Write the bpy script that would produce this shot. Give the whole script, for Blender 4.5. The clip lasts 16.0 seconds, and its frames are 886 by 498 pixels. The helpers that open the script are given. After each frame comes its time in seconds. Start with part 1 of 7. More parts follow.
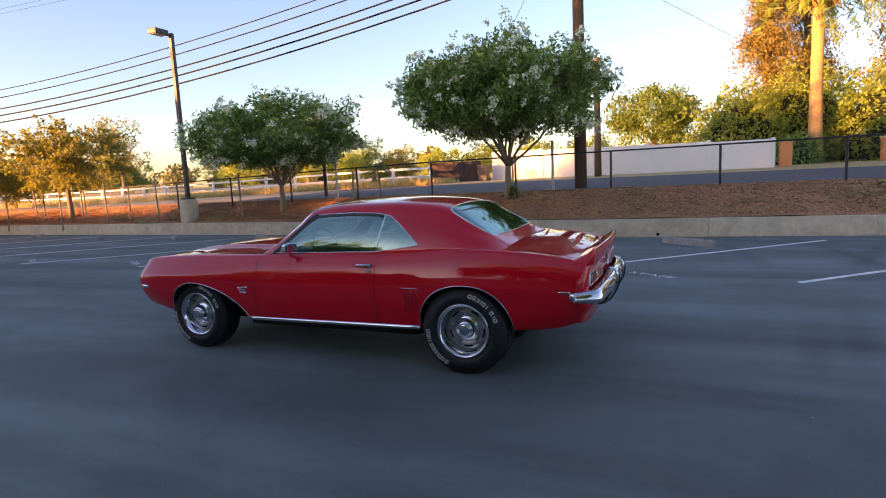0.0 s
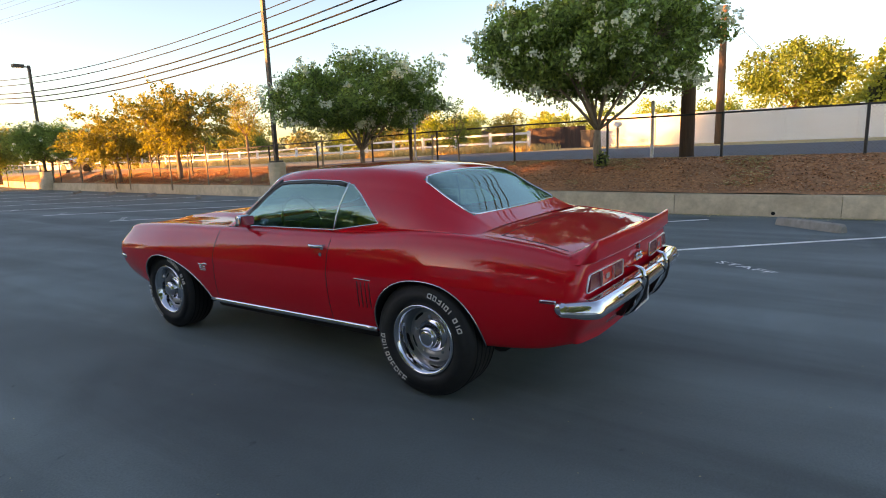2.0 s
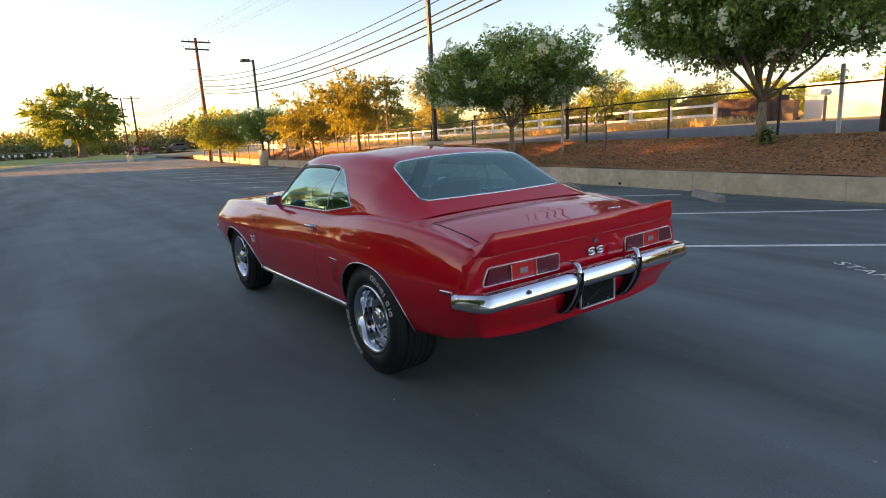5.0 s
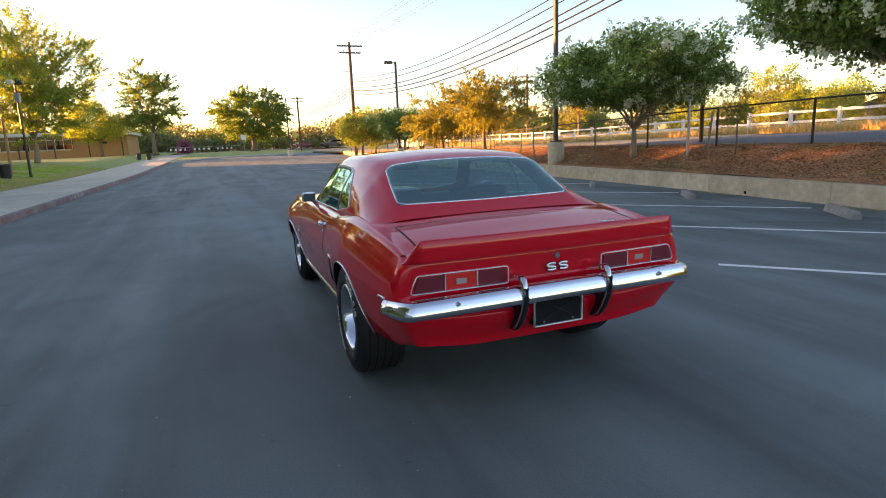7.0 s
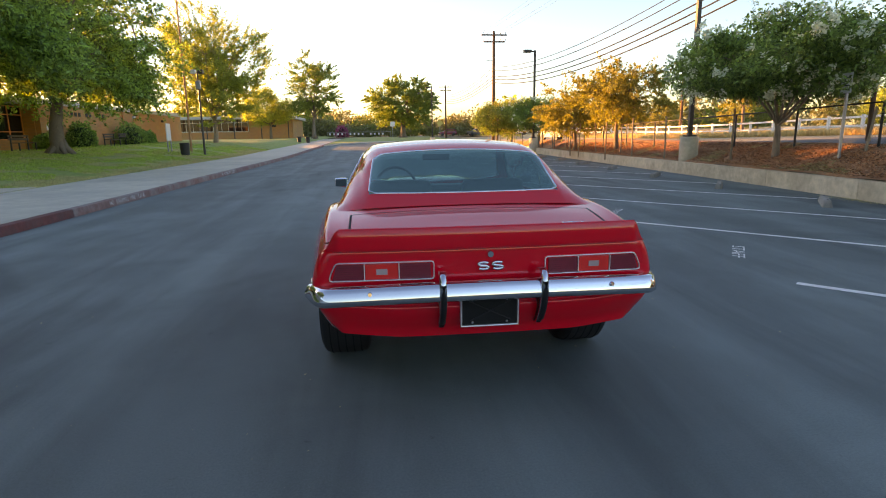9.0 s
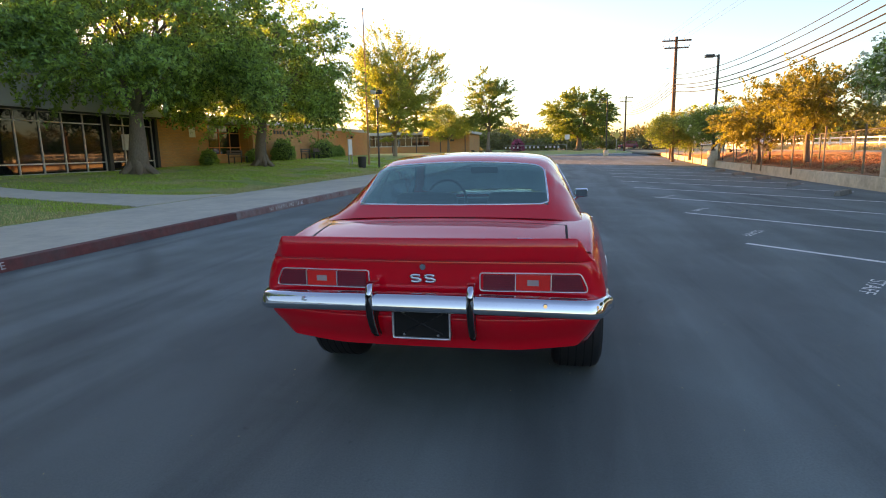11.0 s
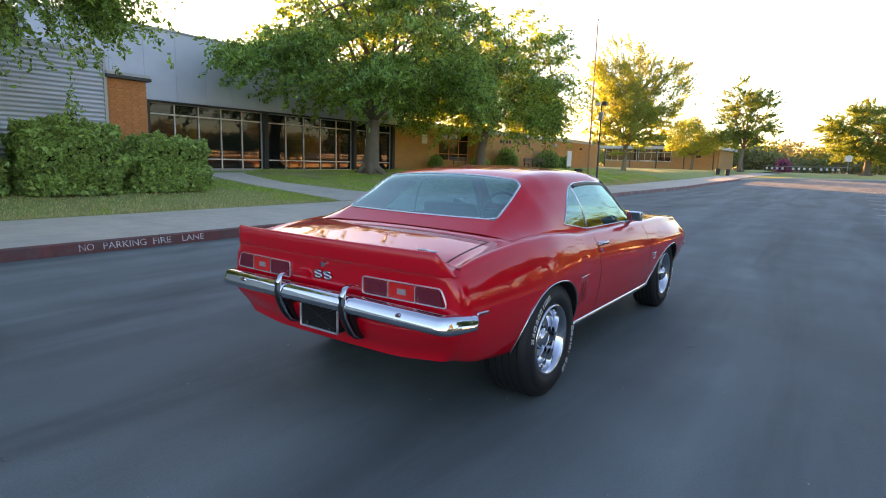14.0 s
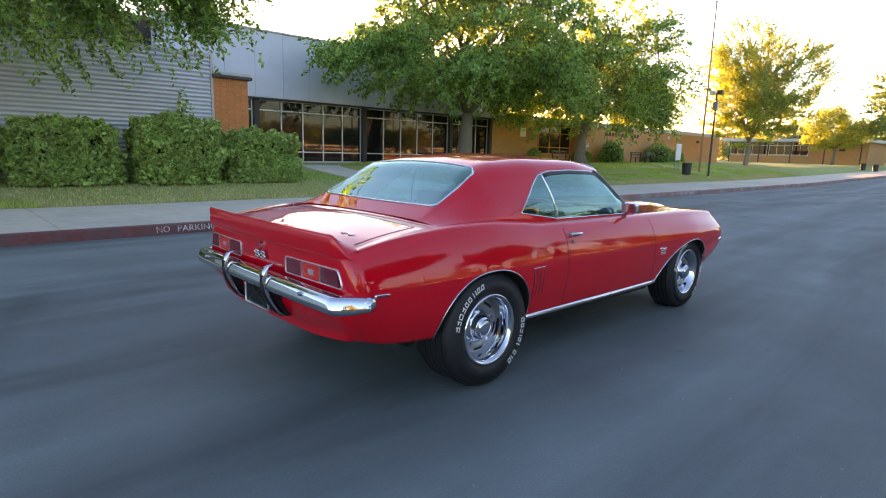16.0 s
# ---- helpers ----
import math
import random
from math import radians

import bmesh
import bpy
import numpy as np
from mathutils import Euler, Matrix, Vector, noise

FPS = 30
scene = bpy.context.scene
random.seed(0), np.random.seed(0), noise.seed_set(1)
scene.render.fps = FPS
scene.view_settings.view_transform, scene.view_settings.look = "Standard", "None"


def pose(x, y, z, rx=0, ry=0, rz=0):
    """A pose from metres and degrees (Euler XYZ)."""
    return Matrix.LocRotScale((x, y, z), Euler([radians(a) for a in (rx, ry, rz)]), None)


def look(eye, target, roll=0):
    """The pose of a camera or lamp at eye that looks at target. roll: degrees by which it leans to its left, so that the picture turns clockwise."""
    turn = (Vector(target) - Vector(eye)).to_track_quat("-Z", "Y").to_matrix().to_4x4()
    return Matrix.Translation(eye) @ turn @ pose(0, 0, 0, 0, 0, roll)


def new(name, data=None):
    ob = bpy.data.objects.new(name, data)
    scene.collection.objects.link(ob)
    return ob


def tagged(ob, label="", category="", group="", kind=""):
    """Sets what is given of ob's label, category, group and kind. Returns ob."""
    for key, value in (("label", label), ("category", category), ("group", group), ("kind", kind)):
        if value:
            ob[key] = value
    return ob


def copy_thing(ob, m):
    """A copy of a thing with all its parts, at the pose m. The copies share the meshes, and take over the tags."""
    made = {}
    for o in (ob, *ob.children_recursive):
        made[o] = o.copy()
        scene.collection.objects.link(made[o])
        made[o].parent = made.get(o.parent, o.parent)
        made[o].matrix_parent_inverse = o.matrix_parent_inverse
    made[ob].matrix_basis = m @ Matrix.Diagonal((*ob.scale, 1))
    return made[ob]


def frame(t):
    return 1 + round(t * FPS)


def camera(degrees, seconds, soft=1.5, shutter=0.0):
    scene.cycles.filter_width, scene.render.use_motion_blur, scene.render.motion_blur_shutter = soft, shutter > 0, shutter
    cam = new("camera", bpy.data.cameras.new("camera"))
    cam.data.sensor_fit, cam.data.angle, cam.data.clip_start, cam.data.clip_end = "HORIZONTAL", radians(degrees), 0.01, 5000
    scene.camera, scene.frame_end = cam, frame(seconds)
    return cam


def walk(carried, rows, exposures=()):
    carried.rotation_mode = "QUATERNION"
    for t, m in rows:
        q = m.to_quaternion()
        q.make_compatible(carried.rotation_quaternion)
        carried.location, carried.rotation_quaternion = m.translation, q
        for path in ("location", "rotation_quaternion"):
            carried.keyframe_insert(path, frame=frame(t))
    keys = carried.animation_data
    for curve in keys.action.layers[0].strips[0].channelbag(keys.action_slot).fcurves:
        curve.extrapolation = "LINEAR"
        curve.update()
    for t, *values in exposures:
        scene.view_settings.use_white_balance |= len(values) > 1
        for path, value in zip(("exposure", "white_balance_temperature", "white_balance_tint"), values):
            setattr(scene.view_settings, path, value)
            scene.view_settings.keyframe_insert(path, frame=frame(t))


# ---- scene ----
cam = camera(76.7, 16.0, soft=1.0)
EXPOSURE = 2.15
PATH = [
    (0, (-4.854, -2.952, 1.542), (-3.029, -2.173, 1.29), -2.8),
    (0.5, (-4.705, -3.15, 1.584), (-2.933, -2.264, 1.313), -2.8),
    (0.7, (-4.646, -3.224, 1.574), (-2.893, -2.302, 1.301), -3.0),
    (0.8, (-4.396, -3.174, 1.55), (-2.665, -2.214, 1.271), -3.0),
    (0.9, (-4.14, -3.121, 1.527), (-2.43, -2.127, 1.234), -3.0),
    (1, (-3.842, -3.049, 1.504), (-2.156, -2.02, 1.194), -2.9),
    (1.5, (-3.575, -3.157, 1.457), (-1.928, -2.07, 1.13), -3.0),
    (2, (-3.424, -3.313, 1.454), (-1.806, -2.192, 1.104), -2.2),
    (2.5, (-3.321, -3.503, 1.46), (-1.752, -2.312, 1.108), -2.0),
    (3, (-3.237, -3.784, 1.459), (-1.735, -2.513, 1.101), -1.7),
    (5.3, (-2.333, -4.416, 1.447), (-1.22, -2.803, 1.049), -2.7),
    (5.5, (-2.242, -4.454, 1.44), (-1.148, -2.827, 1.045), -2.3),
    (6, (-2.002, -4.66, 1.448), (-1.078, -2.93, 1.061), -2.7),
    (6.5, (-1.829, -4.801, 1.45), (-1.013, -3.015, 1.07), -2.5),
    (7, (-1.582, -4.825, 1.438), (-0.871, -2.995, 1.058), -2.3),
    (7.5, (-1.337, -4.938, 1.429), (-0.698, -3.082, 1.042), -1.8),
    (8, (-1.084, -5.088, 1.432), (-0.573, -3.195, 1.037), -0.8),
    (8.5, (-0.817, -5.021, 1.412), (-0.414, -3.102, 1.018), -0.3),
    (9, (-0.549, -5.055, 1.418), (-0.322, -3.109, 1.016), -0.8),
    (9.2, (-0.408, -5.104, 1.419), (-0.293, -3.146, 1.028), -1.2),
    (11.5, (0.855, -4.929, 1.392), (0.406, -3.01, 1.052), -0.7),
    (12, (1.09, -4.794, 1.393), (0.507, -2.909, 1.064), -0.8),
    (12.5, (1.421, -4.771, 1.4), (0.566, -2.991, 1.083), -1.2),
    (13, (1.649, -4.621, 1.383), (0.744, -2.864, 1.076), 0.3),
    (13.5, (1.909, -4.495, 1.394), (0.902, -2.795, 1.085), 0.5),
    (14, (2.244, -4.449, 1.403), (1.106, -2.834, 1.091), 1.6),
    (14.5, (2.429, -4.273, 1.39), (1.244, -2.694, 1.074), 1.9),
    (15, (2.608, -4.094, 1.395), (1.347, -2.577, 1.066), 1.7),
    (15.5, (2.887, -3.986, 1.399), (1.51, -2.573, 1.068), 1.7),
    (16, (3.026, -3.808, 1.385), (1.596, -2.451, 1.042), 1.6),
]
EXPOSED = [(0, EXPOSURE + 0.28, 10000, 43), (0.6, EXPOSURE + 0.24, 10200, 42), (1, EXPOSURE + 0.28, 11600, 38), (1.5, EXPOSURE + 0.36, 12400, 35), (2.2, EXPOSURE + 0.52, 12600, 34), (3, EXPOSURE + 0.48, 12600, 34), (5.5, EXPOSURE + 0.36, 12400, 34), (6.5, EXPOSURE + 0.52, 12200, 34), (8, EXPOSURE + 0.52, 12200, 34), (9, EXPOSURE + 0.46, 12000, 34), (12, EXPOSURE + 0.42, 10200, 32), (12.6, EXPOSURE + 0.68, 10400, 33), (13.5, EXPOSURE + 0.8, 10700, 35), (14, EXPOSURE + 0.8, 10700, 35), (16, EXPOSURE + 0.98, 10700, 36)]
walk(cam, [(t, look(eye, target, roll)) for t, eye, target, roll in PATH], EXPOSED)

# ---- light ----
SUN_AZ, SUN_EL = radians(-54), radians(4.6)   # turned from +y, negative towards -x
world = bpy.data.worlds.new("world")
scene.world = world
world.use_nodes = True
wn = world.node_tree
sky = wn.nodes.new("ShaderNodeTexSky")
sky.sky_type, sky.sun_disc = "NISHITA", False
sky.sun_elevation, sky.sun_rotation = SUN_EL, SUN_AZ
sky.air_density, sky.dust_density, sky.ozone_density = 0.9, 0.5, 3.2
wn.links.new(sky.outputs[0], wn.nodes["Background"].inputs[0])
wn.nodes["Background"].inputs[1].default_value = 0.15
sun = new("sun", bpy.data.lights.new("sun", "SUN"))
sun.data.energy, sun.data.angle, sun.data.color = 4.2, radians(0.6), (1.0, 0.60, 0.26)
sun_dir = Vector((math.sin(SUN_AZ) * math.cos(SUN_EL), math.cos(SUN_AZ) * math.cos(SUN_EL), math.sin(SUN_EL)))
sun.matrix_basis = look(tuple(sun_dir * 50), (0, 0, 0))

# ---- materials ----
def node(nt, kind, **inputs):
    n = nt.nodes.new(kind)
    for k, v in inputs.items():
        n.inputs[k.replace("_", " ")].default_value = v
    return n


def material(name, color=(0.5, 0.5, 0.5), rough=0.6, metal=0.0, vary=0.15, scale=6.0, bump=0.0, bump_scale=60.0,
             coat=0.0, per_object=0.0, per_island=0.0, stain=0.0, stain_scale=0.6, stain_color=None, stretch=None):
    """A surface with variation at two scales, optional grain relief and stains."""
    m = bpy.data.materials.new(name)
    m.use_nodes = True
    nt = m.node_tree
    p = nt.nodes["Principled BSDF"]
    p.inputs["Roughness"].default_value, p.inputs["Metallic"].default_value = rough, metal
    p.inputs["Coat Weight"].default_value = coat
    p.inputs["Coat Roughness"].default_value = 0.03
    geo = node(nt, "ShaderNodeTexCoord")
    src = geo.outputs["Object"]
    if stretch:
        mp = node(nt, "ShaderNodeMapping")
        mp.inputs["Scale"].default_value = stretch
        nt.links.new(src, mp.inputs[0])
        src = mp.outputs[0]
    n1 = node(nt, "ShaderNodeTexNoise", Scale=scale, Detail=6.0, Roughness=0.65)
    n2 = node(nt, "ShaderNodeTexNoise", Scale=stain_scale, Detail=4.0, Roughness=0.6)
    for n in (n1, n2):
        nt.links.new(src, n.inputs["Vector"])
    ramp = node(nt, "ShaderNodeMapRange")
    ramp.inputs[1].default_value, ramp.inputs[2].default_value = 0.3, 0.7
    ramp.inputs[3].default_value, ramp.inputs[4].default_value = 1 - vary, 1 + vary
    nt.links.new(n1.outputs[0], ramp.inputs[0])
    val = ramp.outputs[0]
    for amount, kind, sock in ((per_object, "ShaderNodeObjectInfo", "Random"), (per_island, "ShaderNodeNewGeometry", "Random Per Island")):
        if amount:
            oi = node(nt, kind)
            r2 = node(nt, "ShaderNodeMapRange")
            r2.inputs[3].default_value, r2.inputs[4].default_value = 1 - amount, 1 + amount
            nt.links.new(oi.outputs[sock], r2.inputs[0])
            mul = node(nt, "ShaderNodeMath")
            mul.operation = "MULTIPLY"
            nt.links.new(val, mul.inputs[0])
            nt.links.new(r2.outputs[0], mul.inputs[1])
            val = mul.outputs[0]
    mixv = node(nt, "ShaderNodeVectorMath")
    mixv.operation = "SCALE"
    mixv.inputs[0].default_value = color
    nt.links.new(val, mixv.inputs["Scale"])
    out = mixv.outputs[0]
    if stain:
        r3 = node(nt, "ShaderNodeMapRange")
        r3.inputs[1].default_value, r3.inputs[2].default_value = 0.45, 0.72
        r3.inputs[3].default_value, r3.inputs[4].default_value = 0.0, stain
        nt.links.new(n2.outputs[0], r3.inputs[0])
        mx = node(nt, "ShaderNodeMix")
        mx.data_type = "RGBA"
        nt.links.new(r3.outputs[0], mx.inputs["Factor"])
        nt.links.new(out, mx.inputs["A"])
        mx.inputs["B"].default_value = (*(stain_color or [c * 0.5 for c in color]), 1)
        out = mx.outputs["Result"]
    nt.links.new(out, p.inputs["Base Color"])
    if bump:
        n3 = node(nt, "ShaderNodeTexNoise", Scale=bump_scale, Detail=5.0, Roughness=0.7)
        nt.links.new(src, n3.inputs["Vector"])
        b = node(nt, "ShaderNodeBump", Strength=bump, Distance=0.01)
        nt.links.new(n3.outputs[0], b.inputs["Height"])
        nt.links.new(b.outputs[0], p.inputs["Normal"])
    return m


def leaf_material(name, color, back=None, trans=0.45, vary=0.35, rough=0.5):
    m = bpy.data.materials.new(name)
    m.use_nodes = True
    nt = m.node_tree
    p = nt.nodes["Principled BSDF"]
    p.inputs["Roughness"].default_value = rough
    g = node(nt, "ShaderNodeNewGeometry")
    r = node(nt, "ShaderNodeMapRange")
    r.inputs[3].default_value, r.inputs[4].default_value = 1 - vary, 1 + vary
    nt.links.new(g.outputs["Random Per Island"], r.inputs[0])
    outs = []
    for c in (color, back or [c * 1.6 for c in color]):
        v = node(nt, "ShaderNodeVectorMath")
        v.operation = "SCALE"
        v.inputs[0].default_value = c
        nt.links.new(r.outputs[0], v.inputs["Scale"])
        outs.append(v.outputs[0])
    nt.links.new(outs[0], p.inputs["Base Color"])
    t = node(nt, "ShaderNodeBsdfTranslucent")
    nt.links.new(outs[1], t.inputs["Color"])
    mix = node(nt, "ShaderNodeMixShader", Fac=trans)
    nt.links.new(p.outputs[0], mix.inputs[1])
    nt.links.new(t.outputs[0], mix.inputs[2])
    nt.links.new(mix.outputs[0], nt.nodes["Material Output"].inputs[0])
    return m


def asphalt_material():
    """Worn asphalt: fine stone grain, cloudy wear, long faint streaks of traffic and a few dark drops."""
    m = material("asphalt", (0.127, 0.168, 0.163), 0.76, vary=0.22, scale=90.0, bump=0.4, bump_scale=240, stain=0.5, stain_scale=0.16, stain_color=(0.152, 0.195, 0.188))
    nt = m.node_tree
    p = nt.nodes["Principled BSDF"]
    base = p.inputs["Base Color"].links[0].from_socket
    tc = [n for n in nt.nodes if n.type == "TEX_COORD"][0]
    total = None
    for rot, stretch, lo, hi, a, b in ((14, (1.0, 0.10, 1), 0.42, 0.62, 0.80, 1.13), (-38, (0.9, 0.12, 1), 0.54, 0.66, 1.0, 0.74), (0, (0.8, 0.8, 1), 0.35, 0.65, 0.86, 1.11), (0, (9, 9, 1), 0.69, 0.74, 1.0, 0.66)):
        mp = node(nt, "ShaderNodeMapping")
        mp.inputs["Scale"].default_value, mp.inputs["Rotation"].default_value = stretch, (0, 0, radians(rot))
        w = node(nt, "ShaderNodeTexNoise", Scale=1.0, Detail=5.0, Roughness=0.55, Distortion=0.6)
        r = node(nt, "ShaderNodeMapRange")
        for k, v in enumerate((lo, hi, a, b)):
            r.inputs[k + 1].default_value = v
        nt.links.new(tc.outputs["Object"], mp.inputs[0])
        nt.links.new(mp.outputs[0], w.inputs["Vector"])
        nt.links.new(w.outputs[0], r.inputs[0])
        if total is None:
            total = r.outputs[0]
        else:
            mul = node(nt, "ShaderNodeMath")
            mul.operation = "MULTIPLY"
            nt.links.new(total, mul.inputs[0])
            nt.links.new(r.outputs[0], mul.inputs[1])
            total = mul.outputs[0]
    # faint curved tyre tracks, broken off by wear
    worn = node(nt, "ShaderNodeTexNoise", Scale=0.22, Detail=2.0)
    nt.links.new(tc.outputs["Object"], worn.inputs["Vector"])
    keep = node(nt, "ShaderNodeMapRange")
    for k, v in enumerate((0.47, 0.58, 0.0, 1.0)):
        keep.inputs[k + 1].default_value = v
    nt.links.new(worn.outputs[0], keep.inputs[0])
    for cx, cy, r in ((-14, -6, 10.4), (-14, -6, 11.9), (2.52, -2.77, 5.54), (2.52, -2.77, 5.25), (3, 13, 17.2), (3, 13, 18.7), (-3.5, -30, 26.0)):
        far = node(nt, "ShaderNodeVectorMath")
        far.operation = "DISTANCE"
        far.inputs[1].default_value = (cx, cy, 0)
        nt.links.new(tc.outputs["Object"], far.inputs[0])
        off = node(nt, "ShaderNodeMath")
        off.operation = "SUBTRACT"
        off.inputs[1].default_value = r
        gap = node(nt, "ShaderNodeMath")
        gap.operation = "ABSOLUTE"
        band = node(nt, "ShaderNodeMapRange")
        for k, v in enumerate((0.04, 0.2, 0.72, 1.0)):
            band.inputs[k + 1].default_value = v
        nt.links.new(far.outputs["Value"], off.inputs[0])
        nt.links.new(off.outputs[0], gap.inputs[0])
        nt.links.new(gap.outputs[0], band.inputs[0])
        mul = node(nt, "ShaderNodeMath")
        mul.operation = "MULTIPLY"
        fade = node(nt, "ShaderNodeMix")
        fade.inputs["A"].default_value = 1.0
        nt.links.new(keep.outputs[0], fade.inputs["Factor"])
        nt.links.new(band.outputs[0], fade.inputs["B"])
        nt.links.new(total, mul.inputs[0])
        nt.links.new(fade.outputs["Result"], mul.inputs[1])
        total = mul.outputs[0]
    sc_ = node(nt, "ShaderNodeVectorMath")
    sc_.operation = "SCALE"
    nt.links.new(base, sc_.inputs[0])
    nt.links.new(total, sc_.inputs["Scale"])
    nt.links.new(sc_.outputs[0], p.inputs["Base Color"])
    return m


M = {}
M["asphalt"] = asphalt_material()
M["road"] = material("road asphalt", (0.1, 0.1, 0.103), 0.85, vary=0.15, scale=2.0, bump=0.3, bump_scale=200)
M["concrete"] = material("concrete", (0.66, 0.53, 0.37), 0.9, vary=0.18, scale=7, bump=0.45, bump_scale=70, stain=0.6, stain_scale=1.5, stain_color=(0.38, 0.28, 0.18), per_object=0.08)
M["walk"] = material("sidewalk concrete", (0.57, 0.50, 0.40), 0.85, vary=0.1, scale=4, bump=0.2, bump_scale=120, stain=0.3, stain_scale=0.7, stain_color=(0.27, 0.25, 0.23), per_object=0.06)
M["mulch"] = material("bark mulch", (0.50, 0.215, 0.10), 0.95, vary=0.45, scale=14, bump=1.0, bump_scale=45, stain=0.5, stain_scale=1.0, stain_color=(0.17, 0.09, 0.055))
M["chips"] = material("bark chips", (0.46, 0.20, 0.095), 0.9, vary=0.2, scale=20, per_island=0.75)
M["grass_soil"] = material("lawn soil", (0.23, 0.32, 0.08), 0.95, vary=0.35, scale=7, bump=0.8, bump_scale=60, stain=0.6, stain_scale=0.5, stain_color=(0.42, 0.33, 0.16))
# sandy tone stands for low sun on the street asphalt
M["dirt"] = material("street in sandy sunlit colour", (0.5, 0.36, 0.21), 0.95, vary=0.2, scale=4, bump=0.5, bump_scale=40, stain=0.4, stain_scale=0.5, stain_color=(0.36, 0.25, 0.14))
# dry grass tone, raised and warmed to hold the glow of the low sun
M["dry"] = material("dry field", (0.55, 0.38, 0.17), 0.95, vary=0.3, scale=3, bump=0.6, bump_scale=30)
M["far_ground"] = material("far ground", (0.2, 0.17, 0.1), 0.95, vary=0.3, scale=0.1)
M["red_kerb"] = material("red kerb paint", (0.19, 0.045, 0.04), 0.75, vary=0.25, scale=8, stain=0.75, stain_scale=2.2, stain_color=(0.1, 0.075, 0.07), bump=0.2, bump_scale=80)
M["white_line"] = material("road paint", (0.85, 0.84, 0.8), 0.75, vary=0.12, scale=25, stain=0.45, stain_scale=5, stain_color=(0.2, 0.2, 0.2))
M["white_wall"] = material("white painted wall", (0.78, 0.76, 0.72), 0.8, vary=0.05, scale=2, bump=0.1)
M["white_rail"] = material("white vinyl rail", (0.8, 0.79, 0.76), 0.5, vary=0.05)
M["black_metal"] = material("black coated metal", (0.02, 0.02, 0.02), 0.5, vary=0.2, scale=20)
M["cable"] = material("black cable sheath", (0.008, 0.008, 0.009), 0.95, vary=0.1)
M["bronze"] = material("dark bronze metal", (0.05, 0.042, 0.034), 0.5, vary=0.2, scale=10)
M["chainlink"] = material("chain link wire", (0.09, 0.085, 0.08), 0.5, metal=0.5)
M["galv"] = material("galvanised steel", (0.4, 0.4, 0.4), 0.45, metal=0.7, vary=0.15)
M["pole_wood"] = material("weathered pole wood", (0.16, 0.085, 0.05), 0.9, vary=0.3, scale=8, bump=0.6, bump_scale=40, stretch=(4, 4, 0.3))
M["stake"] = material("wooden stake", (0.3, 0.22, 0.14), 0.9, vary=0.25, scale=12, stretch=(4, 4, 0.5))
M["dark_fence"] = material("dark stained boards", (0.055, 0.028, 0.022), 0.8, vary=0.25, scale=6, per_object=0.25)
M["brick"] = material("orange brick", (0.72, 0.245, 0.09), 0.85, vary=0.08, scale=3, bump=0.3, bump_scale=60, per_object=0.09, per_island=0.09)
M["mortar"] = material("brick mortar", (0.70, 0.25, 0.095), 0.95, vary=0.12, scale=10, bump=0.4)
M["grey_panel"] = material("grey metal panel", (0.56, 0.6, 0.66), 0.5, vary=0.05, scale=0.7, stain=0.2, stain_scale=0.5, per_object=0.03)
M["corrugated"] = material("corrugated metal", (0.58, 0.61, 0.66), 0.4, metal=0.25, vary=0.05, scale=0.7)
M["fascia"] = material("roof fascia", (0.5, 0.5, 0.48), 0.6, vary=0.08)
M["dark_frame"] = material("dark steel frame", (0.03, 0.028, 0.026), 0.5, vary=0.1)
M["alu"] = material("aluminium mullion", (0.6, 0.58, 0.54), 0.4, metal=0.5, vary=0.08)
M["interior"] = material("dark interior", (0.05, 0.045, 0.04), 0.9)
M["shop_glass"] = material("tinted window glass", (0.012, 0.012, 0.012), 0.03, vary=0.0)
M["bark"] = material("tree bark", (0.20, 0.15, 0.11), 0.95, vary=0.35, scale=18, bump=0.9, bump_scale=40, stretch=(2, 2, 0.5))
M["pale_bark"] = material("pale smooth bark", (0.3, 0.22, 0.15), 0.85, vary=0.3, scale=9, bump=0.3, stretch=(2, 2, 0.5))
M["leaf_myrtle"] = leaf_material("myrtle leaf", (0.155, 0.275, 0.07), (0.29, 0.40, 0.07), 0.34, 0.6, 0.6)
M["leaf_dark"] = leaf_material("broad leaf", (0.105, 0.255, 0.085), (0.46, 0.62, 0.08), 0.4, 0.65)
M["leaf_mid"] = leaf_material("light green leaf", (0.12, 0.19, 0.05), (0.26, 0.35, 0.06))
M["leaf_fresh"] = leaf_material("fresh green leaf", (0.14, 0.23, 0.055), (0.30, 0.40, 0.065), 0.42, 0.45)
# olive leaf pushed towards gold, the low sun put into its colour
M["leaf_orange"] = leaf_material("sun-warmed olive leaf", (0.205, 0.19, 0.045), (0.37, 0.34, 0.05))
M["leaf_yellow"] = leaf_material("yellow green leaf", (0.23, 0.30, 0.075), (0.48, 0.55, 0.09), 0.5)
# needle tone warmed and brightened to hold the evening sun
M["leaf_conifer"] = leaf_material("sun-gilded conifer needles", (0.22, 0.17, 0.05), (0.25, 0.18, 0.04), 0.3)
M["leaf_hedge"] = leaf_material("hedge leaf", (0.29, 0.46, 0.14), (0.40, 0.54, 0.11), 0.3, 0.5)
M["leaf_far"] = leaf_material("distant foliage", (0.16, 0.17, 0.065), (0.3, 0.26, 0.06), 0.2)
# dry grass again, with the sun's gold painted into the blades
M["pasture"] = leaf_material("dry pasture grass with sun glow", (0.62, 0.42, 0.16), None, 0.2, 0.3)
M["leaf_pink"] = leaf_material("pink blossom", (0.4, 0.07, 0.14), None, 0.3)
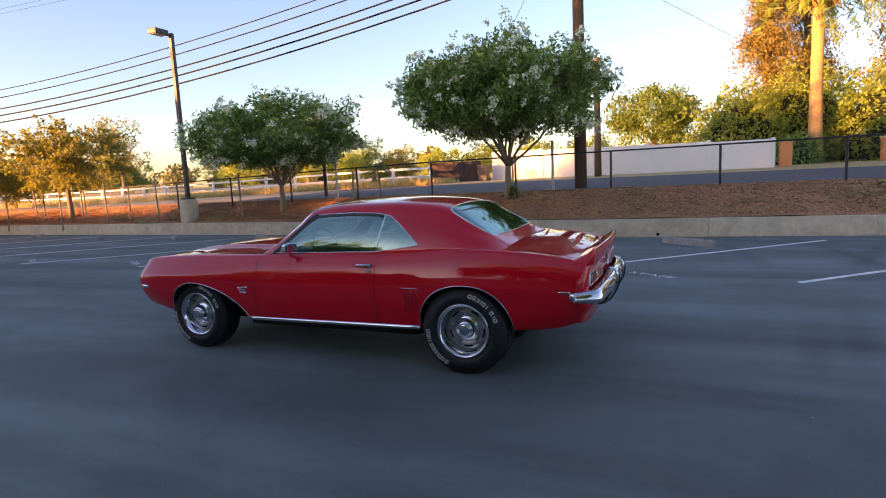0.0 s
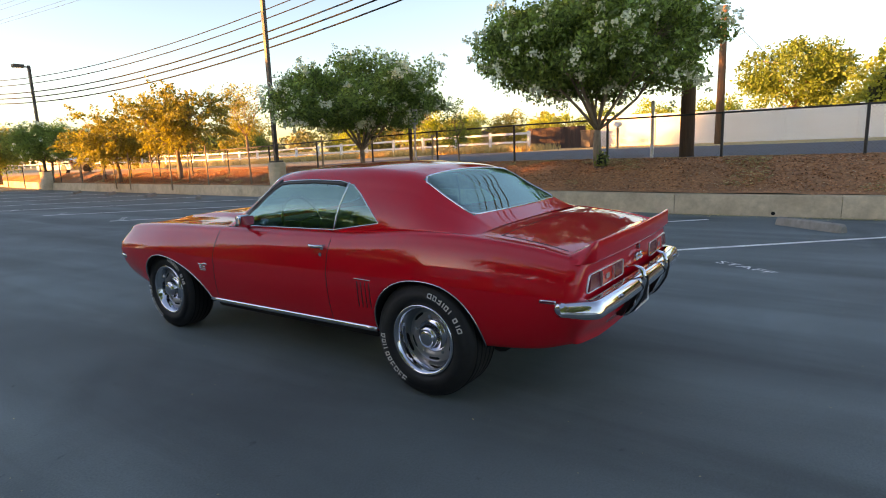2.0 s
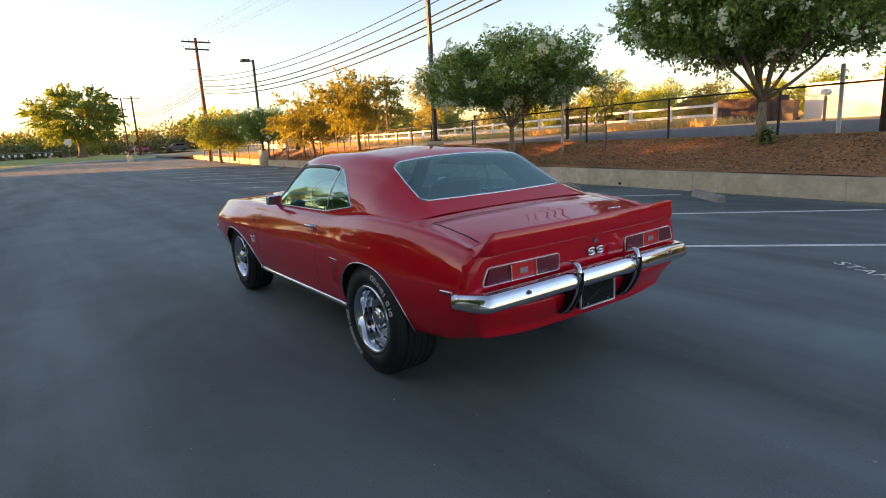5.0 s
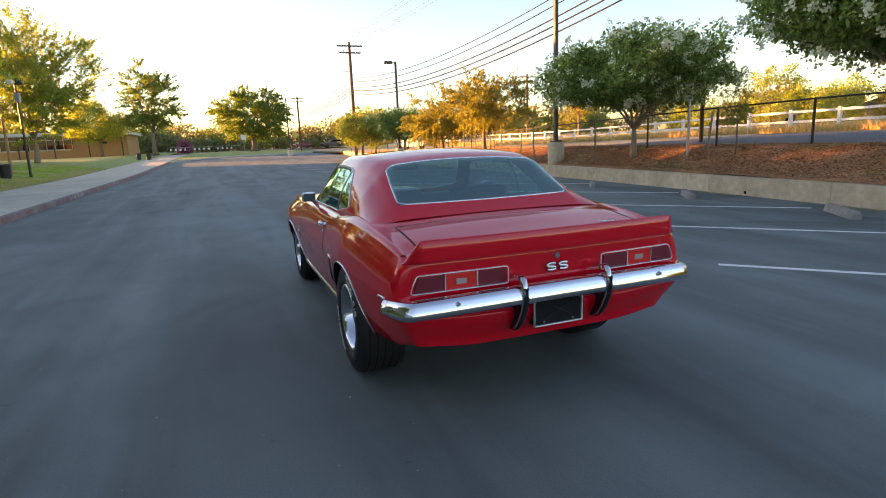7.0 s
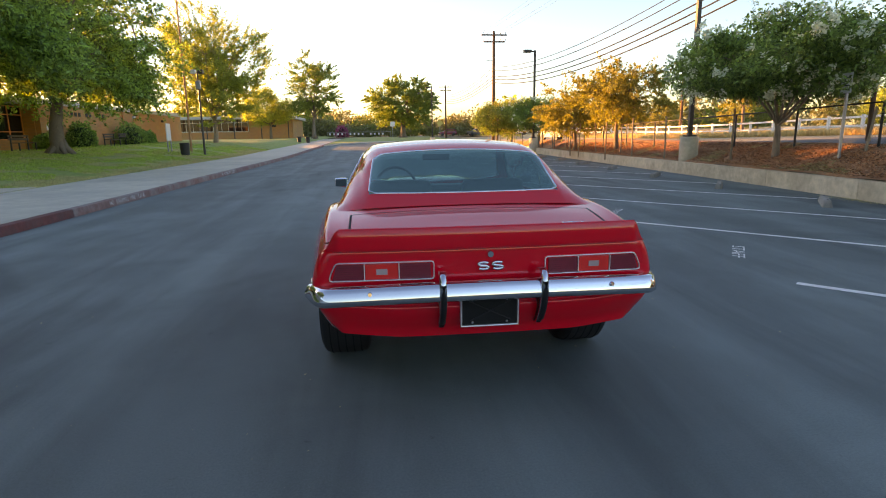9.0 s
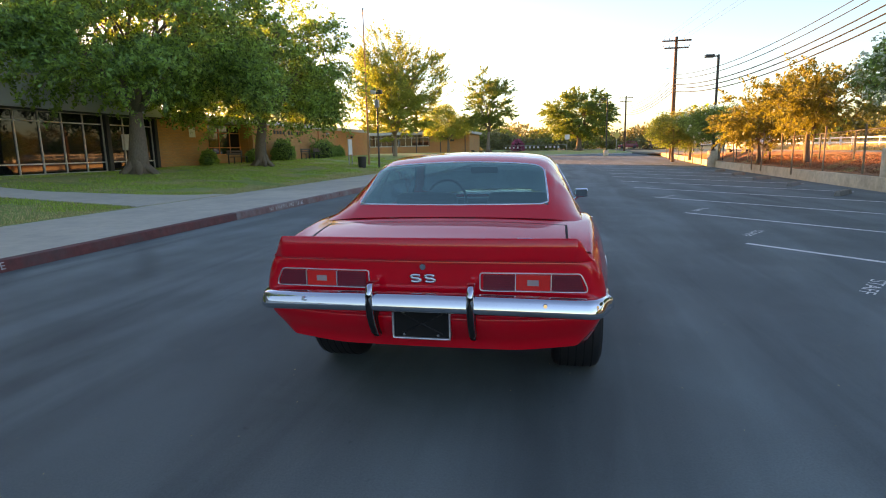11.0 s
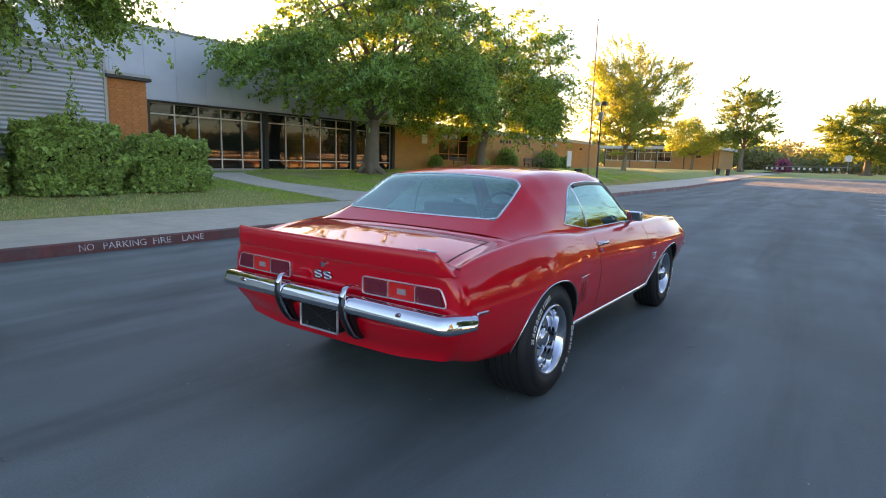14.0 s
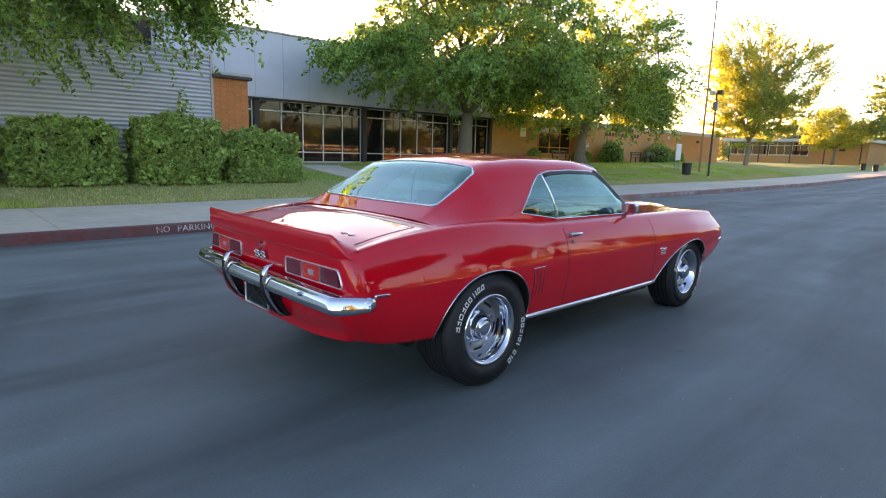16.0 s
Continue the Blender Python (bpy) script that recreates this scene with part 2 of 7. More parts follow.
M["blossom"] = leaf_material("white blossom", (0.82, 0.84, 0.62), (0.75, 0.77, 0.52), 0.3, 0.1)
M["grass_blade"] = leaf_material("grass blade", (0.28, 0.47, 0.06), (0.42, 0.54, 0.08), 0.3, 0.5)
M["grass_dry"] = leaf_material("dry grass blade", (0.5, 0.4, 0.18), None, 0.2, 0.4)
M["stop_concrete"] = material("weathered wheel stop concrete", (0.33, 0.3, 0.26), 0.9, vary=0.2, scale=9, bump=0.4, bump_scale=60, stain=0.5, stain_scale=3, stain_color=(0.2, 0.18, 0.15))
M["pale_chip"] = material("pale wood chip", (0.62, 0.48, 0.33), 0.9, vary=0.2, scale=20, per_island=0.4)
M["stencil_white"] = material("chipped stencil paint", (0.6, 0.57, 0.55), 0.8, vary=0.3, scale=25, stain=1.0, stain_scale=14, stain_color=(0.2, 0.06, 0.055))
# near-black holding the shade of wells, holes and slots; also for black parts
M["well"] = material("shade and part black", (0.006, 0.006, 0.006), 0.95, vary=0.2)
M["car_white"] = material("white car paint", (0.7, 0.7, 0.72), 0.25, coat=1.0, vary=0.03)
M["plastic_bin"] = material("brown plastic", (0.1, 0.075, 0.06), 0.55, vary=0.1)
M["palm_trunk"] = material("palm trunk", (0.4, 0.24, 0.11), 0.9, vary=0.3, scale=10, bump=0.8, bump_scale=20)
M["palm_thatch"] = material("dry palm thatch", (0.5, 0.3, 0.1), 0.9, vary=0.3, scale=10, per_island=0.3)
M["roof_shingle"] = material("roof shingles", (0.12, 0.11, 0.1), 0.9, vary=0.2, scale=6)
M["stucco"] = material("pale stucco", (0.55, 0.45, 0.33), 0.9, vary=0.1)
M["bench"] = material("weathered bench wood", (0.12, 0.08, 0.06), 0.8, vary=0.2, scale=10)
M["sign_face"] = material("white sign face", (0.7, 0.7, 0.68), 0.5, vary=0.08)
M["sign_yellow"] = material("yellow sign face", (0.6, 0.45, 0.12), 0.5, vary=0.08)
M["sign_bar"] = material("dark sign print", (0.05, 0.05, 0.05), 0.6)
# rust brown, made more orange to include the sunlight on the pole
M["rusty_pole"] = material("sun-warmed rusty steel pole", (0.42, 0.2, 0.09), 0.7, vary=0.25, scale=8, stretch=(2, 2, 0.4))
M["faded_kerb"] = material("faded red kerb paint", (0.27, 0.13, 0.115), 0.8, vary=0.25, scale=8, stain=1.0, stain_scale=1.3, stain_color=(0.3, 0.28, 0.26), bump=0.2, bump_scale=80)
M["lamp_glass"] = material("lamp lens", (0.6, 0.6, 0.55), 0.2, vary=0.05)

# ---- mesh helpers ----
def part(name, bm, mat, parent=None, label="", smooth=False):
    """One mesh object out of a bmesh, under a thing or a part."""
    me = bpy.data.meshes.new(name)
    bm.to_mesh(me)
    bm.free()
    return mesh_part(name, me, mat, parent, label, smooth)


def mesh_part(name, me, mat, parent=None, label="", smooth=False):
    if mat:
        me.materials.append(M[mat] if isinstance(mat, str) else mat)
    if smooth:
        me.shade_smooth()
    ob = new(name, me)
    if parent:
        ob.parent = parent
    if label:
        tagged(ob, label)
    return ob


def thing(name, label, category, at=(0, 0, 0), rz=0.0, group="", kind=""):
    e = new(name)
    e.empty_display_size = 0.2
    e.matrix_basis = pose(*at, 0, 0, rz)
    return tagged(e, label, category, group, kind)


def box(bm, x0, y0, z0, x1, y1, z1, bevel=0.0):
    m = Matrix.Translation(((x0 + x1) / 2, (y0 + y1) / 2, (z0 + z1) / 2)) @ Matrix.Diagonal((x1 - x0, y1 - y0, z1 - z0, 1))
    r = bmesh.ops.create_cube(bm, size=1, matrix=m)
    if bevel:
        edges = list({e for v in r["verts"] for e in v.link_edges})
        bmesh.ops.bevel(bm, geom=edges, offset=bevel, segments=2, affect="EDGES", profile=0.6)
    return bm


def boxed(x0, y0, z0, x1, y1, z1, bevel=0.0):
    return box(bmesh.new(), x0, y0, z0, x1, y1, z1, bevel)


def tube(bm, points, radii, sides=8, cap=True):
    """A tapered tube along points."""
    pts = [Vector(p) for p in points]
    radii = [radii] * len(pts) if isinstance(radii, (int, float)) else radii
    rings, up = [], Vector((0.31, 0.17, 0.93))
    for i, p in enumerate(pts):
        d = (pts[min(i + 1, len(pts) - 1)] - pts[max(i - 1, 0)]).normalized()
        if abs(d.dot(up)) > 0.97:
            up = Vector((1, 0.1, 0))
        a = d.cross(up).normalized()
        b = d.cross(a)
        rings.append([bm.verts.new(p + radii[i] * (math.cos(k * math.tau / sides) * a + math.sin(k * math.tau / sides) * b)) for k in range(sides)])
    for r0, r1 in zip(rings, rings[1:]):
        for k in range(sides):
            bm.faces.new((r0[k], r0[(k + 1) % sides], r1[(k + 1) % sides], r1[k]))
    if cap:
        bm.faces.new(rings[0][::-1])
        bm.faces.new(rings[-1])
    return bm


def grid_mesh(name, P):
    """A mesh from a grid of points P[i, j, 3]."""
    n, m = P.shape[:2]
    idx = np.arange(n * m).reshape(n, m)
    f = np.stack([idx[:-1, :-1], idx[1:, :-1], idx[1:, 1:], idx[:-1, 1:]], -1).reshape(-1, 4)
    me = bpy.data.meshes.new(name)
    me.from_pydata(P.reshape(-1, 3).tolist(), [], f.tolist())
    return me


def quads(name, V):
    """A mesh of loose quads V[n, 4, 3]."""
    n = len(V)
    me = bpy.data.meshes.new(name)
    me.vertices.add(4 * n)
    me.vertices.foreach_set("co", V.reshape(-1).astype(np.float32))
    me.loops.add(4 * n)
    me.loops.foreach_set("vertex_index", np.arange(4 * n, dtype=np.int32))
    me.polygons.add(n)
    me.polygons.foreach_set("loop_start", np.arange(0, 4 * n, 4, dtype=np.int32))
    me.update(calc_edges=True)
    return me


def leaf_quads(rng, C, size, up=0.0, out=None, slim=0.55):
    """Leaf blades of about that size at the places C; out: ways in which they face."""
    n = len(C)
    d = rng.normal(size=(n, 3))
    d[:, 2] -= up
    if out is not None:
        d += out * 0.8
    d /= np.linalg.norm(d, axis=1)[:, None]
    s = np.cross(d, rng.normal(size=(n, 3)))
    s /= np.linalg.norm(s, axis=1)[:, None] + 1e-9
    nrm = np.cross(d, s)
    L = size * rng.uniform(0.6, 1.3, (n, 1))
    return np.stack([C - d * L * 0.5, C + s * L * slim * 0.5 + nrm * L * 0.08, C + d * L * 0.5, C - s * L * slim * 0.5 + nrm * L * 0.08], 1)


def smoothstep(a, b, x):
    t = np.clip((np.asarray(x, float) - a) / (b - a), 0, 1)
    return t * t * (3 - 2 * t)


def spline(xs, ys, x):
    """A monotone-ish cubic through (xs, ys)."""
    xs, ys, x = np.asarray(xs, float), np.asarray(ys, float), np.asarray(x, float)
    h, d = np.diff(xs), np.diff(ys) / np.diff(xs)
    m = np.zeros(len(xs))
    m[0], m[-1] = d[0], d[-1]
    for i in range(1, len(xs) - 1):
        if d[i - 1] * d[i] > 0:
            w1, w2 = 2 * h[i] + h[i - 1], h[i] + 2 * h[i - 1]
            m[i] = (w1 + w2) / (w1 / d[i - 1] + w2 / d[i])
    k = np.clip(np.searchsorted(xs, x) - 1, 0, len(xs) - 2)
    t = np.clip((x - xs[k]) / h[k], 0, 1)
    return ((1 + 2 * t) * (1 - t) ** 2 * ys[k] + t * (1 - t) ** 2 * h[k] * m[k] + t * t * (3 - 2 * t) * ys[k + 1] + t * t * (t - 1) * h[k] * m[k + 1])



def text_mesh(word, size, depth=0.002):
    """The outline of a word in the built-in font as a mesh, from its left end on the baseline."""
    c = bpy.data.curves.new("word", "FONT")
    c.body, c.size, c.extrude, c.resolution_u = word, size, depth, 3
    ob = bpy.data.objects.new("word", c)
    scene.collection.objects.link(ob)
    bpy.context.view_layer.update()
    me = bpy.data.meshes.new_from_object(ob.evaluated_get(bpy.context.evaluated_depsgraph_get()))
    bpy.data.objects.remove(ob)
    return me


def lathe(prof, sides=48):
    """Turned about the x axis."""
    P = np.zeros((sides + 1, len(prof), 3))
    for i in range(sides + 1):
        a = math.tau * i / sides
        for j, (x, r) in enumerate(prof):
            P[i, j] = (x, r * math.cos(a), r * math.sin(a))
    me = grid_mesh("turned", P)
    bm = bmesh.new()
    bm.from_mesh(me)
    bmesh.ops.remove_doubles(bm, verts=bm.verts, dist=1e-5)
    bmesh.ops.recalc_face_normals(bm, faces=bm.faces)
    return bm

# ---- ground ----
WALL_Y = [-40, -20, -8, -3.5, -0.8, 2.1, 5.2, 8.3, 13.3, 21.7, 34, 50, 62]
WALL_X = [8.9, 8.7, 8.6, 8.5, 8.48, 8.78, 9.1, 9.36, 9.66, 10.0, 10.6, 11.5, 12.2]


def wall_x(y):
    return np.interp(y, WALL_Y, WALL_X)


KERB_X, LAWN_X, FENCE_X = -6.15, -9.6, 10.8


def lot_z(y):
    return np.interp(y, [-100, 34, 70, 130, 260], [0, 0, 0.40, 0.95, 1.2])


def bank_z(x, y):
    """The planted bank behind the retaining wall, then the road behind it."""
    return np.where(x < wall_x(y) + 0.05, 0.36, 0) + np.where(x >= wall_x(y) + 0.05, 0.37 + 0.66 * (smoothstep(-0.5, 1.9, x - wall_x(y)) - 0.11) / 0.89, 0) + lot_z(y) * 0.3


def street_z(x, y):
    return 1.02 + 0.016 * (np.asarray(x) - 10.8) - 0.42 * smoothstep(8, 45, y) + lot_z(y) * 0.3


def lawn_z(x, y):
    s = np.clip((LAWN_X - x) / 8.4, 0, 1)
    return 0.15 + lot_z(y) * np.clip(1 - s, 0, 1) + 0.57 * s + 0.35 * np.clip((np.asarray(y) - 18) / 36, 0, 1) * np.clip((LAWN_X - x) / 3.0, 0, 1)


def sheet(name, x0, x1, y0, y1, nx, ny, zf, mat, label, category, xf=None, jitter=0.0):
    u, v = np.linspace(0, 1, nx), np.linspace(0, 1, ny)
    Y = y0 + (y1 - y0) * v[None, :] * np.ones((nx, 1))
    X = (x0 + (x1 - x0) * u[:, None]) * np.ones((1, ny)) if xf is None else xf(u[:, None], Y)
    Z = zf(X, Y) * np.ones_like(X)
    if jitter:
        Z = Z + np.random.RandomState(3).uniform(-jitter, jitter, Z.shape)
    ob = mesh_part(name, grid_mesh(name, np.stack([X, Y, Z], -1)), mat, smooth=True)
    return tagged(ob, label, category, kind="structure")


# far land, one sheet out to the horizon, under everything else
FAR_R = [0, 40, 70, 130, 260, 600, 1500, 3500]
bm = bmesh.new()
rings = []
for r in FAR_R[1:]:
    rings.append([bm.verts.new((r * math.cos(a * math.tau / 48), 20 + r * math.sin(a * math.tau / 48), np.interp(r, [40, 70, 130, 260], [-0.12, 0.25, 0.8, 1.05]))) for a in range(48)])
bm.faces.new(rings[0])
for r0, r1 in zip(rings, rings[1:]):
    for k in range(48):
        bm.faces.new((r0[k], r1[k], r1[(k + 1) % 48], r0[(k + 1) % 48]))
tagged(part("ground", bm, "far_ground"), "dry grassy ground reaching out to the horizon", "ground", kind="structure")

lot = sheet("road", KERB_X, 0, -45, 130, 8, 90, lambda x, y: lot_z(y), "asphalt", "dark grey asphalt parking lot with faint tyre marks", "asphalt",
            xf=lambda u, y: KERB_X + (wall_x(y) + 0.02 - KERB_X) * u)
bank = sheet("bank", 0, 1, -45, 70, 26, 240, bank_z, "mulch", "sloping planted bank covered with brown bark mulch", "bank",
             xf=lambda u, y: wall_x(y) + 0.12 + (FENCE_X + 1.0 - wall_x(y)) * u, jitter=0.02)
street = sheet("street", FENCE_X + 0.7, 21.5, -60, 13.5, 4, 40, street_z, "road", "grey asphalt side street behind the fence", "street")
# same street further on, its golden sunlight painted as a sandy surface
dirt_road = sheet("dirt_road", FENCE_X + 0.7, 21.5, 13.5, 90, 4, 40, street_z, "dirt", "sunlit sandy road beyond the fence", "dirt road")
field = sheet("field", 21.4, 90, -60, 160, 6, 30, street_z, "dry", "dry yellow pasture behind the white rail fence", "field")
lawn = sheet("lawn", LAWN_X, -60, -50, 130, 40, 90, lawn_z, "grass_soil", "patchy green and straw-yellow lawn", "lawn")

# ---- kerb, pavement, retaining wall, markings ----
kerb = thing("kerb", "worn red fire-lane kerb with stencilled white lettering", "kerb", kind="structure")
for k, y in enumerate(np.arange(-42, 72, 6.0)):
    z0, z1 = float(lot_z(y)), float(lot_z(y + 6))
    bm = box(bmesh.new(), KERB_X - 0.18, y + 0.006, -0.15, KERB_X, y + 5.994, 0.15, 0.018)
    for v in bm.verts:
        v.co.z += z0 + (z1 - z0) * (v.co.y - y) / 6
        v.co.x += 0.035 * (v.co.z < 0.05) * (v.co.x > KERB_X - 0.05)
    part("kerb_stone", bm, "red_kerb" if y < 5 else "faded_kerb", kerb)
for word, y0, wide in (("NO", -1.17, 0.20), ("PARKING", -0.86, 0.61), ("FIRE", -0.16, 0.29), ("LANE", 0.30, 0.38)):
    for base in (0.0, 8.6, 17.5):
        me = text_mesh(word, 0.135, 0.0012)
        w = max(v.co.x for v in me.vertices)
        me.transform(Matrix.Translation((KERB_X + 0.0195, y0 + base, 0.04)) @ Matrix.Rotation(radians(90), 4, "Z") @ Matrix.Rotation(radians(80), 4, "X") @ Matrix.Diagonal((wide / w, 1, 1, 1)))
        mesh_part("stencil_word", me, "stencil_white", kerb)

# the lot ends at a curved kerb with a grass verge behind it
def verge_y(x):
    return np.interp(x, [-6.3, -5.4, -4, -1.7, 3.5, 7.4, 11.4], [58, 63, 66.5, 71.5, 75, 76, 77])


verge = sheet("verge", -6.3, 11.4, 0, 1, 40, 16, lambda x, y: lot_z(y) + 0.13, "grass_soil", "dry grass verge beyond the end of the parking lot", "verge",
              xf=lambda u, y: -6.3 + 17.7 * u + 0 * y)
for v in verge.data.vertices:
    edge = float(verge_y(v.co.x)) + 0.25
    v.co.y = edge + (118 - edge) * v.co.y
    v.co.z = float(lot_z(v.co.y)) + 0.13
for a, b in zip(np.linspace(-6.15, 11.0, 15), np.linspace(-6.15, 11.0, 15)[1:]):
    ya, yb = float(verge_y(a)), float(verge_y(b))
    bm = box(bmesh.new(), 0.004, 0, -0.15, 0.996, 0.28, 0.15, 0.01)
    for v in bm.verts:
        v.co = Vector((a + (b - a) * v.co.x, v.co.y + ya + (yb - ya) * v.co.x, v.co.z + float(lot_z(ya + (yb - ya) * v.co.x))))
    part("kerb_stone", bm, "walk", kerb)

pavement = thing("pavement", "pale grey concrete pavement slabs along the kerb", "pavement", kind="structure")
for y in np.arange(-42, 96, 3.05):
    z0, z1 = float(lot_z(y)), float(lot_z(y + 3.05))
    bm = box(bmesh.new(), LAWN_X, y + 0.006, 0.02, KERB_X - 0.186, y + 3.044, 0.152, 0.008)
    for v in bm.verts:
        v.co.z += z0 + (z1 - z0) * (v.co.y - y) / 3.05
    part("slab", bm, "walk", pavement)
path = [(-9.62, 7.2, 11.2), (-10.4, 7.18, 10.2), (-11.5, 7.15, 9.5), (-14, 7.1, 8.7), (-17, 7.35, 9.1), (-20.7, 7.6, 12.5)]
for (xa, a0, a1), (xb, b0, b1) in zip(path, path[1:]):
    bm = bmesh.new()
    top = [bm.verts.new((x, y, float(lawn_z(x, y)) + 0.025)) for x, y in ((xa - 0.01, a0), (xb, b0), (xb, b1), (xa - 0.01, a1))]
    bm.faces.new(top)
    r = bmesh.ops.extrude_face_region(bm, geom=bm.faces[:])
    for v in r["geom"]:
        if isinstance(v, bmesh.types.BMVert):
            v.co.z -= 0.12
    bmesh.ops.recalc_face_normals(bm, faces=bm.faces)
    part("path_slab", bm, "walk", pavement)

wall = thing("wall_retaining", "low stained concrete retaining wall in long sections", "wall", kind="structure")
joints = [-40, -30, -21.7, -18.6, -15.6, -12.6, -9.6, -6.55, -3.53, -0.77, 2.12, 5.2, 8.28, 11.3, 14.4, 17.4, 20.5, 23.5, 26.6, 29.6, 32.7, 35.7, 38.8, 44.9, 51, 57, 62]
for a, b in zip(joints, joints[1:]):
    xa, xb = float(wall_x(a)), float(wall_x(b))
    za, zb = float(lot_z(a)), float(lot_z(b))
    bm = box(bmesh.new(), 0, 0.001, -0.15, 0.17, 0.999, 0.40, 0.006)
    for v in bm.verts:
        t = v.co.y
        v.co = Vector((v.co.x + xa + (xb - xa) * t, a + (b - a) * t, v.co.z + za + (zb - za) * t))
    part("wall_section", bm, "concrete", wall)
# drain holes as black discs on the face, their inner shade painted
for y, z in ((-2.5, 0.06), (4.1, 0.07), (-11.0, 0.06)):
    bm = bmesh.new()
    x = float(wall_x(y))
    tube(bm, [(x - 0.004, y, z), (x + 0.05, y, z)], 0.035, 14)
    part("drain_hole_shade", bm, "well", wall)

# stall lines run at a slant towards the wall
markings = thing("road_markings", "faded white parking stall lines painted on asphalt", "road marking", kind="structure")
SLANT = Vector((0.655, -0.755, 0)).normalized()
for k in range(-4, 12):
    y0 = -0.40 + 3.95 * k
    a = Vector((3.33, y0, 0.004))
    L = (float(wall_x(y0 - 4.6)) - 0.75 - a.x) / SLANT.x
    s = SLANT.cross(Vector((0, 0, 1))) * 0.048
    bm = bmesh.new()
    n = 24
    rows = [(bm.verts.new(a + SLANT * (L * i / n) + s + Vector((0, 0, float(lot_z(y0))))), bm.verts.new(a + SLANT * (L * i / n) - s + Vector((0, 0, float(lot_z(y0)))))) for i in range(n + 1)]
    for p, q in zip(rows, rows[1:]):
        bm.faces.new((p[0], p[1], q[1], q[0]))
    part("stall_line", bm, "white_line", markings)
READ = Vector((-0.56, -0.83, 0)).normalized()
for k in range(-3, 8):
    me = text_mesh("STAFF", 0.20, 0.0)
    w = max(v.co.x for v in me.vertices)
    y0 = 1.34 + 3.58 * k
    me.transform(Matrix.Translation((3.84 + 0.045 * min(k, 2), y0, 0.006 + float(lot_z(y0)))) @ Matrix.Rotation(math.atan2(READ.y, READ.x), 4, "Z") @ Matrix.Diagonal((0.74 / w, 1, 1, 1)))
    mesh_part("stall_word", me, "white_line", markings)

# wheel stops in front of the wall
def wheel_stop():
    bm = bmesh.new()
    prof = [(-0.085, 0), (-0.055, 0.115), (-0.03, 0.13), (0.03, 0.13), (0.055, 0.115), (0.085, 0)]
    xs = (-0.91, -0.86, 0.86, 0.91)
    rows = [[bm.verts.new((x, y * (0.82 if abs(x) > 0.9 else 1), z * (0.75 if abs(x) > 0.9 else 1))) for y, z in prof] for x in xs]
    for p, q in zip(rows, rows[1:]):
        for i in range(5):
            bm.faces.new((p[i], q[i], q[i + 1], p[i + 1]))
        bm.faces.new((p[5], q[5], q[0], p[0]))
    bm.faces.new(rows[0])
    bm.faces.new(rows[-1][::-1])
    bmesh.ops.recalc_face_normals(bm, faces=bm.faces)
    e = thing("wheel_stop", "weathered grey concrete wheel stop lying on the asphalt", "wheel stop", group="wheel stops by the wall")
    part("stop_block", bm, "stop_concrete", e)
    for x in (-0.6, 0.6):
        bm = bmesh.new()
        tube(bm, [(x, 0, 0.12), (x, 0, 0.134)], 0.016, 10)
        part("spike_head", bm, "well", e)
    return e


stop = wheel_stop()
rngs = random.Random(5)
for k, (x, y) in enumerate(((7.1, -3.1), (7.72, 1.2), (7.98, 4.7), (8.1, 8.3), (8.3, 12.0), (8.5, 15.8), (8.75, 19.6), (9.0, 23.4), (9.2, 27.2), (6.6, -7.0), (6.6, -10.8))):
    m = pose(x, y, float(lot_z(y)), 0, 0, 50 + rngs.uniform(-6, 6))
    if k == 0:
        stop.matrix_basis = m @ Matrix.Diagonal((0.63, 1, 1, 1))
    else:
        copy_thing(stop, m)


# ---- loose ground cover ----
def scatter_chips(name, n, size, region, zf, mat, label, category, seed, flat=0.25):
    rng = np.random.RandomState(seed)
    x0, x1, y0, y1 = region(rng, n)
    C = np.stack([x0, y0, zf(x0, y0)], -1)
    q = leaf_quads(rng, C, size, slim=0.35)
    q[:, :, 2] = C[:, None, 2] + (q[:, :, 2] - C[:, None, 2]) * flat + 0.012
    ob = mesh_part(name, quads(name, q), mat)
    return tagged(ob, label, category, kind="stuff")


def bank_region(rng, n):
    y = rng.uniform(-14, 30, n)
    x = wall_x(y) + 0.2 + (FENCE_X + 0.3 - wall_x(y)) * rng.uniform(0, 1, n)
    return x, None, y, None


scatter_chips("bark_chips", 70000, 0.075, bank_region, bank_z, "chips", "loose brown bark chips spread over the bank", "bark chips", 4, 0.5)


def straw_region(rng, n):
    x, _, y, _ = bank_region(rng, n * 5)
    keep = np.array([noise.noise(Vector((a * 1.1, b * 0.8, 3.0))) for a, b in zip(x, y)]) > 0.20
    return x[keep], None, y[keep], None


scatter_chips("dry_litter", 11000, 0.12, straw_region, bank_z, "grass_dry", "straw-coloured dry litter on the mulch", "litter", 5, 0.3)

scatter_chips("pale_chips", 10000, 0.055, bank_region, bank_z, "pale_chip", "pale split wood chips lying on the dark mulch", "wood chips", 14, 0.5)


def wall_foot(rng, n):
    y = np.concatenate([rng.normal(c, 0.5, n // 4) for c in (-3.6, -1.5, 1.0, 5.0)])
    return wall_x(y) - np.abs(rng.normal(0, 0.14, len(y))) - 0.02, None, y, None


scatter_chips("fallen_leaves", 2600, 0.045, wall_foot, lambda x, y: 0 * x, "grass_dry", "dry fallen leaves gathered along the wall", "leaves", 6, 0.2)


def lot_region(rng, n):
    return rng.uniform(-5.5, 7.5, n), None, rng.uniform(-8, 14, n), None


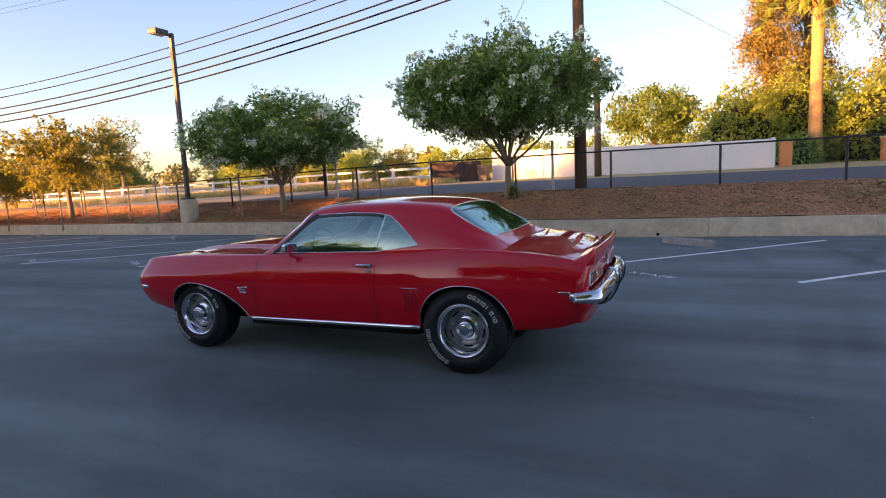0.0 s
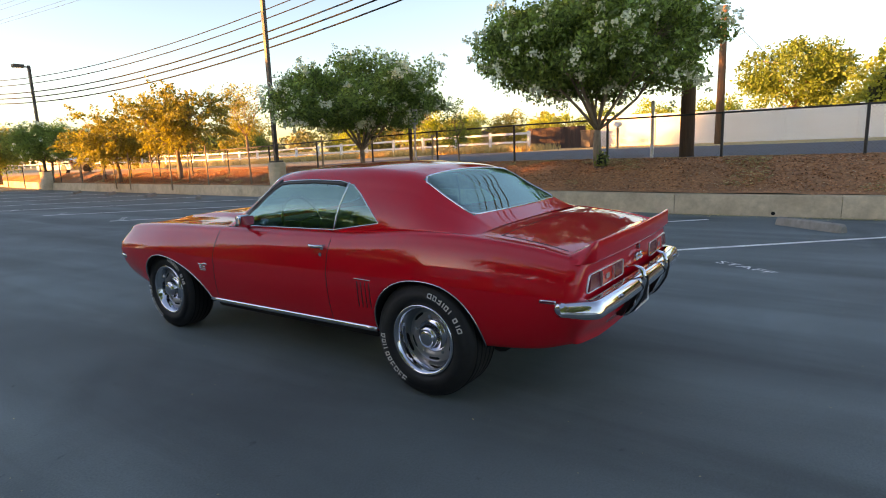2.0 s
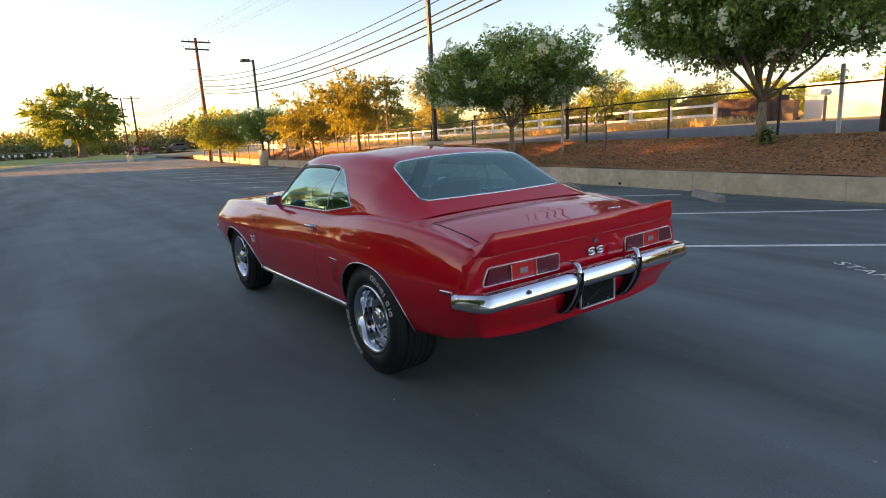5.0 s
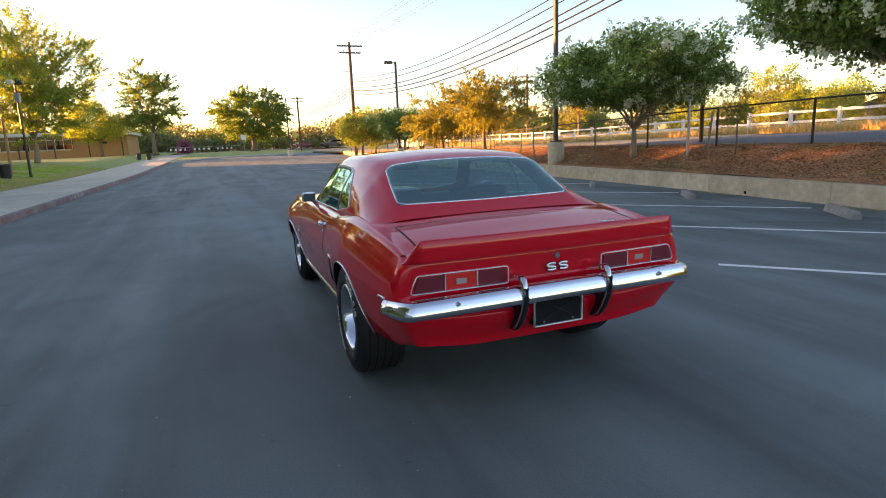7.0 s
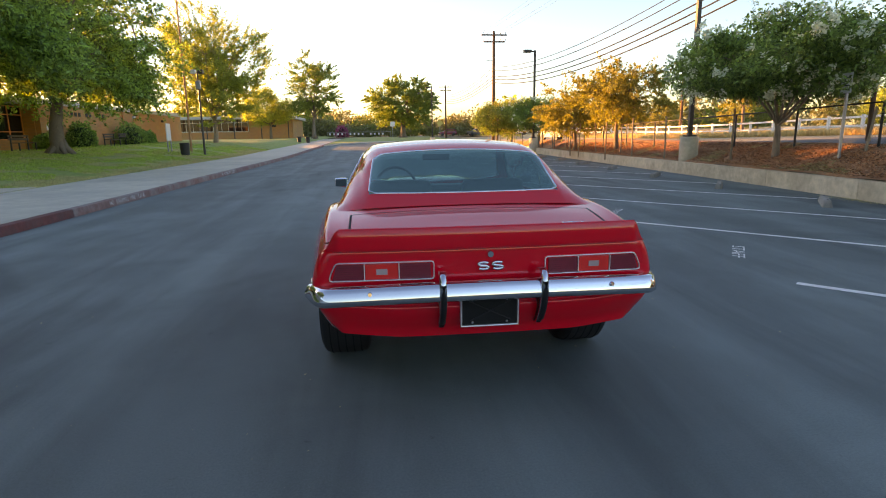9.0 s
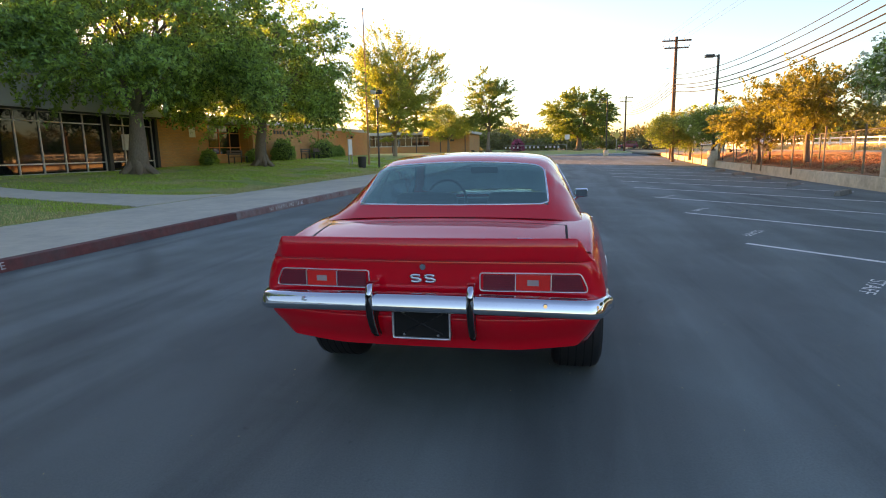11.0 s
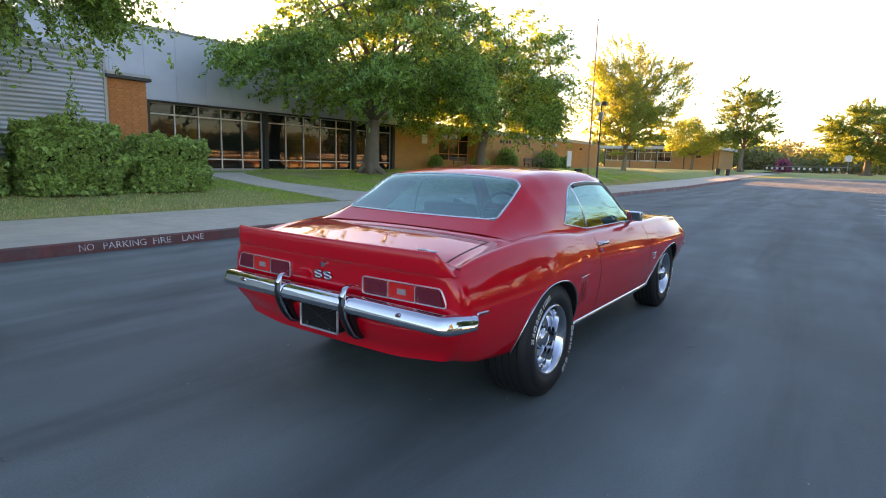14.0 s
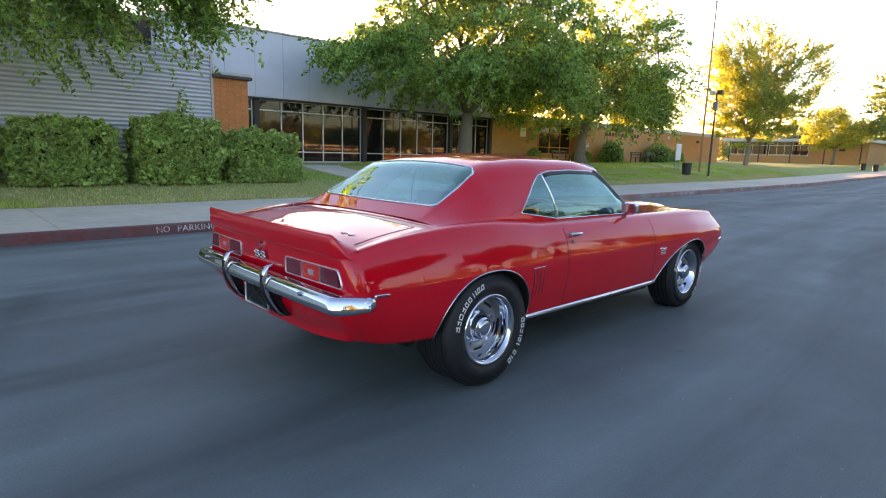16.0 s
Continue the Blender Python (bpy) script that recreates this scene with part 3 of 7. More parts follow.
scatter_chips("asphalt_grit", 900, 0.016, lot_region, lambda x, y: 0 * x - 0.008, "grass_dry", "tiny pale stones and leaf bits on the asphalt", "grit", 12, 0.3)


def blades(name, n, region, size, mat, label, seed):
    rng = np.random.RandomState(seed)
    x, y = region(rng, n)
    keep = np.array([not (np.interp(-a, [9.6, 11.5, 14, 17, 20.7], [7.2, 7.15, 7.1, 7.35, 7.6]) - 0.06 < b < np.interp(-a, [9.6, 10.4, 11.5, 14, 17, 20.7], [11.2, 10.2, 9.5, 8.7, 9.1, 12.5]) + 0.06 and a > -20.9) for a, b in zip(x, y)])
    patch = np.array([noise.noise(Vector((a * 0.55, b * 0.55, seed))) for a, b in zip(x, y)])
    edge = 0.5 * np.exp(-((LAWN_X - x) / 1.1) ** 2) + 0.9 * np.exp(-((x + 11.6) / 1.6) ** 2) * (y < 5.5)
    keep &= (patch > -0.14 + edge) if mat == "grass_blade" else (patch < -0.02 + 1.2 * edge)
    x, y = x[keep], y[keep]
    n = len(x)
    C = np.stack([x, y, lawn_z(x, y)], -1)
    h = size * rng.uniform(0.5, 1.2, n)
    a = rng.uniform(0, math.tau, n)
    w = np.stack([np.cos(a), np.sin(a), 0 * a], -1) * (size * 0.16)
    lean = np.stack([rng.normal(0, 0.4, n), rng.normal(0, 0.4, n), np.ones(n)], -1) * h[:, None]
    V = np.stack([C - w, C + w, C + lean + w * 0.2, C + lean - w * 0.2], 1)
    return tagged(mesh_part(name, quads(name, V), mat), label, "grass", kind="stuff")


def lawn_region(rng, n):
    u = rng.uniform(0, 1, n) ** 1.6
    return LAWN_X - 0.05 - 11.5 * u, rng.uniform(-6, 46, n)


blades("grass", 150000, lawn_region, 0.058, "grass_blade", "short green lawn grass", 8)
blades("dry_grass", 100000, lawn_region, 0.052, "grass_dry", "straw-yellow dry patches of lawn", 9)


def pasture_region(rng, n):
    return 22.0 + 16 * rng.uniform(0, 1, n) ** 1.7, rng.uniform(9, 64, n)


rng = np.random.RandomState(17)
px_, py_ = pasture_region(rng, 36000)
h_ = 0.28 * rng.uniform(0.4, 1.3, len(px_))
a_ = rng.uniform(0, math.tau, len(px_))
C_ = np.stack([px_, py_, street_z(px_, py_)], -1)
w_ = np.stack([np.cos(a_), np.sin(a_), 0 * a_], -1) * 0.035
l_ = np.stack([rng.normal(0, 0.35, len(px_)), rng.normal(0, 0.35, len(px_)), np.ones(len(px_))], -1) * h_[:, None]
tagged(mesh_part("dry_pasture", quads("dry_pasture", np.stack([C_ - w_, C_ + w_, C_ + l_ + w_ * 0.2, C_ + l_ - w_ * 0.2], 1)), "pasture"), "tall dry golden grass of the pasture", "grass", kind="stuff")

# ---- the red coupe ----
def paint_material():
    m = bpy.data.materials.new("red car paint")
    m.use_nodes = True
    nt = m.node_tree
    p = nt.nodes["Principled BSDF"]
    n = node(nt, "ShaderNodeTexNoise", Scale=900.0, Detail=2.0)
    tc = node(nt, "ShaderNodeTexCoord")
    nt.links.new(tc.outputs["Object"], n.inputs["Vector"])
    mx = node(nt, "ShaderNodeMix")
    mx.data_type = "RGBA"
    mx.inputs["A"].default_value, mx.inputs["B"].default_value = (0.82, 0.004, 0.014, 1), (0.89, 0.005, 0.017, 1)
    nt.links.new(n.outputs[0], mx.inputs["Factor"])
    nt.links.new(mx.outputs["Result"], p.inputs["Base Color"])
    p.inputs["Metallic"].default_value, p.inputs["Roughness"].default_value = 0.0, 0.5
    p.inputs["Specular IOR Level"].default_value = 0.02
    p.inputs["Coat Weight"].default_value, p.inputs["Coat Roughness"].default_value = 1.0, 0.008
    p.inputs["Coat IOR"].default_value = 1.55
    n2 = node(nt, "ShaderNodeTexNoise", Scale=3.0, Detail=1.0)
    nt.links.new(tc.outputs["Object"], n2.inputs["Vector"])
    b = node(nt, "ShaderNodeBump", Strength=0.002, Distance=0.02)
    nt.links.new(n2.outputs[0], b.inputs["Height"])
    nt.links.new(b.outputs[0], p.inputs["Coat Normal"])
    return m


def car_glass_material(tint, name):
    m = bpy.data.materials.new(name)
    m.use_nodes = True
    nt = m.node_tree
    t, g = node(nt, "ShaderNodeBsdfTransparent"), node(nt, "ShaderNodeBsdfGlossy", Roughness=0.0)
    t.inputs["Color"].default_value = (*tint, 1)
    g.inputs["Color"].default_value = (0.52, 0.95, 0.89, 1)
    f = node(nt, "ShaderNodeLayerWeight", Blend=0.5)
    pw, ma = node(nt, "ShaderNodeMath"), node(nt, "ShaderNodeMath")
    pw.operation, ma.operation = "POWER", "MULTIPLY_ADD"
    pw.inputs[1].default_value = 3.6
    ma.inputs[1].default_value, ma.inputs[2].default_value = 0.66, 0.21
    mix = node(nt, "ShaderNodeMixShader")
    nt.links.new(f.outputs["Facing"], pw.inputs[0])
    nt.links.new(pw.outputs[0], ma.inputs[0])
    nt.links.new(ma.outputs[0], mix.inputs[0])
    nt.links.new(t.outputs[0], mix.inputs[1])
    nt.links.new(g.outputs[0], mix.inputs[2])
    nt.links.new(mix.outputs[0], nt.nodes["Material Output"].inputs[0])
    return m


M["paint"] = paint_material()
M["car_glass"] = car_glass_material((0.33, 0.58, 0.58), "tinted car glass")
M["chrome"] = material("chrome", (0.64, 0.66, 0.70), 0.06, 1.0, vary=0.03)
M["bright_trim"] = material("satin bright trim", (0.86, 0.86, 0.87), 0.38, 1.0, vary=0.05)
M["chrome_dull"] = material("brushed steel", (0.55, 0.56, 0.58), 0.22, 1.0, vary=0.08)
M["rubber"] = material("tyre rubber", (0.011, 0.011, 0.012), 0.6, vary=0.25, scale=30)
M["black_trim"] = material("black rubber trim", (0.012, 0.012, 0.013), 0.4, vary=0.1)
M["seam"] = material("panel gap", (0.03, 0.003, 0.004), 0.8, vary=0.05)
M["gill_shade_red"] = material("shaded red slot", (0.07, 0.002, 0.003), 0.5, vary=0.1)
M["vinyl"] = material("black vinyl", (0.02, 0.021, 0.022), 0.5, vary=0.15, scale=12)
M["headliner"] = material("grey headliner", (0.12, 0.13, 0.13), 0.9)
M["lens_dark"] = material("dark red lens", (0.24, 0.016, 0.032), 0.25, coat=0.2, vary=0.1)
# red raised to stand for the retroreflection of the middle lens
M["lens_red"] = material("bright red lens", (0.97, 0.018, 0.014), 0.3, coat=0.6, vary=0.05)
M["lens_clear"] = material("clear lens", (0.42, 0.3, 0.3), 0.2, coat=0.6, vary=0.05)
M["rim_silver"] = material("argent wheel paint", (0.34, 0.35, 0.36), 0.32, 0.6, vary=0.06)
M["mirror"] = material("mirror glass", (0.42, 0.50, 0.52), 0.02, 1.0, vary=0.0)
M["letter_white"] = material("white tyre lettering", (0.72, 0.71, 0.68), 0.6, vary=0.1)

CY = [-2.27, -2.1, -1.85, -1.6, -1.38, -1.1, -0.8, -0.3, 0.3, 0.8, 1.1, 1.38, 1.7, 1.93, 2.05, 2.12]
CURVES = dict(
    zb=[.432, .392, .370, .36, .352, .345, .335, .33, .325, .325, .33, .34, .36, .40, .42, .44],
    xb=[.760, .812, .842, .864, .87, .87, .87, .87, .87, .865, .86, .86, .85, .83, .81, .785],
    xc=[.888, .908, .930, .945, .952, .946, .93, .925, .925, .925, .93, .937, .928, .913, .898, .875],
    zc=[.700, .702, .705, .71, .72, .71, .70, .69, .69, .69, .70, .70, .695, .685, .675, .67],
    xs=[.828, .842, .858, .87, .877, .872, .867, .862, .852, .838, .828, .818, .80, .785, .775, .76],
    zs=[.868, .898, .925, .94, .942, .925, .897, .882, .876, .872, .868, .866, .856, .845, .835, .82],
    xt=[.775, .785, .792, .795, .797, .793, .787, .78, .77, .745, .725, .705, .68, .66, .65, .64],
    zt=[.890, .930, .962, .982, .986, .969, .945, .935, .93, .92, .915, .910, .896, .880, .866, .85],
    zd=[.92, .947, .985, 1.0, .98, .95, .93, .92, .92, .935, .945, .94, .912, .885, .86, .84])


def car_section(y):
    """Half a cross-section of the body at y, from under the sill up to the middle line: x, z, and where its rows begin."""
    c = {k: float(spline(CY, v, y)) for k, v in CURVES.items()}
    pts = [(c["xb"] - 0.22, c["zb"] - 0.01), (c["xb"] - 0.1, c["zb"] - 0.008)]

    def bez(p, n, start=0):
        for i in range(start, n):
            t = i / (n - 1)
            if len(p) == 3:
                w = ((1 - t) ** 2, 2 * t * (1 - t), t * t)
            else:
                w = ((1 - t) ** 3, 3 * t * (1 - t) ** 2, 3 * t * t * (1 - t), t ** 3)
            pts.append((sum(a * q[0] for a, q in zip(w, p)), sum(a * q[1] for a, q in zip(w, p))))
    bez([(c["xb"], c["zb"]), (c["xc"] + 0.004, c["zb"] + 0.45 * (c["zc"] - c["zb"])), (c["xc"], c["zc"])], 15)
    bez([(c["xc"], c["zc"]), (c["xc"] - 0.012, c["zc"] + 0.07), (c["xs"] + 0.036, c["zs"] - 0.046), (c["xs"], c["zs"])], 13, 1)
    bez([(c["xs"], c["zs"]), (c["xs"] - 0.016, c["zs"] + 0.05), (c["xt"], c["zt"])], 7, 1)
    for i in range(1, 19):
        t = i / 18
        z = c["zt"] + (c["zd"] - c["zt"]) * (1 - (1 - t) ** 2.2)
        if y > 0.55:
            z += 0.022 * float(smoothstep(0.42, 0.36, c["xt"] * (1 - t))) * float(smoothstep(0.6, 0.9, y) * smoothstep(2.05, 1.6, y))
        pts.append((c["xt"] * (1 - t), z))
    return pts


ROW_CREASE, ROW_SIDE, ROW_TOP = 16, 28, 34      # rows at which the side crease, the shoulder and the top edge lie
REAR_ARCH, FRONT_ARCH = (-1.42, 0.355), (1.34, 0.335)


def arch_f(y, z):
    """Below 1 inside a wheel opening; also the point of its edge on the same ray."""
    for (cy, cz), front, rear, b, n_r in ((REAR_ARCH, 0.388, 0.378, 0.362, 2.25), (FRONT_ARCH, 0.34, 0.60, 0.325, 1.65)):
        dy, dz = y - cy, max(z - cz, 0.0)
        a, n = (front, 2.2) if dy > 0 else (rear, n_r)
        f = (abs(dy) / a) ** n + (dz / b) ** n
        if f < 1:
            k = max(f, 1e-4) ** (-1 / n)
            return f, cy + dy * k, (cz + dz * k if z > cz else z)
    return 2.0, y, z


def side_x(y, z):
    p = car_section(y)[2:ROW_TOP + 1]
    return float(np.interp(z, [q[1] for q in p], [q[0] for q in p]))


def deck_z(x, y):
    p = car_section(y)[ROW_SIDE:]
    return float(np.interp(-abs(x), [-q[0] for q in p], [q[1] for q in p]))


DOOR_Y, DOOR_F = -0.645, 0.60
LID = (-2.17, -1.83, 0.70)     # trunk lid: rear edge, front edge, half width

car = thing("sports_coupe", "glossy red vintage two-door coupe with chrome bumper and rear spoiler", "car")


def split_faces(name, V, faces, regions, parent, mat_of, crease=()):
    """One smooth mesh object for each region of a face list; crease: vertices whose joining edges stay sharp."""
    made = {}
    for reg in sorted(set(regions)):
        fs = [f for f, r in zip(faces, regions) if r == reg]
        used = sorted({i for f in fs for i in f})
        at = {j: k for k, j in enumerate(used)}
        me = bpy.data.meshes.new(reg)
        me.from_pydata([V[i] for i in used], [], [[at[i] for i in f] for f in fs])
        me.validate()
        made[reg] = mesh_part(reg.rstrip("_"), me, mat_of(reg), parent, smooth=True)
        if crease:
            flags = [used[e.vertices[0]] in crease and used[e.vertices[1]] in crease for e in me.edges]
            me.attributes.new("sharp_edge", "BOOLEAN", "EDGE").data.foreach_set("value", flags)
    return made


def build_shell():
    ys = sorted(set(np.linspace(-2.27, 2.12, 192).round(4).tolist() + [DOOR_Y, DOOR_F, LID[1]]))
    half = [car_section(y) for y in ys]
    n = len(half[0])
    V, faces, regions, crease = [], [], [], set()
    ring = 2 * n - 1
    for y, h in zip(ys, half):
        for j in range(ring):
            s, k = (-1, j) if j < n else (1, 2 * (n - 1) - j)
            x, z = h[k]
            if k == ROW_CREASE and not -0.9 < y < 0.62:
                crease.add(len(V))
            yy = y
            if k < ROW_SIDE:
                f, y2, z2 = arch_f(y, z)
                if f < 1 and f > 0.55:
                    yy, z = y2, z2
            V.append((s * x, yy, z))
    for i in range(len(ys) - 1):
        for j in range(ring - 1):
            ks = [(j if j < n else 2 * (n - 1) - j), (j + 1 if j + 1 < n else 2 * (n - 1) - j - 1)]
            k = min(ks)
            corner = [(half[i + a][b][1], ys[i + a]) for a in (0, 1) for b in ks]
            if k < ROW_SIDE and all(arch_f(y, z)[0] < 1 for z, y in corner):
                continue
            ym = (ys[i] + ys[i + 1]) / 2
            xm = sum(half[i][b][0] for b in ks) / 2
            side = "left" if j < n - 1 else "right"
            if k >= ROW_TOP and -1.66 < ym < 0.60:
                continue
            if k >= ROW_TOP and LID[0] < ym < LID[1] and xm < LID[2]:
                reg = "trunk_lid"
            elif k >= ROW_TOP and ym > 0.62:
                reg = "hood"
            elif 4 <= k < ROW_TOP and DOOR_Y < ym < DOOR_F:
                reg = "door" + ("_" if side == "right" else "")
            else:
                reg = "body"
            a = i * ring + j
            faces.append((a, a + 1, a + ring + 1, a + ring))
            regions.append(reg)
    # the tail: rounded corners, then the panel under the lid
    h0 = car_section(-2.27)
    rows = h0[2:ROW_TOP + 1]
    levels = sorted({z for _, z in rows} | set(np.linspace(0.56, 0.62, 13).tolist()))
    rows = [(float(np.interp(z, [q[1] for q in rows], [q[0] for q in rows])), z) for z in levels]

    def tail(x, z, w):
        yr = -2.375 + 0.03 * (x / 0.85) ** 2 + 0.055 * float(smoothstep(0.60, 0.43, z)) - 0.022 * float(smoothstep(0.609, 0.594, z) * smoothstep(0.47, 0.59, z))
        yr += 0.035 * float(smoothstep(0.86, 0.90, z))
        return yr
    base = len(V)
    m = 44
    for x0, z in rows:
        for j in range(m):
            s = -1 + 2 * j / (m - 1)
            a = abs(s)
            if a > 0.84:
                t = (1 - a) / 0.16
                p0, p1, p2 = (x0, -2.27), (x0 - 0.004, tail(x0 * 0.93, z, x0)), (x0 * 0.90, tail(x0 * 0.9, z, x0))
                w = ((1 - t) ** 2, 2 * t * (1 - t), t * t)
                x, y = (sum(c * q[i] for c, q in zip(w, (p0, p1, p2))) for i in (0, 1))
            else:
                x = x0 * 0.90 * a / 0.84
                y = tail(x, z, x0)
            low = 0.035 * (1 - float(smoothstep(0.40, 0.84, x))) * min(1.0, max(0.0, (0.68 - z) / 0.15))
            V.append((math.copysign(x, s), y, z - low))
    for i in range(len(rows) - 1):
        for j in range(m - 1):
            a = base + i * m + j
            faces.append((a, a + m, a + m + 1, a + 1))
            regions.append("tail_panel")
    # nose
    h1 = car_section(2.12)
    base = len(V)
    for x0, z in h1[2:ROW_TOP + 1]:
        for j in range(20):
            s = -1 + 2 * j / 19
            V.append((x0 * s, 2.12 + 0.06 * (1 - abs(s) ** 3) - 0.05 * float(smoothstep(0.62, 0.5, z)), z))
    for i in range(ROW_TOP - 2):
        for j in range(19):
            a = base + i * 20 + j
            faces.append((a, a + 1, a + 21, a + 20))
            regions.append("grille_panel")
    return split_faces("body", V, faces, regions, car, lambda r: "black_trim" if r == "grille_panel" else "paint", crease)


shell = build_shell()

# roof, pillars and glass in one dome, split into parts
DY = [0.64, 0.50, 0.30, 0.13, -0.2, -0.65, -1.0, -1.2, -1.4, -1.6, -1.72]
DOME = dict(
    zc=[.925, 1.025, 1.195, 1.335, 1.372, 1.380, 1.355, 1.308, 1.186, 1.064, 1.0],
    xe=[.725, .71, .660, .605, .622, .625, .605, .583, .592, .606, .615],
    ze=[.92, 1.0, 1.155, 1.295, 1.328, 1.332, 1.315, 1.280, 1.168, 1.056, .99],
    xb=[.765, .77, .775, .777, .78, .786, .792, .797, .800, .798, .785],
    zb=[.905, .92, .93, .933, .936, .948, .967, .982, .987, .984, .972])


def dome_section(y, n=56):
    c = {k: float(spline(DY[::-1], v[::-1], y)) for k, v in DOME.items()}
    B, E = Vector((c["xb"], c["zb"])), Vector((c["xe"], c["ze"]))
    low = c["ze"] - c["zb"]
    r = min(0.11, 0.45 * low)
    d = (E - B).normalized()
    k = E - d * r
    top_in = Vector((c["xe"] - r * 0.9, 0))
    crown = lambda x: c["ze"] + (c["zc"] - c["ze"]) * (1 - (x / c["xe"]) ** 2) ** 0.8
    top_in.y = crown(top_in.x)
    pts = []
    pts.append(Vector((c["xb"] - 0.006, c["zb"] - 0.035)))
    for i in range(25):
        t = i / 24
        p = B.lerp(k, t)
        p = p + Vector((d.y, -d.x)) * 0.018 * math.sin(math.pi * t) * min(1, low / 0.3)
        pts.append(p)
    for i in range(1, 11):
        t = i / 10
        pts.append((1 - t) ** 2 * k + 2 * t * (1 - t) * E + t * t * top_in)
    for i in range(1, n - 35):
        x = top_in.x * (1 - i / (n - 36))
        pts.append(Vector((x, crown(x))))
    return [(p.x, p.y) for p in pts]


SIDE_WINDOW = [(0.47, 0.935), (0.36, 1.03), (0.13, 1.225), (0.06, 1.258), (-0.05, 1.268), (-0.30, 1.275), (-0.57, 1.268), (-0.695, 1.243),
               (-0.79, 1.183), (-0.885, 1.105), (-0.995, 1.010), (-0.60, 0.952), (0.0, 0.942)]
REAR_GLASS = [(-0.562, -1.20), (-0.585, -1.40), (-0.60, -1.585), (-0.3, -1.60), (0.0, -1.605), (0.3, -1.60), (0.60, -1.585), (0.585, -1.40), (0.562, -1.20),
              (0.3, -1.185), (0.0, -1.18), (-0.3, -1.185)]
WINDSHIELD = [(-0.665, 0.52), (-0.61, 0.30), (-0.55, 0.135), (-0.3, 0.12), (0, 0.115), (0.3, 0.12), (0.55, 0.135), (0.61, 0.30), (0.665, 0.52), (0.4, 0.585), (0, 0.60), (-0.4, 0.585)]


def inside(poly, a, b):
    hit = False
    for (x0, y0), (x1, y1) in zip(poly, poly[1:] + poly[:1]):
        if (y0 > b) != (y1 > b) and a < (x1 - x0) * (b - y0) / (y1 - y0) + x0:
            hit = not hit
    return hit


def dome_x(y, z):
    p = dome_section(y)
    q = [s for s in p[:34]]
    return float(np.interp(z, [s[1] for s in q], [s[0] for s in q]))


def dome_z(x, y):
    p = dome_section(y)
    return float(np.interp(-abs(x), [-s[0] for s in p], [s[1] for s in p]))


def build_dome():
    ys = np.linspace(-1.72, 0.64, 200)
    half = [dome_section(y) for y in ys]
    n = len(half[0])
    ring = 2 * n - 1
    V, faces, regions = [], [], []
    for y, h in zip(ys, half):
        for j in range(ring):
            s, k = (-1, j) if j < n else (1, 2 * (n - 1) - j)
            V.append((s * h[k][0], float(y), h[k][1]))
    for i in range(len(ys) - 1):
        for j in range(ring - 1):
            a = i * ring + j
            c = [V[q] for q in (a, a + 1, a + ring + 1, a + ring)]
            x, y, z = (sum(v[q] for v in c) / 4 for q in range(3))
            k = min(j if j < n else 2 * (n - 1) - j, j + 1 if j + 1 < n else 2 * (n - 1) - j - 1)
            if k < 32 and inside(SIDE_WINDOW, y, z):
                front = y > -0.60 - (z - 0.95) * 0.18
                reg = ("door_window" if front else "quarter_window") + ("_" if x > 0 else "")
            elif inside(REAR_GLASS, x, y):
                reg = "rear_window"
            elif k > 22 and inside(WINDSHIELD, x, y):
                reg = "windshield"
            else:
                reg = "roof"
            faces.append((a, a + 1, a + ring + 1, a + ring))
            regions.append(reg)
    return split_faces("roof", V, faces, regions, car, lambda r: "paint" if r == "roof" else "car_glass")


dome = build_dome()
for name, ob in dome.items():
    if name != "roof":
        ob.visible_shadow = False
        tagged(ob, "tinted curved car glass")


def dense(poly, closed=True, step=0.03):
    out = []
    pairs = zip(poly, poly[1:] + poly[:1]) if closed else zip(poly, poly[1:])
    for p, q in pairs:
        k = max(1, int(math.dist(p, q) / step))
        out += [tuple(p[i] + (q[i] - p[i]) * t / k for i in range(len(p))) for t in range(k)]
    return out if closed else out + [poly[-1]]


def rounded(poly, times=2):
    for _ in range(times):
        poly = [tuple(p[i] * (1 - w) + q[i] * w for i in range(len(p))) for p, q in zip(poly, poly[1:] + poly[:1]) for w in (0.15, 0.85)]
    return poly


def hook_path(w, h):
    return [(w / 2, h * .40), (w * .2, h / 2), (-w * .3, h / 2), (-w / 2, h * .25), (-w * .3, 0.02 * h), (w * .3, -0.02 * h), (w / 2, -h * .25), (w * .3, -h / 2), (-w * .2, -h / 2), (-w / 2, -h * .40)]


def soft_corners(poly, r):
    """The outline with each corner rounded by about r."""
    out = []
    for a, p, b in zip(poly[-1:] + poly[:-1], poly, poly[1:] + poly[:1]):
        p, a, b = Vector(p), Vector(a), Vector(b)
        u, v = p + (a - p).normalized() * r, p + (b - p).normalized() * r
        out += [tuple((1 - t) ** 2 * u + 2 * t * (1 - t) * p + t * t * v) for t in (0, 0.5, 1)]
    return out


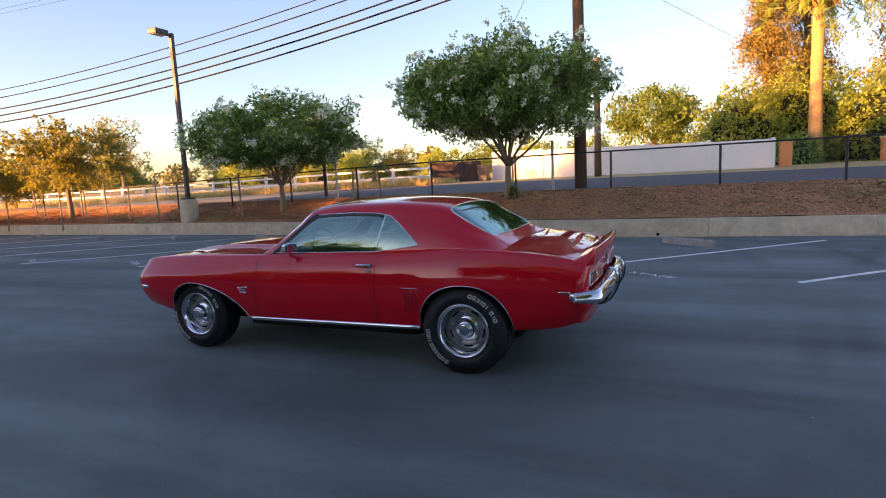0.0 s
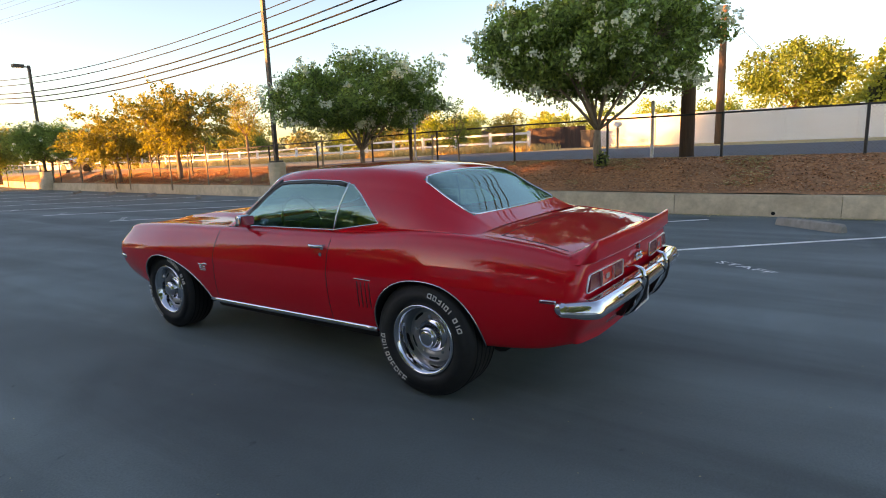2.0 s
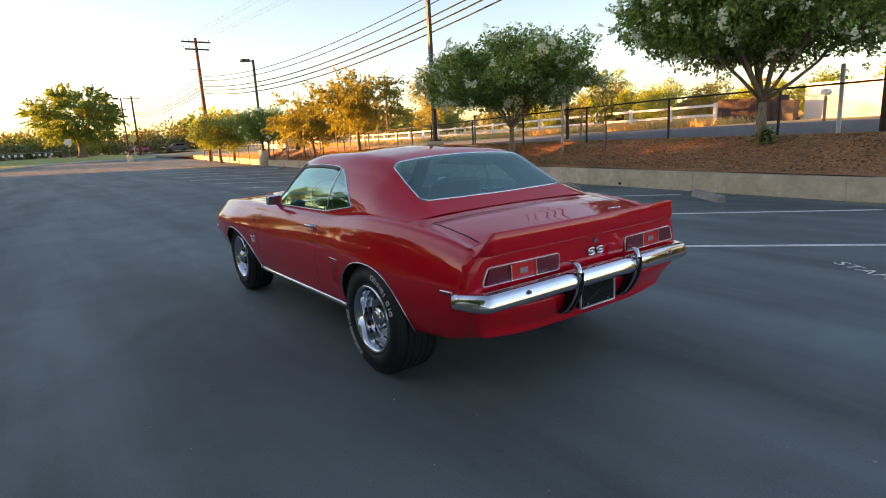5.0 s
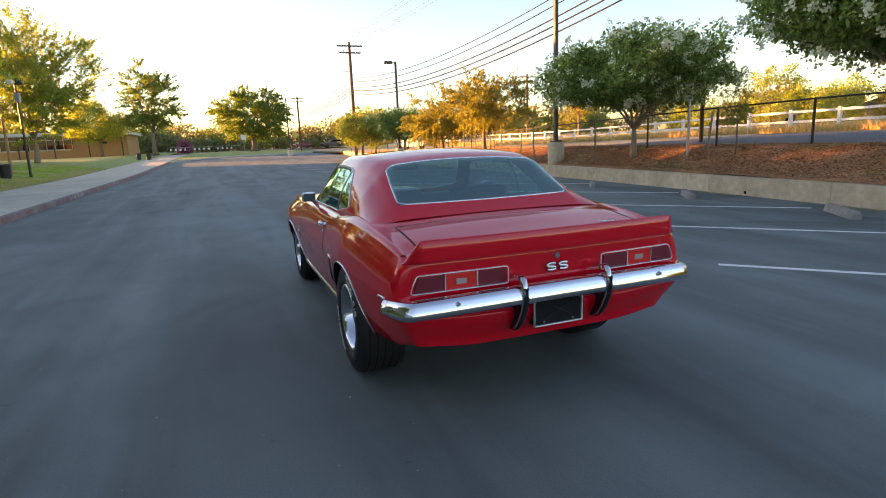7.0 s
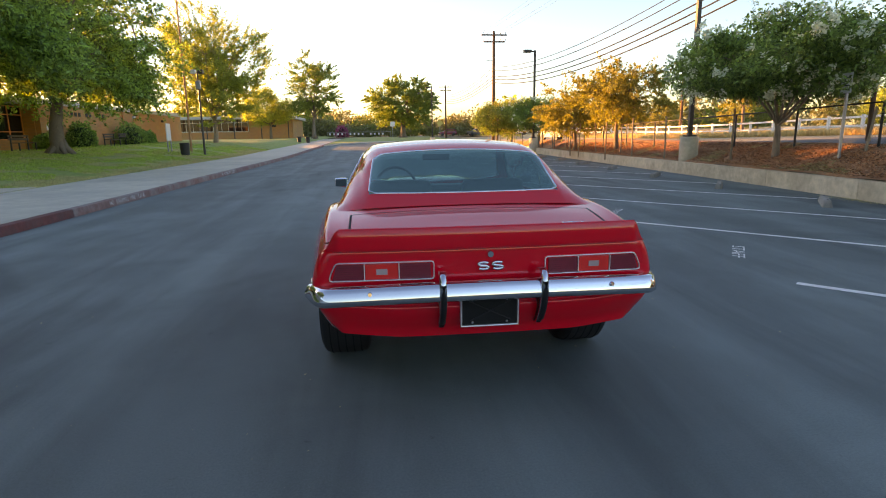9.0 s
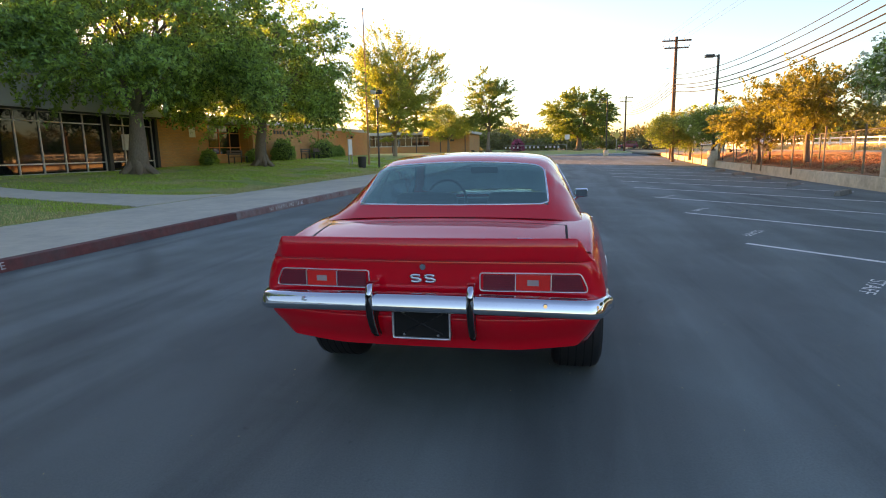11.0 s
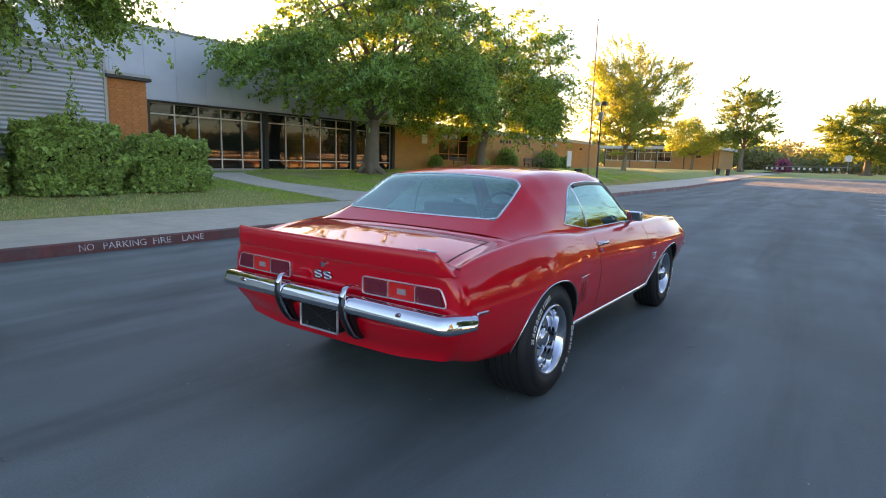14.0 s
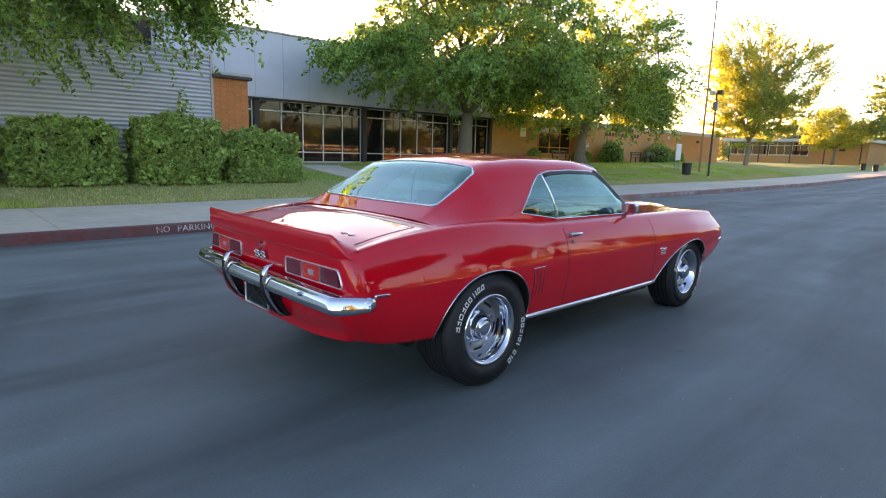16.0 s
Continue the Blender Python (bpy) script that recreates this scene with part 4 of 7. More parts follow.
def strip(name, pts, width, height, mat, parent, closed=False, label="", lift=0.0):
    """A flattened bar that follows pts: (place, outward way)."""
    bm = bmesh.new()
    rings = []
    m = len(pts)
    for i, (p, o) in enumerate(pts):
        p, o = Vector(p), Vector(o).normalized()
        a = Vector(pts[(i + 1) % m][0] if closed or i + 1 < m else pts[i][0])
        b = Vector(pts[(i - 1) % m][0] if closed or i else pts[i][0])
        s = (a - b).normalized().cross(o).normalized()
        prof = ((-0.5, -0.3), (-0.5, 0.35), (-0.28, 0.9), (0, 1.0), (0.28, 0.9), (0.5, 0.35), (0.5, -0.3))
        rings.append([bm.verts.new(p + s * u * width + o * (v * height + lift)) for u, v in prof])
    pairs = list(zip(rings, rings[1:] + rings[:1])) if closed else list(zip(rings, rings[1:]))
    for r0, r1 in pairs:
        for k in range(6):
            bm.faces.new((r0[k], r1[k], r1[k + 1], r0[k + 1]))
    if not closed:
        bm.faces.new(rings[0])
        bm.faces.new(rings[-1][::-1])
    bmesh.ops.recalc_face_normals(bm, faces=bm.faces)
    return part(name, bm, mat, parent, label, True)


for s in (-1, 1):
    ring = SIDE_WINDOW[3:] + SIDE_WINDOW[:1]
    edge = dense([ring[0]] + [p for k in range(1, len(ring) - 1) for p in soft_corners(ring[k - 1:k + 2], 0.012)[3:6]] + [ring[-1]], False)
    strip("window_trim", [((s * dome_x(y, z), y, z), (s, 0, 0.35)) for y, z in edge], 0.009, 0.006, "chrome", car)
    bar = dense([(-0.60, 0.955), (-0.652, 1.262)], False)
    strip("window_divider", [((s * dome_x(y, z), y, z), (s, 0, 0.35)) for y, z in bar], 0.010, 0.007, "chrome", car)
    seal = dense([(0.44, 0.945), (0.345, 1.025), (0.12, 1.21), (0.055, 1.243), (-0.05, 1.253), (-0.30, 1.26), (-0.55, 1.253), (-0.63, 1.24)], False)
    strip("window_seal", [((s * dome_x(y, z), y, z), (s, 0, 0.35)) for y, z in seal], 0.026, 0.004, "black_trim", car)
    pil = dense([(0.485, 0.928), (0.37, 1.03), (0.14, 1.228), (0.065, 1.262)], False)
    strip("pillar_seal", [((s * dome_x(y, z), y, z), (s, 0.4, 0.4)) for y, z in pil], 0.040, 0.010, "black_trim", car)
glass_edge = dense(rounded(REAR_GLASS, 1))
strip("rear_window_trim", [((x, y, dome_z(x, y)), (0, -0.5, 0.85)) for x, y in glass_edge], 0.012, 0.006, "chrome", car, True)
strip("windshield_trim", [((x, y, dome_z(x, y)), (0, 0.5, 0.85)) for x, y in dense(rounded(WINDSHIELD, 1))], 0.016, 0.007, "chrome", car, True)


def arch_edge(rear):
    (cy, cz), f, r, b, nr = (REAR_ARCH, 0.388, 0.378, 0.362, 2.25) if rear else (FRONT_ARCH, 0.34, 0.60, 0.325, 1.65)
    out = []
    for i in range(41):
        u = math.cos(math.pi * i / 40)
        a, n = (f, 2.2) if u > 0 else (r, nr)
        out.append((cy + a * u, cz + b * max(0.0, 1 - abs(u) ** n) ** (1 / n)))
    zb = float(spline(CY, CURVES["zb"], out[0][0])), float(spline(CY, CURVES["zb"], out[-1][0]))
    return [(out[0][0], zb[0] + 0.01)] * (out[0][1] > zb[0] + 0.02) + out + [(out[-1][0], zb[1] + 0.01)] * (out[-1][1] > zb[1] + 0.02)


for s in (-1, 1):
    for rear in (True, False):
        e = arch_edge(rear)
        strip("arch_trim", [((s * side_x(y, z), y, z), (s, 0, 0)) for y, z in e], 0.009, 0.006, "chrome_dull", car)
        # near-black lining, the shade inside the wheel opening put into its colour
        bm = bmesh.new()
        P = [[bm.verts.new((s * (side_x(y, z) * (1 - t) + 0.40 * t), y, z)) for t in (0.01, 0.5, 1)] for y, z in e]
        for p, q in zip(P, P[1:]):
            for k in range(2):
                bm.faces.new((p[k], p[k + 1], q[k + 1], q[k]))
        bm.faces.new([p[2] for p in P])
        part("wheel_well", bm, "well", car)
    rock = dense([(0.74, 0.340), (-1.02, 0.353)], False, 0.08)
    strip("rocker_trim", [((s * side_x(y, z), y, z), (s, 0, 0.45)) for y, z in rock], 0.036, 0.012, "chrome", car, label="bright chrome rocker moulding")
    # panel gaps
    zs = np.linspace(0.37, 0.945, 24)
    for yy, lean in ((DOOR_Y, 0.0), (DOOR_F, 0.12)):
        line = [(yy + lean * max(0.0, 0.62 - z) * (z < 0.62), z) for z in zs]
        strip("door_gap", [((s * side_x(y, z), y, z), (s, 0, 0.1)) for y, z in line], 0.006, 0.0012, "seam", car)
    gap = dense([(y, LID[2]) for y in np.linspace(LID[0] - 0.05, LID[1], 8)], False)
    strip("lid_gap", [((s * x, y, deck_z(x, y)), (0, 0, 1)) for y, x in gap], 0.013, 0.0012, "seam", car)
    hood = [(0.66, s * 0.66), (2.1, s * 0.60)]
    strip("hood_gap", [((x, y, deck_z(x, y)), (0, 0, 1)) for y, x in dense(hood, False)], 0.007, 0.0015, "seam", car)
    # side gills: slim slots as raised strips, their shade put into a darker red
    strip("gill_trim", [((s * side_x(y, 0.682), y, 0.682), (s, 0, 0.2)) for y in np.linspace(-1.045, -0.905, 5)], 0.007, 0.005, "chrome_dull", car)
    for k in range(4):
        y0 = -1.030 + 0.035 * k
        strip("gill", [((s * side_x(y0 + (0.66 - z) * 0.03, z), y0 + (0.66 - z) * 0.03, z), (s, 0, 0)) for z in np.linspace(0.50, 0.665, 6)], 0.008, 0.002, "gill_shade_red", car)
    # door handle with its button, lock, mirror
    hx = side_x(-0.54, 0.855)
    h = strip("door_handle", [((s * (hx + 0.012 + 0.02 * math.sin(math.pi * t)), -0.47 - 0.13 * t, 0.857), (s, 0, 0.5)) for t in np.linspace(0, 1, 9)], 0.022, 0.014, "chrome", car)
    bm = bmesh.new()
    tube(bm, [(s * (hx - 0.01), -0.60, 0.852), (s * (hx + 0.022), -0.60, 0.852)], 0.017, 14)
    part("handle_button", bm, "chrome", h)
    bm = bmesh.new()
    lx = side_x(-0.585, 0.805)
    tube(bm, [(s * (lx - 0.01), -0.585, 0.805), (s * (lx + 0.006), -0.585, 0.805)], 0.013, 14)
    part("door_lock", bm, "chrome", car)
    bm = boxed(s * 0.872 - 0.060, 0.215, 0.953, s * 0.872 + 0.060, 0.270, 1.034, 0.022)
    for v in bm.verts:
        if v.co.y > 0.25:
            v.co = Vector((s * 0.872 + (v.co.x - s * 0.872) * 0.8, v.co.y, 0.993 + (v.co.z - 0.993) * 0.75))
    mir = part("side_mirror", bm, "chrome", car, "rectangular chrome side mirror with dark glass")
    bm = bmesh.new()
    tube(bm, [(s * 0.80, 0.27, 0.93), (s * 0.86, 0.25, 0.975)], [0.02, 0.014], 10)
    part("mirror_stem", bm, "chrome", mir)
    bm = boxed(s * 0.872 - 0.049, 0.2095, 0.961, s * 0.872 + 0.049, 0.2125, 1.026)
    for v in bm.verts:
        v.co.y += -0.014 * (v.co.z - 0.958) / 0.07 + 0.2 * (s * v.co.x - 0.872) - 0.012
    g = part("mirror_glass", bm, "mirror", mir)
    # side marker lamp
    mx = side_x(-2.19, 0.680)
    strip("side_marker", [((s * side_x(y, 0.680), y, 0.680), (s, 0, 0)) for y in np.linspace(-2.232, -2.148, 5)], 0.020, 0.007, "chrome_dull", car)
    strip("marker_lens", [((s * side_x(y, 0.680), y, 0.680), (s, 0, 0)) for y in np.linspace(-2.225, -2.155, 5)], 0.013, 0.010, "lens_dark", car)
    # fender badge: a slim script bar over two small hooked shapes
    zc = 0.632
    strip("fender_badge", [((s * side_x(y, zc), y, zc + 0.006 * math.sin(55 * y)), (s, 0, 0)) for y in np.linspace(0.69, 0.80, 14)], 0.013, 0.005, "chrome", car)
    for yc in (0.725, 0.768):
        bm = bmesh.new()
        tube(bm, [(s * (side_x(yc, 0.60 + b) + 0.003), yc + s * a, 0.60 + b) for a, b in hook_path(0.034, 0.030)], 0.0042, 7)
        part("fender_emblem", bm, "chrome", car, "", True)


def s_path(w, h):
    """A rounded hook, as two arcs joined in the middle."""
    top = [(w / 2 * math.cos(a), h / 4 + h / 4 * math.sin(a)) for a in np.linspace(radians(25), radians(270), 16)]
    low = [(w / 2 * math.cos(a), -h / 4 + h / 4 * math.sin(a)) for a in np.linspace(radians(90), radians(-155), 16)]
    return top + low[1:]


def s_shape(name, cx, cz, y, w, h, t, parent):
    """A hooked emblem bar, flat and bold."""
    return strip(name, [((cx + a, y, cz + b), (0, -1, 0)) for a, b in s_path(w, h)], t, 0.007, "chrome", parent)


for cx in (-0.036, 0.036):
    s_shape("emblem", cx, 0.775, -2.388, 0.050, 0.036, 0.014, car)
bm = bmesh.new()
tube(bm, [(0, -2.36, 0.832), (0, -2.390, 0.832)], [0.018, 0.015], 16)
part("trunk_lock", bm, "chrome", car)

strip("lid_gap", [((x, LID[1] + 0.012 * (1 - (x / 0.7) ** 2), deck_z(x, LID[1])), (0, 0, 1)) for x in np.linspace(-LID[2], LID[2], 40)], 0.007, 0.0015, "seam", car)
strip("lid_badge", [((x, -2.13 + 0.008 * math.sin(90 * x), deck_z(x, -2.13) + 0.001), (0, 0, 1)) for x in np.linspace(0.45, 0.57, 16)], 0.014, 0.004, "chrome", car)
# rear spoiler
def build_spoiler():
    prof = [(-2.20, 0), (-2.262, 0), (-2.315, 0.922), (-2.350, 0.941), (-2.382, 0.964), (-2.397, 0.977), (-2.405, 0.980), (-2.412, 0.972), (-2.410, 0.93), (-2.412, 0.880), (-2.408, 0.868), (-2.398, 0.863), (-2.34, 0.866)]
    xs = np.concatenate([-np.linspace(0.825, 0.70, 14), np.linspace(-0.69, 0.69, 40), np.linspace(0.70, 0.825, 14)])
    P = np.zeros((len(xs), len(prof), 3))
    for i, x in enumerate(xs):
        fade = float(smoothstep(0.825, 0.735, abs(x)))
        for j, (y, z) in enumerate(prof):
            zz = deck_z(x, y) - 0.006 + 0.008 * j if j < 2 else z - (1 - fade) * max(0, z - 0.865) * 0.98
            P[i, j] = (x, y + (1 - fade) * (0.05 if y < -2.3 else 0.02) + 0.03 * (x / 0.8) ** 2, zz)
    return mesh_part("spoiler", grid_mesh("spoiler", P), "paint", car, smooth=True)


build_spoiler()


# tail lamps
def slab(bm, poly, y0, y1):
    f = [bm.verts.new((x, y0, z)) for x, z in poly]
    b = [bm.verts.new((x, y1, z)) for x, z in poly]
    bm.faces.new(f)
    bm.faces.new(b[::-1])
    for k in range(len(poly)):
        bm.faces.new((f[k], f[k - 1], b[k - 1], b[k]))
    bmesh.ops.recalc_face_normals(bm, faces=bm.faces)
    return bm


for s in (-1, 1):
    lamp = thing("tail_lamp", "", "")
    lamp.parent = car
    outer = [(s * 0.283, 0.717), (s * 0.797, 0.717), (s * 0.790, 0.75), (s * 0.762, 0.806), (s * 0.283, 0.806)]
    bend = lambda x: 0.03 * (x / 0.85) ** 2
    ring = dense(soft_corners(outer, 0.014), True, 0.02)
    strip("bezel", [((x, -2.378 + bend(x), z), (0, -1, 0)) for x, z in ring], 0.007, 0.007, "bright_trim", lamp, True)
    cuts = [0.295, 0.455, 0.624, 0.786]
    for k in range(3):
        a, b = cuts[k] + 0.005, cuts[k + 1] - 0.005
        top_b = b if k < 2 else 0.758
        quad = [(s * a, 0.723), (s * b, 0.723), (s * top_b, 0.798), (s * a, 0.798)]
        yb = -2.382 + bend((a + b) / 2)
        lens = part("lens", slab(bmesh.new(), quad, -2.33, yb - 0.002), "lens_red" if k == 1 else "lens_dark", lamp, "bright red lens" if k == 1 else "dark ribbed red lens")
        if k == 1:
            part("reverse_lens", slab(bmesh.new(), [(s * 0.512, 0.747), (s * 0.566, 0.747), (s * 0.566, 0.775), (s * 0.512, 0.775)], -2.35, yb - 0.006), "lens_clear", lens, "small clear reversing lens")
        else:
            for q in range(7):
                zq = 0.729 + 0.0105 * q
                part("lens_rib", boxed(*sorted((s * a, s * (b - 0.004 * q * (k == 2))))[:1], yb - 0.0045, zq, sorted((s * a, s * (b - 0.004 * q * (k == 2))))[1], yb - 0.001, zq + 0.003), "lens_dark", lens)
        if k < 2:
            part("divider", boxed(s * cuts[k + 1] - 0.002, yb - 0.006, 0.720, s * cuts[k + 1] + 0.002, yb + 0.01, 0.801), "bright_trim", lamp)

# rear bumper
def bumper_path(x):
    a = abs(x)
    return -2.462 + 0.045 * (a / 0.8) ** 2.2 + 0.16 * float(smoothstep(0.79, 0.91, a)) ** 2, 0.668 - 0.022 * (a / 0.9) ** 2


def build_bumper():
    prof = [(0.045, 0.044), (0.012, 0.049), (-0.006, 0.046), (-0.018, 0.038), (-0.0255, 0.022), (-0.031, 0.006), (-0.0355, -0.010), (-0.0365, -0.020), (-0.034, -0.030), (-0.020, -0.043), (0.008, -0.048), (0.045, -0.047)]
    xs = np.concatenate([np.linspace(-0.905, -0.72, 18), np.linspace(-0.70, 0.70, 40), np.linspace(0.72, 0.905, 18)])
    P = np.zeros((len(xs), len(prof), 3))
    for i, x in enumerate(xs):
        y, z = bumper_path(x)
        y2, _ = bumper_path(x + 0.002)
        nx = (y2 - y) / 0.002
        L = math.hypot(1, nx)
        k = 1 - 0.25 * float(smoothstep(0.85, 0.905, abs(x)))
        for j, (d, h) in enumerate(prof):
            P[i, j] = (x - nx / L * d, y + d / L, z + h * k)
    return mesh_part("rear_bumper", grid_mesh("rear_bumper", P), "chrome", car, "chrome rear bumper", True)


bumper = build_bumper()
for s in (-1, 1):
    bm = bmesh.new()
    bmesh.ops.create_uvsphere(bm, u_segments=16, v_segments=10, radius=1, matrix=pose(s * 0.892, -2.268, 0.648) @ Matrix.Diagonal((0.022, 0.05, 0.038, 1)))
    part("bumper_end", bm, "chrome", bumper, "", True)
    for bx in (0.60,):
        bm = bmesh.new()
        y, z = bumper_path(bx)
        tube(bm, [(s * bx, y - 0.028, z + 0.016), (s * bx, y - 0.042, z + 0.018)], [0.012, 0.009], 12)
        part("bumper_bolt", bm, "chrome", bumper)
        bm = bmesh.new()
        y, z = bumper_path(0.49)
        tube(bm, [(s * 0.49, y - 0.012, z - 0.035), (s * 0.49, y - 0.026, z - 0.037)], [0.007, 0.005], 10)
        part("bumper_bolt", bm, "chrome", bumper)
    # guard: curved chrome upright with a black rubber face
    path = [(-2.385, 0.752), (-2.43, 0.766), (-2.470, 0.752), (-2.488, 0.71), (-2.490, 0.66), (-2.478, 0.60), (-2.45, 0.545), (-2.415, 0.495), (-2.375, 0.465)]
    guard = strip("bumper_guard", [((s * 0.25, y, z), (0, -1, 0.1)) for y, z in path], 0.036, 0.016, "chrome", car)
    strip("guard_pad", [((s * 0.25, y, z), (0, -1, 0.1)) for y, z in path[3:]], 0.029, 0.014, "black_trim", guard, "black rubber pad", lift=0.010)
    bm = slab(bmesh.new(), [(s * 0.25 - 0.012, 0.46), (s * 0.25 + 0.012, 0.46), (s * 0.25 + 0.012, 0.60), (s * 0.25 - 0.012, 0.60)], -2.34, -2.43)
    for v in bm.verts:
        if v.co.y < -2.4:
            v.co.y = -2.455 if v.co.z > 0.55 else -2.37
    part("guard_bracket", bm, "black_trim", guard)

# plate frame without a plate
plate = thing("plate_frame", "", "")
plate.parent = car
part("plate_back", boxed(-0.152, -2.408, 0.474, 0.134, -2.35, 0.622), "well", plate)
fr = [(-0.154, 0.472), (0.136, 0.472), (0.136, 0.624), (-0.154, 0.624)]
strip("frame", [((x, -2.410, z), (0, -1, 0)) for x, z in dense(fr)], 0.011, 0.009, "bright_trim", plate, True, "thin chrome plate frame")
for a, b in (((-0.11, 0.496), (0.10, 0.60)), ((-0.11, 0.60), (0.10, 0.496))):
    bm = bmesh.new()
    tube(bm, [(a[0], -2.411, a[1]), (b[0], -2.411, b[1])], 0.0035, 6)
    part("cross_rib", bm, "black_trim", plate)
for x in (-0.097, 0.078):
    for z in (0.491, 0.608):
        bm = bmesh.new()
        tube(bm, [(x, -2.408, z), (x, -2.416, z)], 0.007, 10)
        part("screw", bm, "chrome_dull", plate)

# floor pan, tank, axle and exhaust, added near-black to deepen the car's shadow
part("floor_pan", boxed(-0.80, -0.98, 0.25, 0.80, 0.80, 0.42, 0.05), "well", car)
part("subframe_blocker", boxed(-0.50, 0.75, 0.22, 0.50, 1.95, 0.50, 0.05), "well", car)
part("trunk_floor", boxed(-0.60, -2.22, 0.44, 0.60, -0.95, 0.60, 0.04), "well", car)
part("fuel_tank_blocker", boxed(-0.52, -2.16, 0.33, 0.52, -1.70, 0.52, 0.05), "well", car)
bm = bmesh.new()
tube(bm, [(0.58, -1.72, 0.31), (0.55, -1.72, 0.31), (-0.55, -1.72, 0.31), (-0.58, -1.72, 0.31)], [0.05, 0.09, 0.09, 0.05], 14)
part("muffler_blocker", bm, "well", car, "", True)
for s in (-1, 1):
    bm = bmesh.new()
    tube(bm, [(s * 0.28, -1.0, 0.24), (s * 0.28, 0.9, 0.22)], 0.035, 10)
    part("exhaust_blocker", bm, "well", car, "", True)
bm = bmesh.new()
tube(bm, [(-0.66, -1.38, 0.33), (-0.12, -1.38, 0.33), (0, -1.38, 0.33), (0.12, -1.38, 0.33), (0.66, -1.38, 0.33)], [0.045, 0.05, 0.13, 0.05, 0.045], 14)
part("rear_axle_blocker", bm, "well", car, "", True)
# front bumper, seen from behind at its ends only
fb = [((x, 2.25 - 0.16 * (abs(x) / 0.85) ** 3, 0.575), (0, 1, 0)) for x in np.linspace(-0.85, 0.85, 41)]
strip("front_bumper", fb, 0.085, 0.04, "chrome", car)
for s in (-1, 1):
    strip("turn_marker", [((s * side_x(y, 0.60), y, 0.60), (s, 0, 0)) for y in np.linspace(1.98, 2.08, 5)], 0.035, 0.01, "chrome", car)


def build_wheel(R, half, rim, deep):
    """A wheel whose outer face looks along +x; its middle lies at the origin."""
    w = new("wheel")
    o = half
    part("tyre", lathe([(-o * .8, rim), (-o, rim + .04), (-o, R - .05), (-o * .86, R - .012), (-o * .6, R - .002), (0, R), (o * .6, R - .002), (o * .84, R - .010), (o * .95, R - .03), (o, R - .055),
                        (o + .004, (R + rim) / 2 + .012), (o + .002, rim + .03), (o - .008, rim + .008), (o - .02, rim)], 72), "rubber", w, "black tyre with raised white lettering", True)
    # tread grooves as thin raised black bands, groove shade put into colour
    for k in range(5):
        x = -o * .62 + o * 1.24 * k / 4
        part("tread_groove_shade", lathe([(x - .004, R - .003), (x - .004, R + .0008), (x + .004, R + .0008), (x + .004, R - .003)], 60), "well", w)
    d = o - deep
    part("trim_ring", lathe([(o - .022, rim + .003), (o - .004, rim - .001), (o - .003, rim - .010), (o - .012, rim - .020), (o - .030, rim - .030), (d + .034, rim - .040), (d + .012, rim - .044), (d + .004, rim - .050)], 72), "chrome", w, "polished chrome trim ring", True)
    part("rim", lathe([(d, rim - .046), (d + .012, rim - .056), (d + .020, rim - .075), (d + .016, rim - .098), (d + .008, .106), (d, .09), (d, 0.0005)], 72), "rim_silver", w, "silver steel rally rim", True)
    for k in range(5):
        a0 = math.tau * k / 5
        # slot as a raised near-black bar, painted shade instead of an opening
        bm = bmesh.new()
        pts = [(d + .012, (rim - .073) * math.cos(a0 + t), (rim - .073) * math.sin(a0 + t)) for t in np.linspace(-.34, .34, 11)]
        tube(bm, pts, [.005, .008] + [.0105] * 7 + [.008, .005], 10)
        part("rim_slot_shade", bm, "well", w, "", True)
        bm = bmesh.new()
        tube(bm, [(d, .118 * math.cos(a0 + .63), .118 * math.sin(a0 + .63)), (d + .022, .118 * math.cos(a0 + .63), .118 * math.sin(a0 + .63))], .011, 6)
        part("lug_nut", bm, "chrome", w)
    cap = part("centre_cap", lathe([(d, .108), (d + .010, .104), (d + .016, .092), (d + .020, .078), (d + .030, .071), (d + .060, .066), (d + .066, .060), (d + .067, .050), (d + .076, .048), (d + .082, .042), (d + .084, .025), (d + .084, .0005)], 48), "chrome", w, "chrome centre cap", True)
    for k in range(36):
        a = math.tau * k / 36
        bm = bmesh.new()
        tube(bm, [(d + .031, .0712 * math.cos(a), .0712 * math.sin(a)), (d + .058, .0668 * math.cos(a), .0668 * math.sin(a))], .0026, 5)
        part("cap_rib", bm, "well", cap)
    rl = (R + rim) / 2 + .006
    for start, widths in ((.35, (.030, .026, .026, .012, .026, .012, 0, .026, .016, .03)), (3.25, (.03, .024, .034, .026, .026, .026, .018, .012, .024, .026))):
        a = start
        for wd in widths:
            if wd == 0:
                a -= .03 / rl
                continue
            bm = bmesh.new()
            am = a - wd / rl / 2
            m = Matrix.Rotation(am, 4, "X") @ Matrix.Translation((o + .0035, rl, 0))
            st = .0068
            kind = int(wd * 5000 + a * 40) % 3
            bars = [((0, -wd / 2 + st / 2), (.032, st))]
            if wd > .02:
                bars += [((-.0126, 0), (st, wd))]
                if kind != 1:
                    bars += [((0, wd / 2 - st / 2), (.032 if kind == 0 else .019, st)), ((.0126, 0), (st, wd * (.95 if kind == 0 else .6)))]
                else:
                    bars += [((.006, 0), (st, wd * .8))]
            for (dr, dz), (hr, hz) in bars:
                bmesh.ops.create_cube(bm, size=1, matrix=m @ Matrix.Translation((0, dr, dz)) @ Matrix.Diagonal((.003, hr, hz, 1)))
            part("letter_bar", bm, "letter_white", w)
            a -= (wd + .009) / rl
    return w


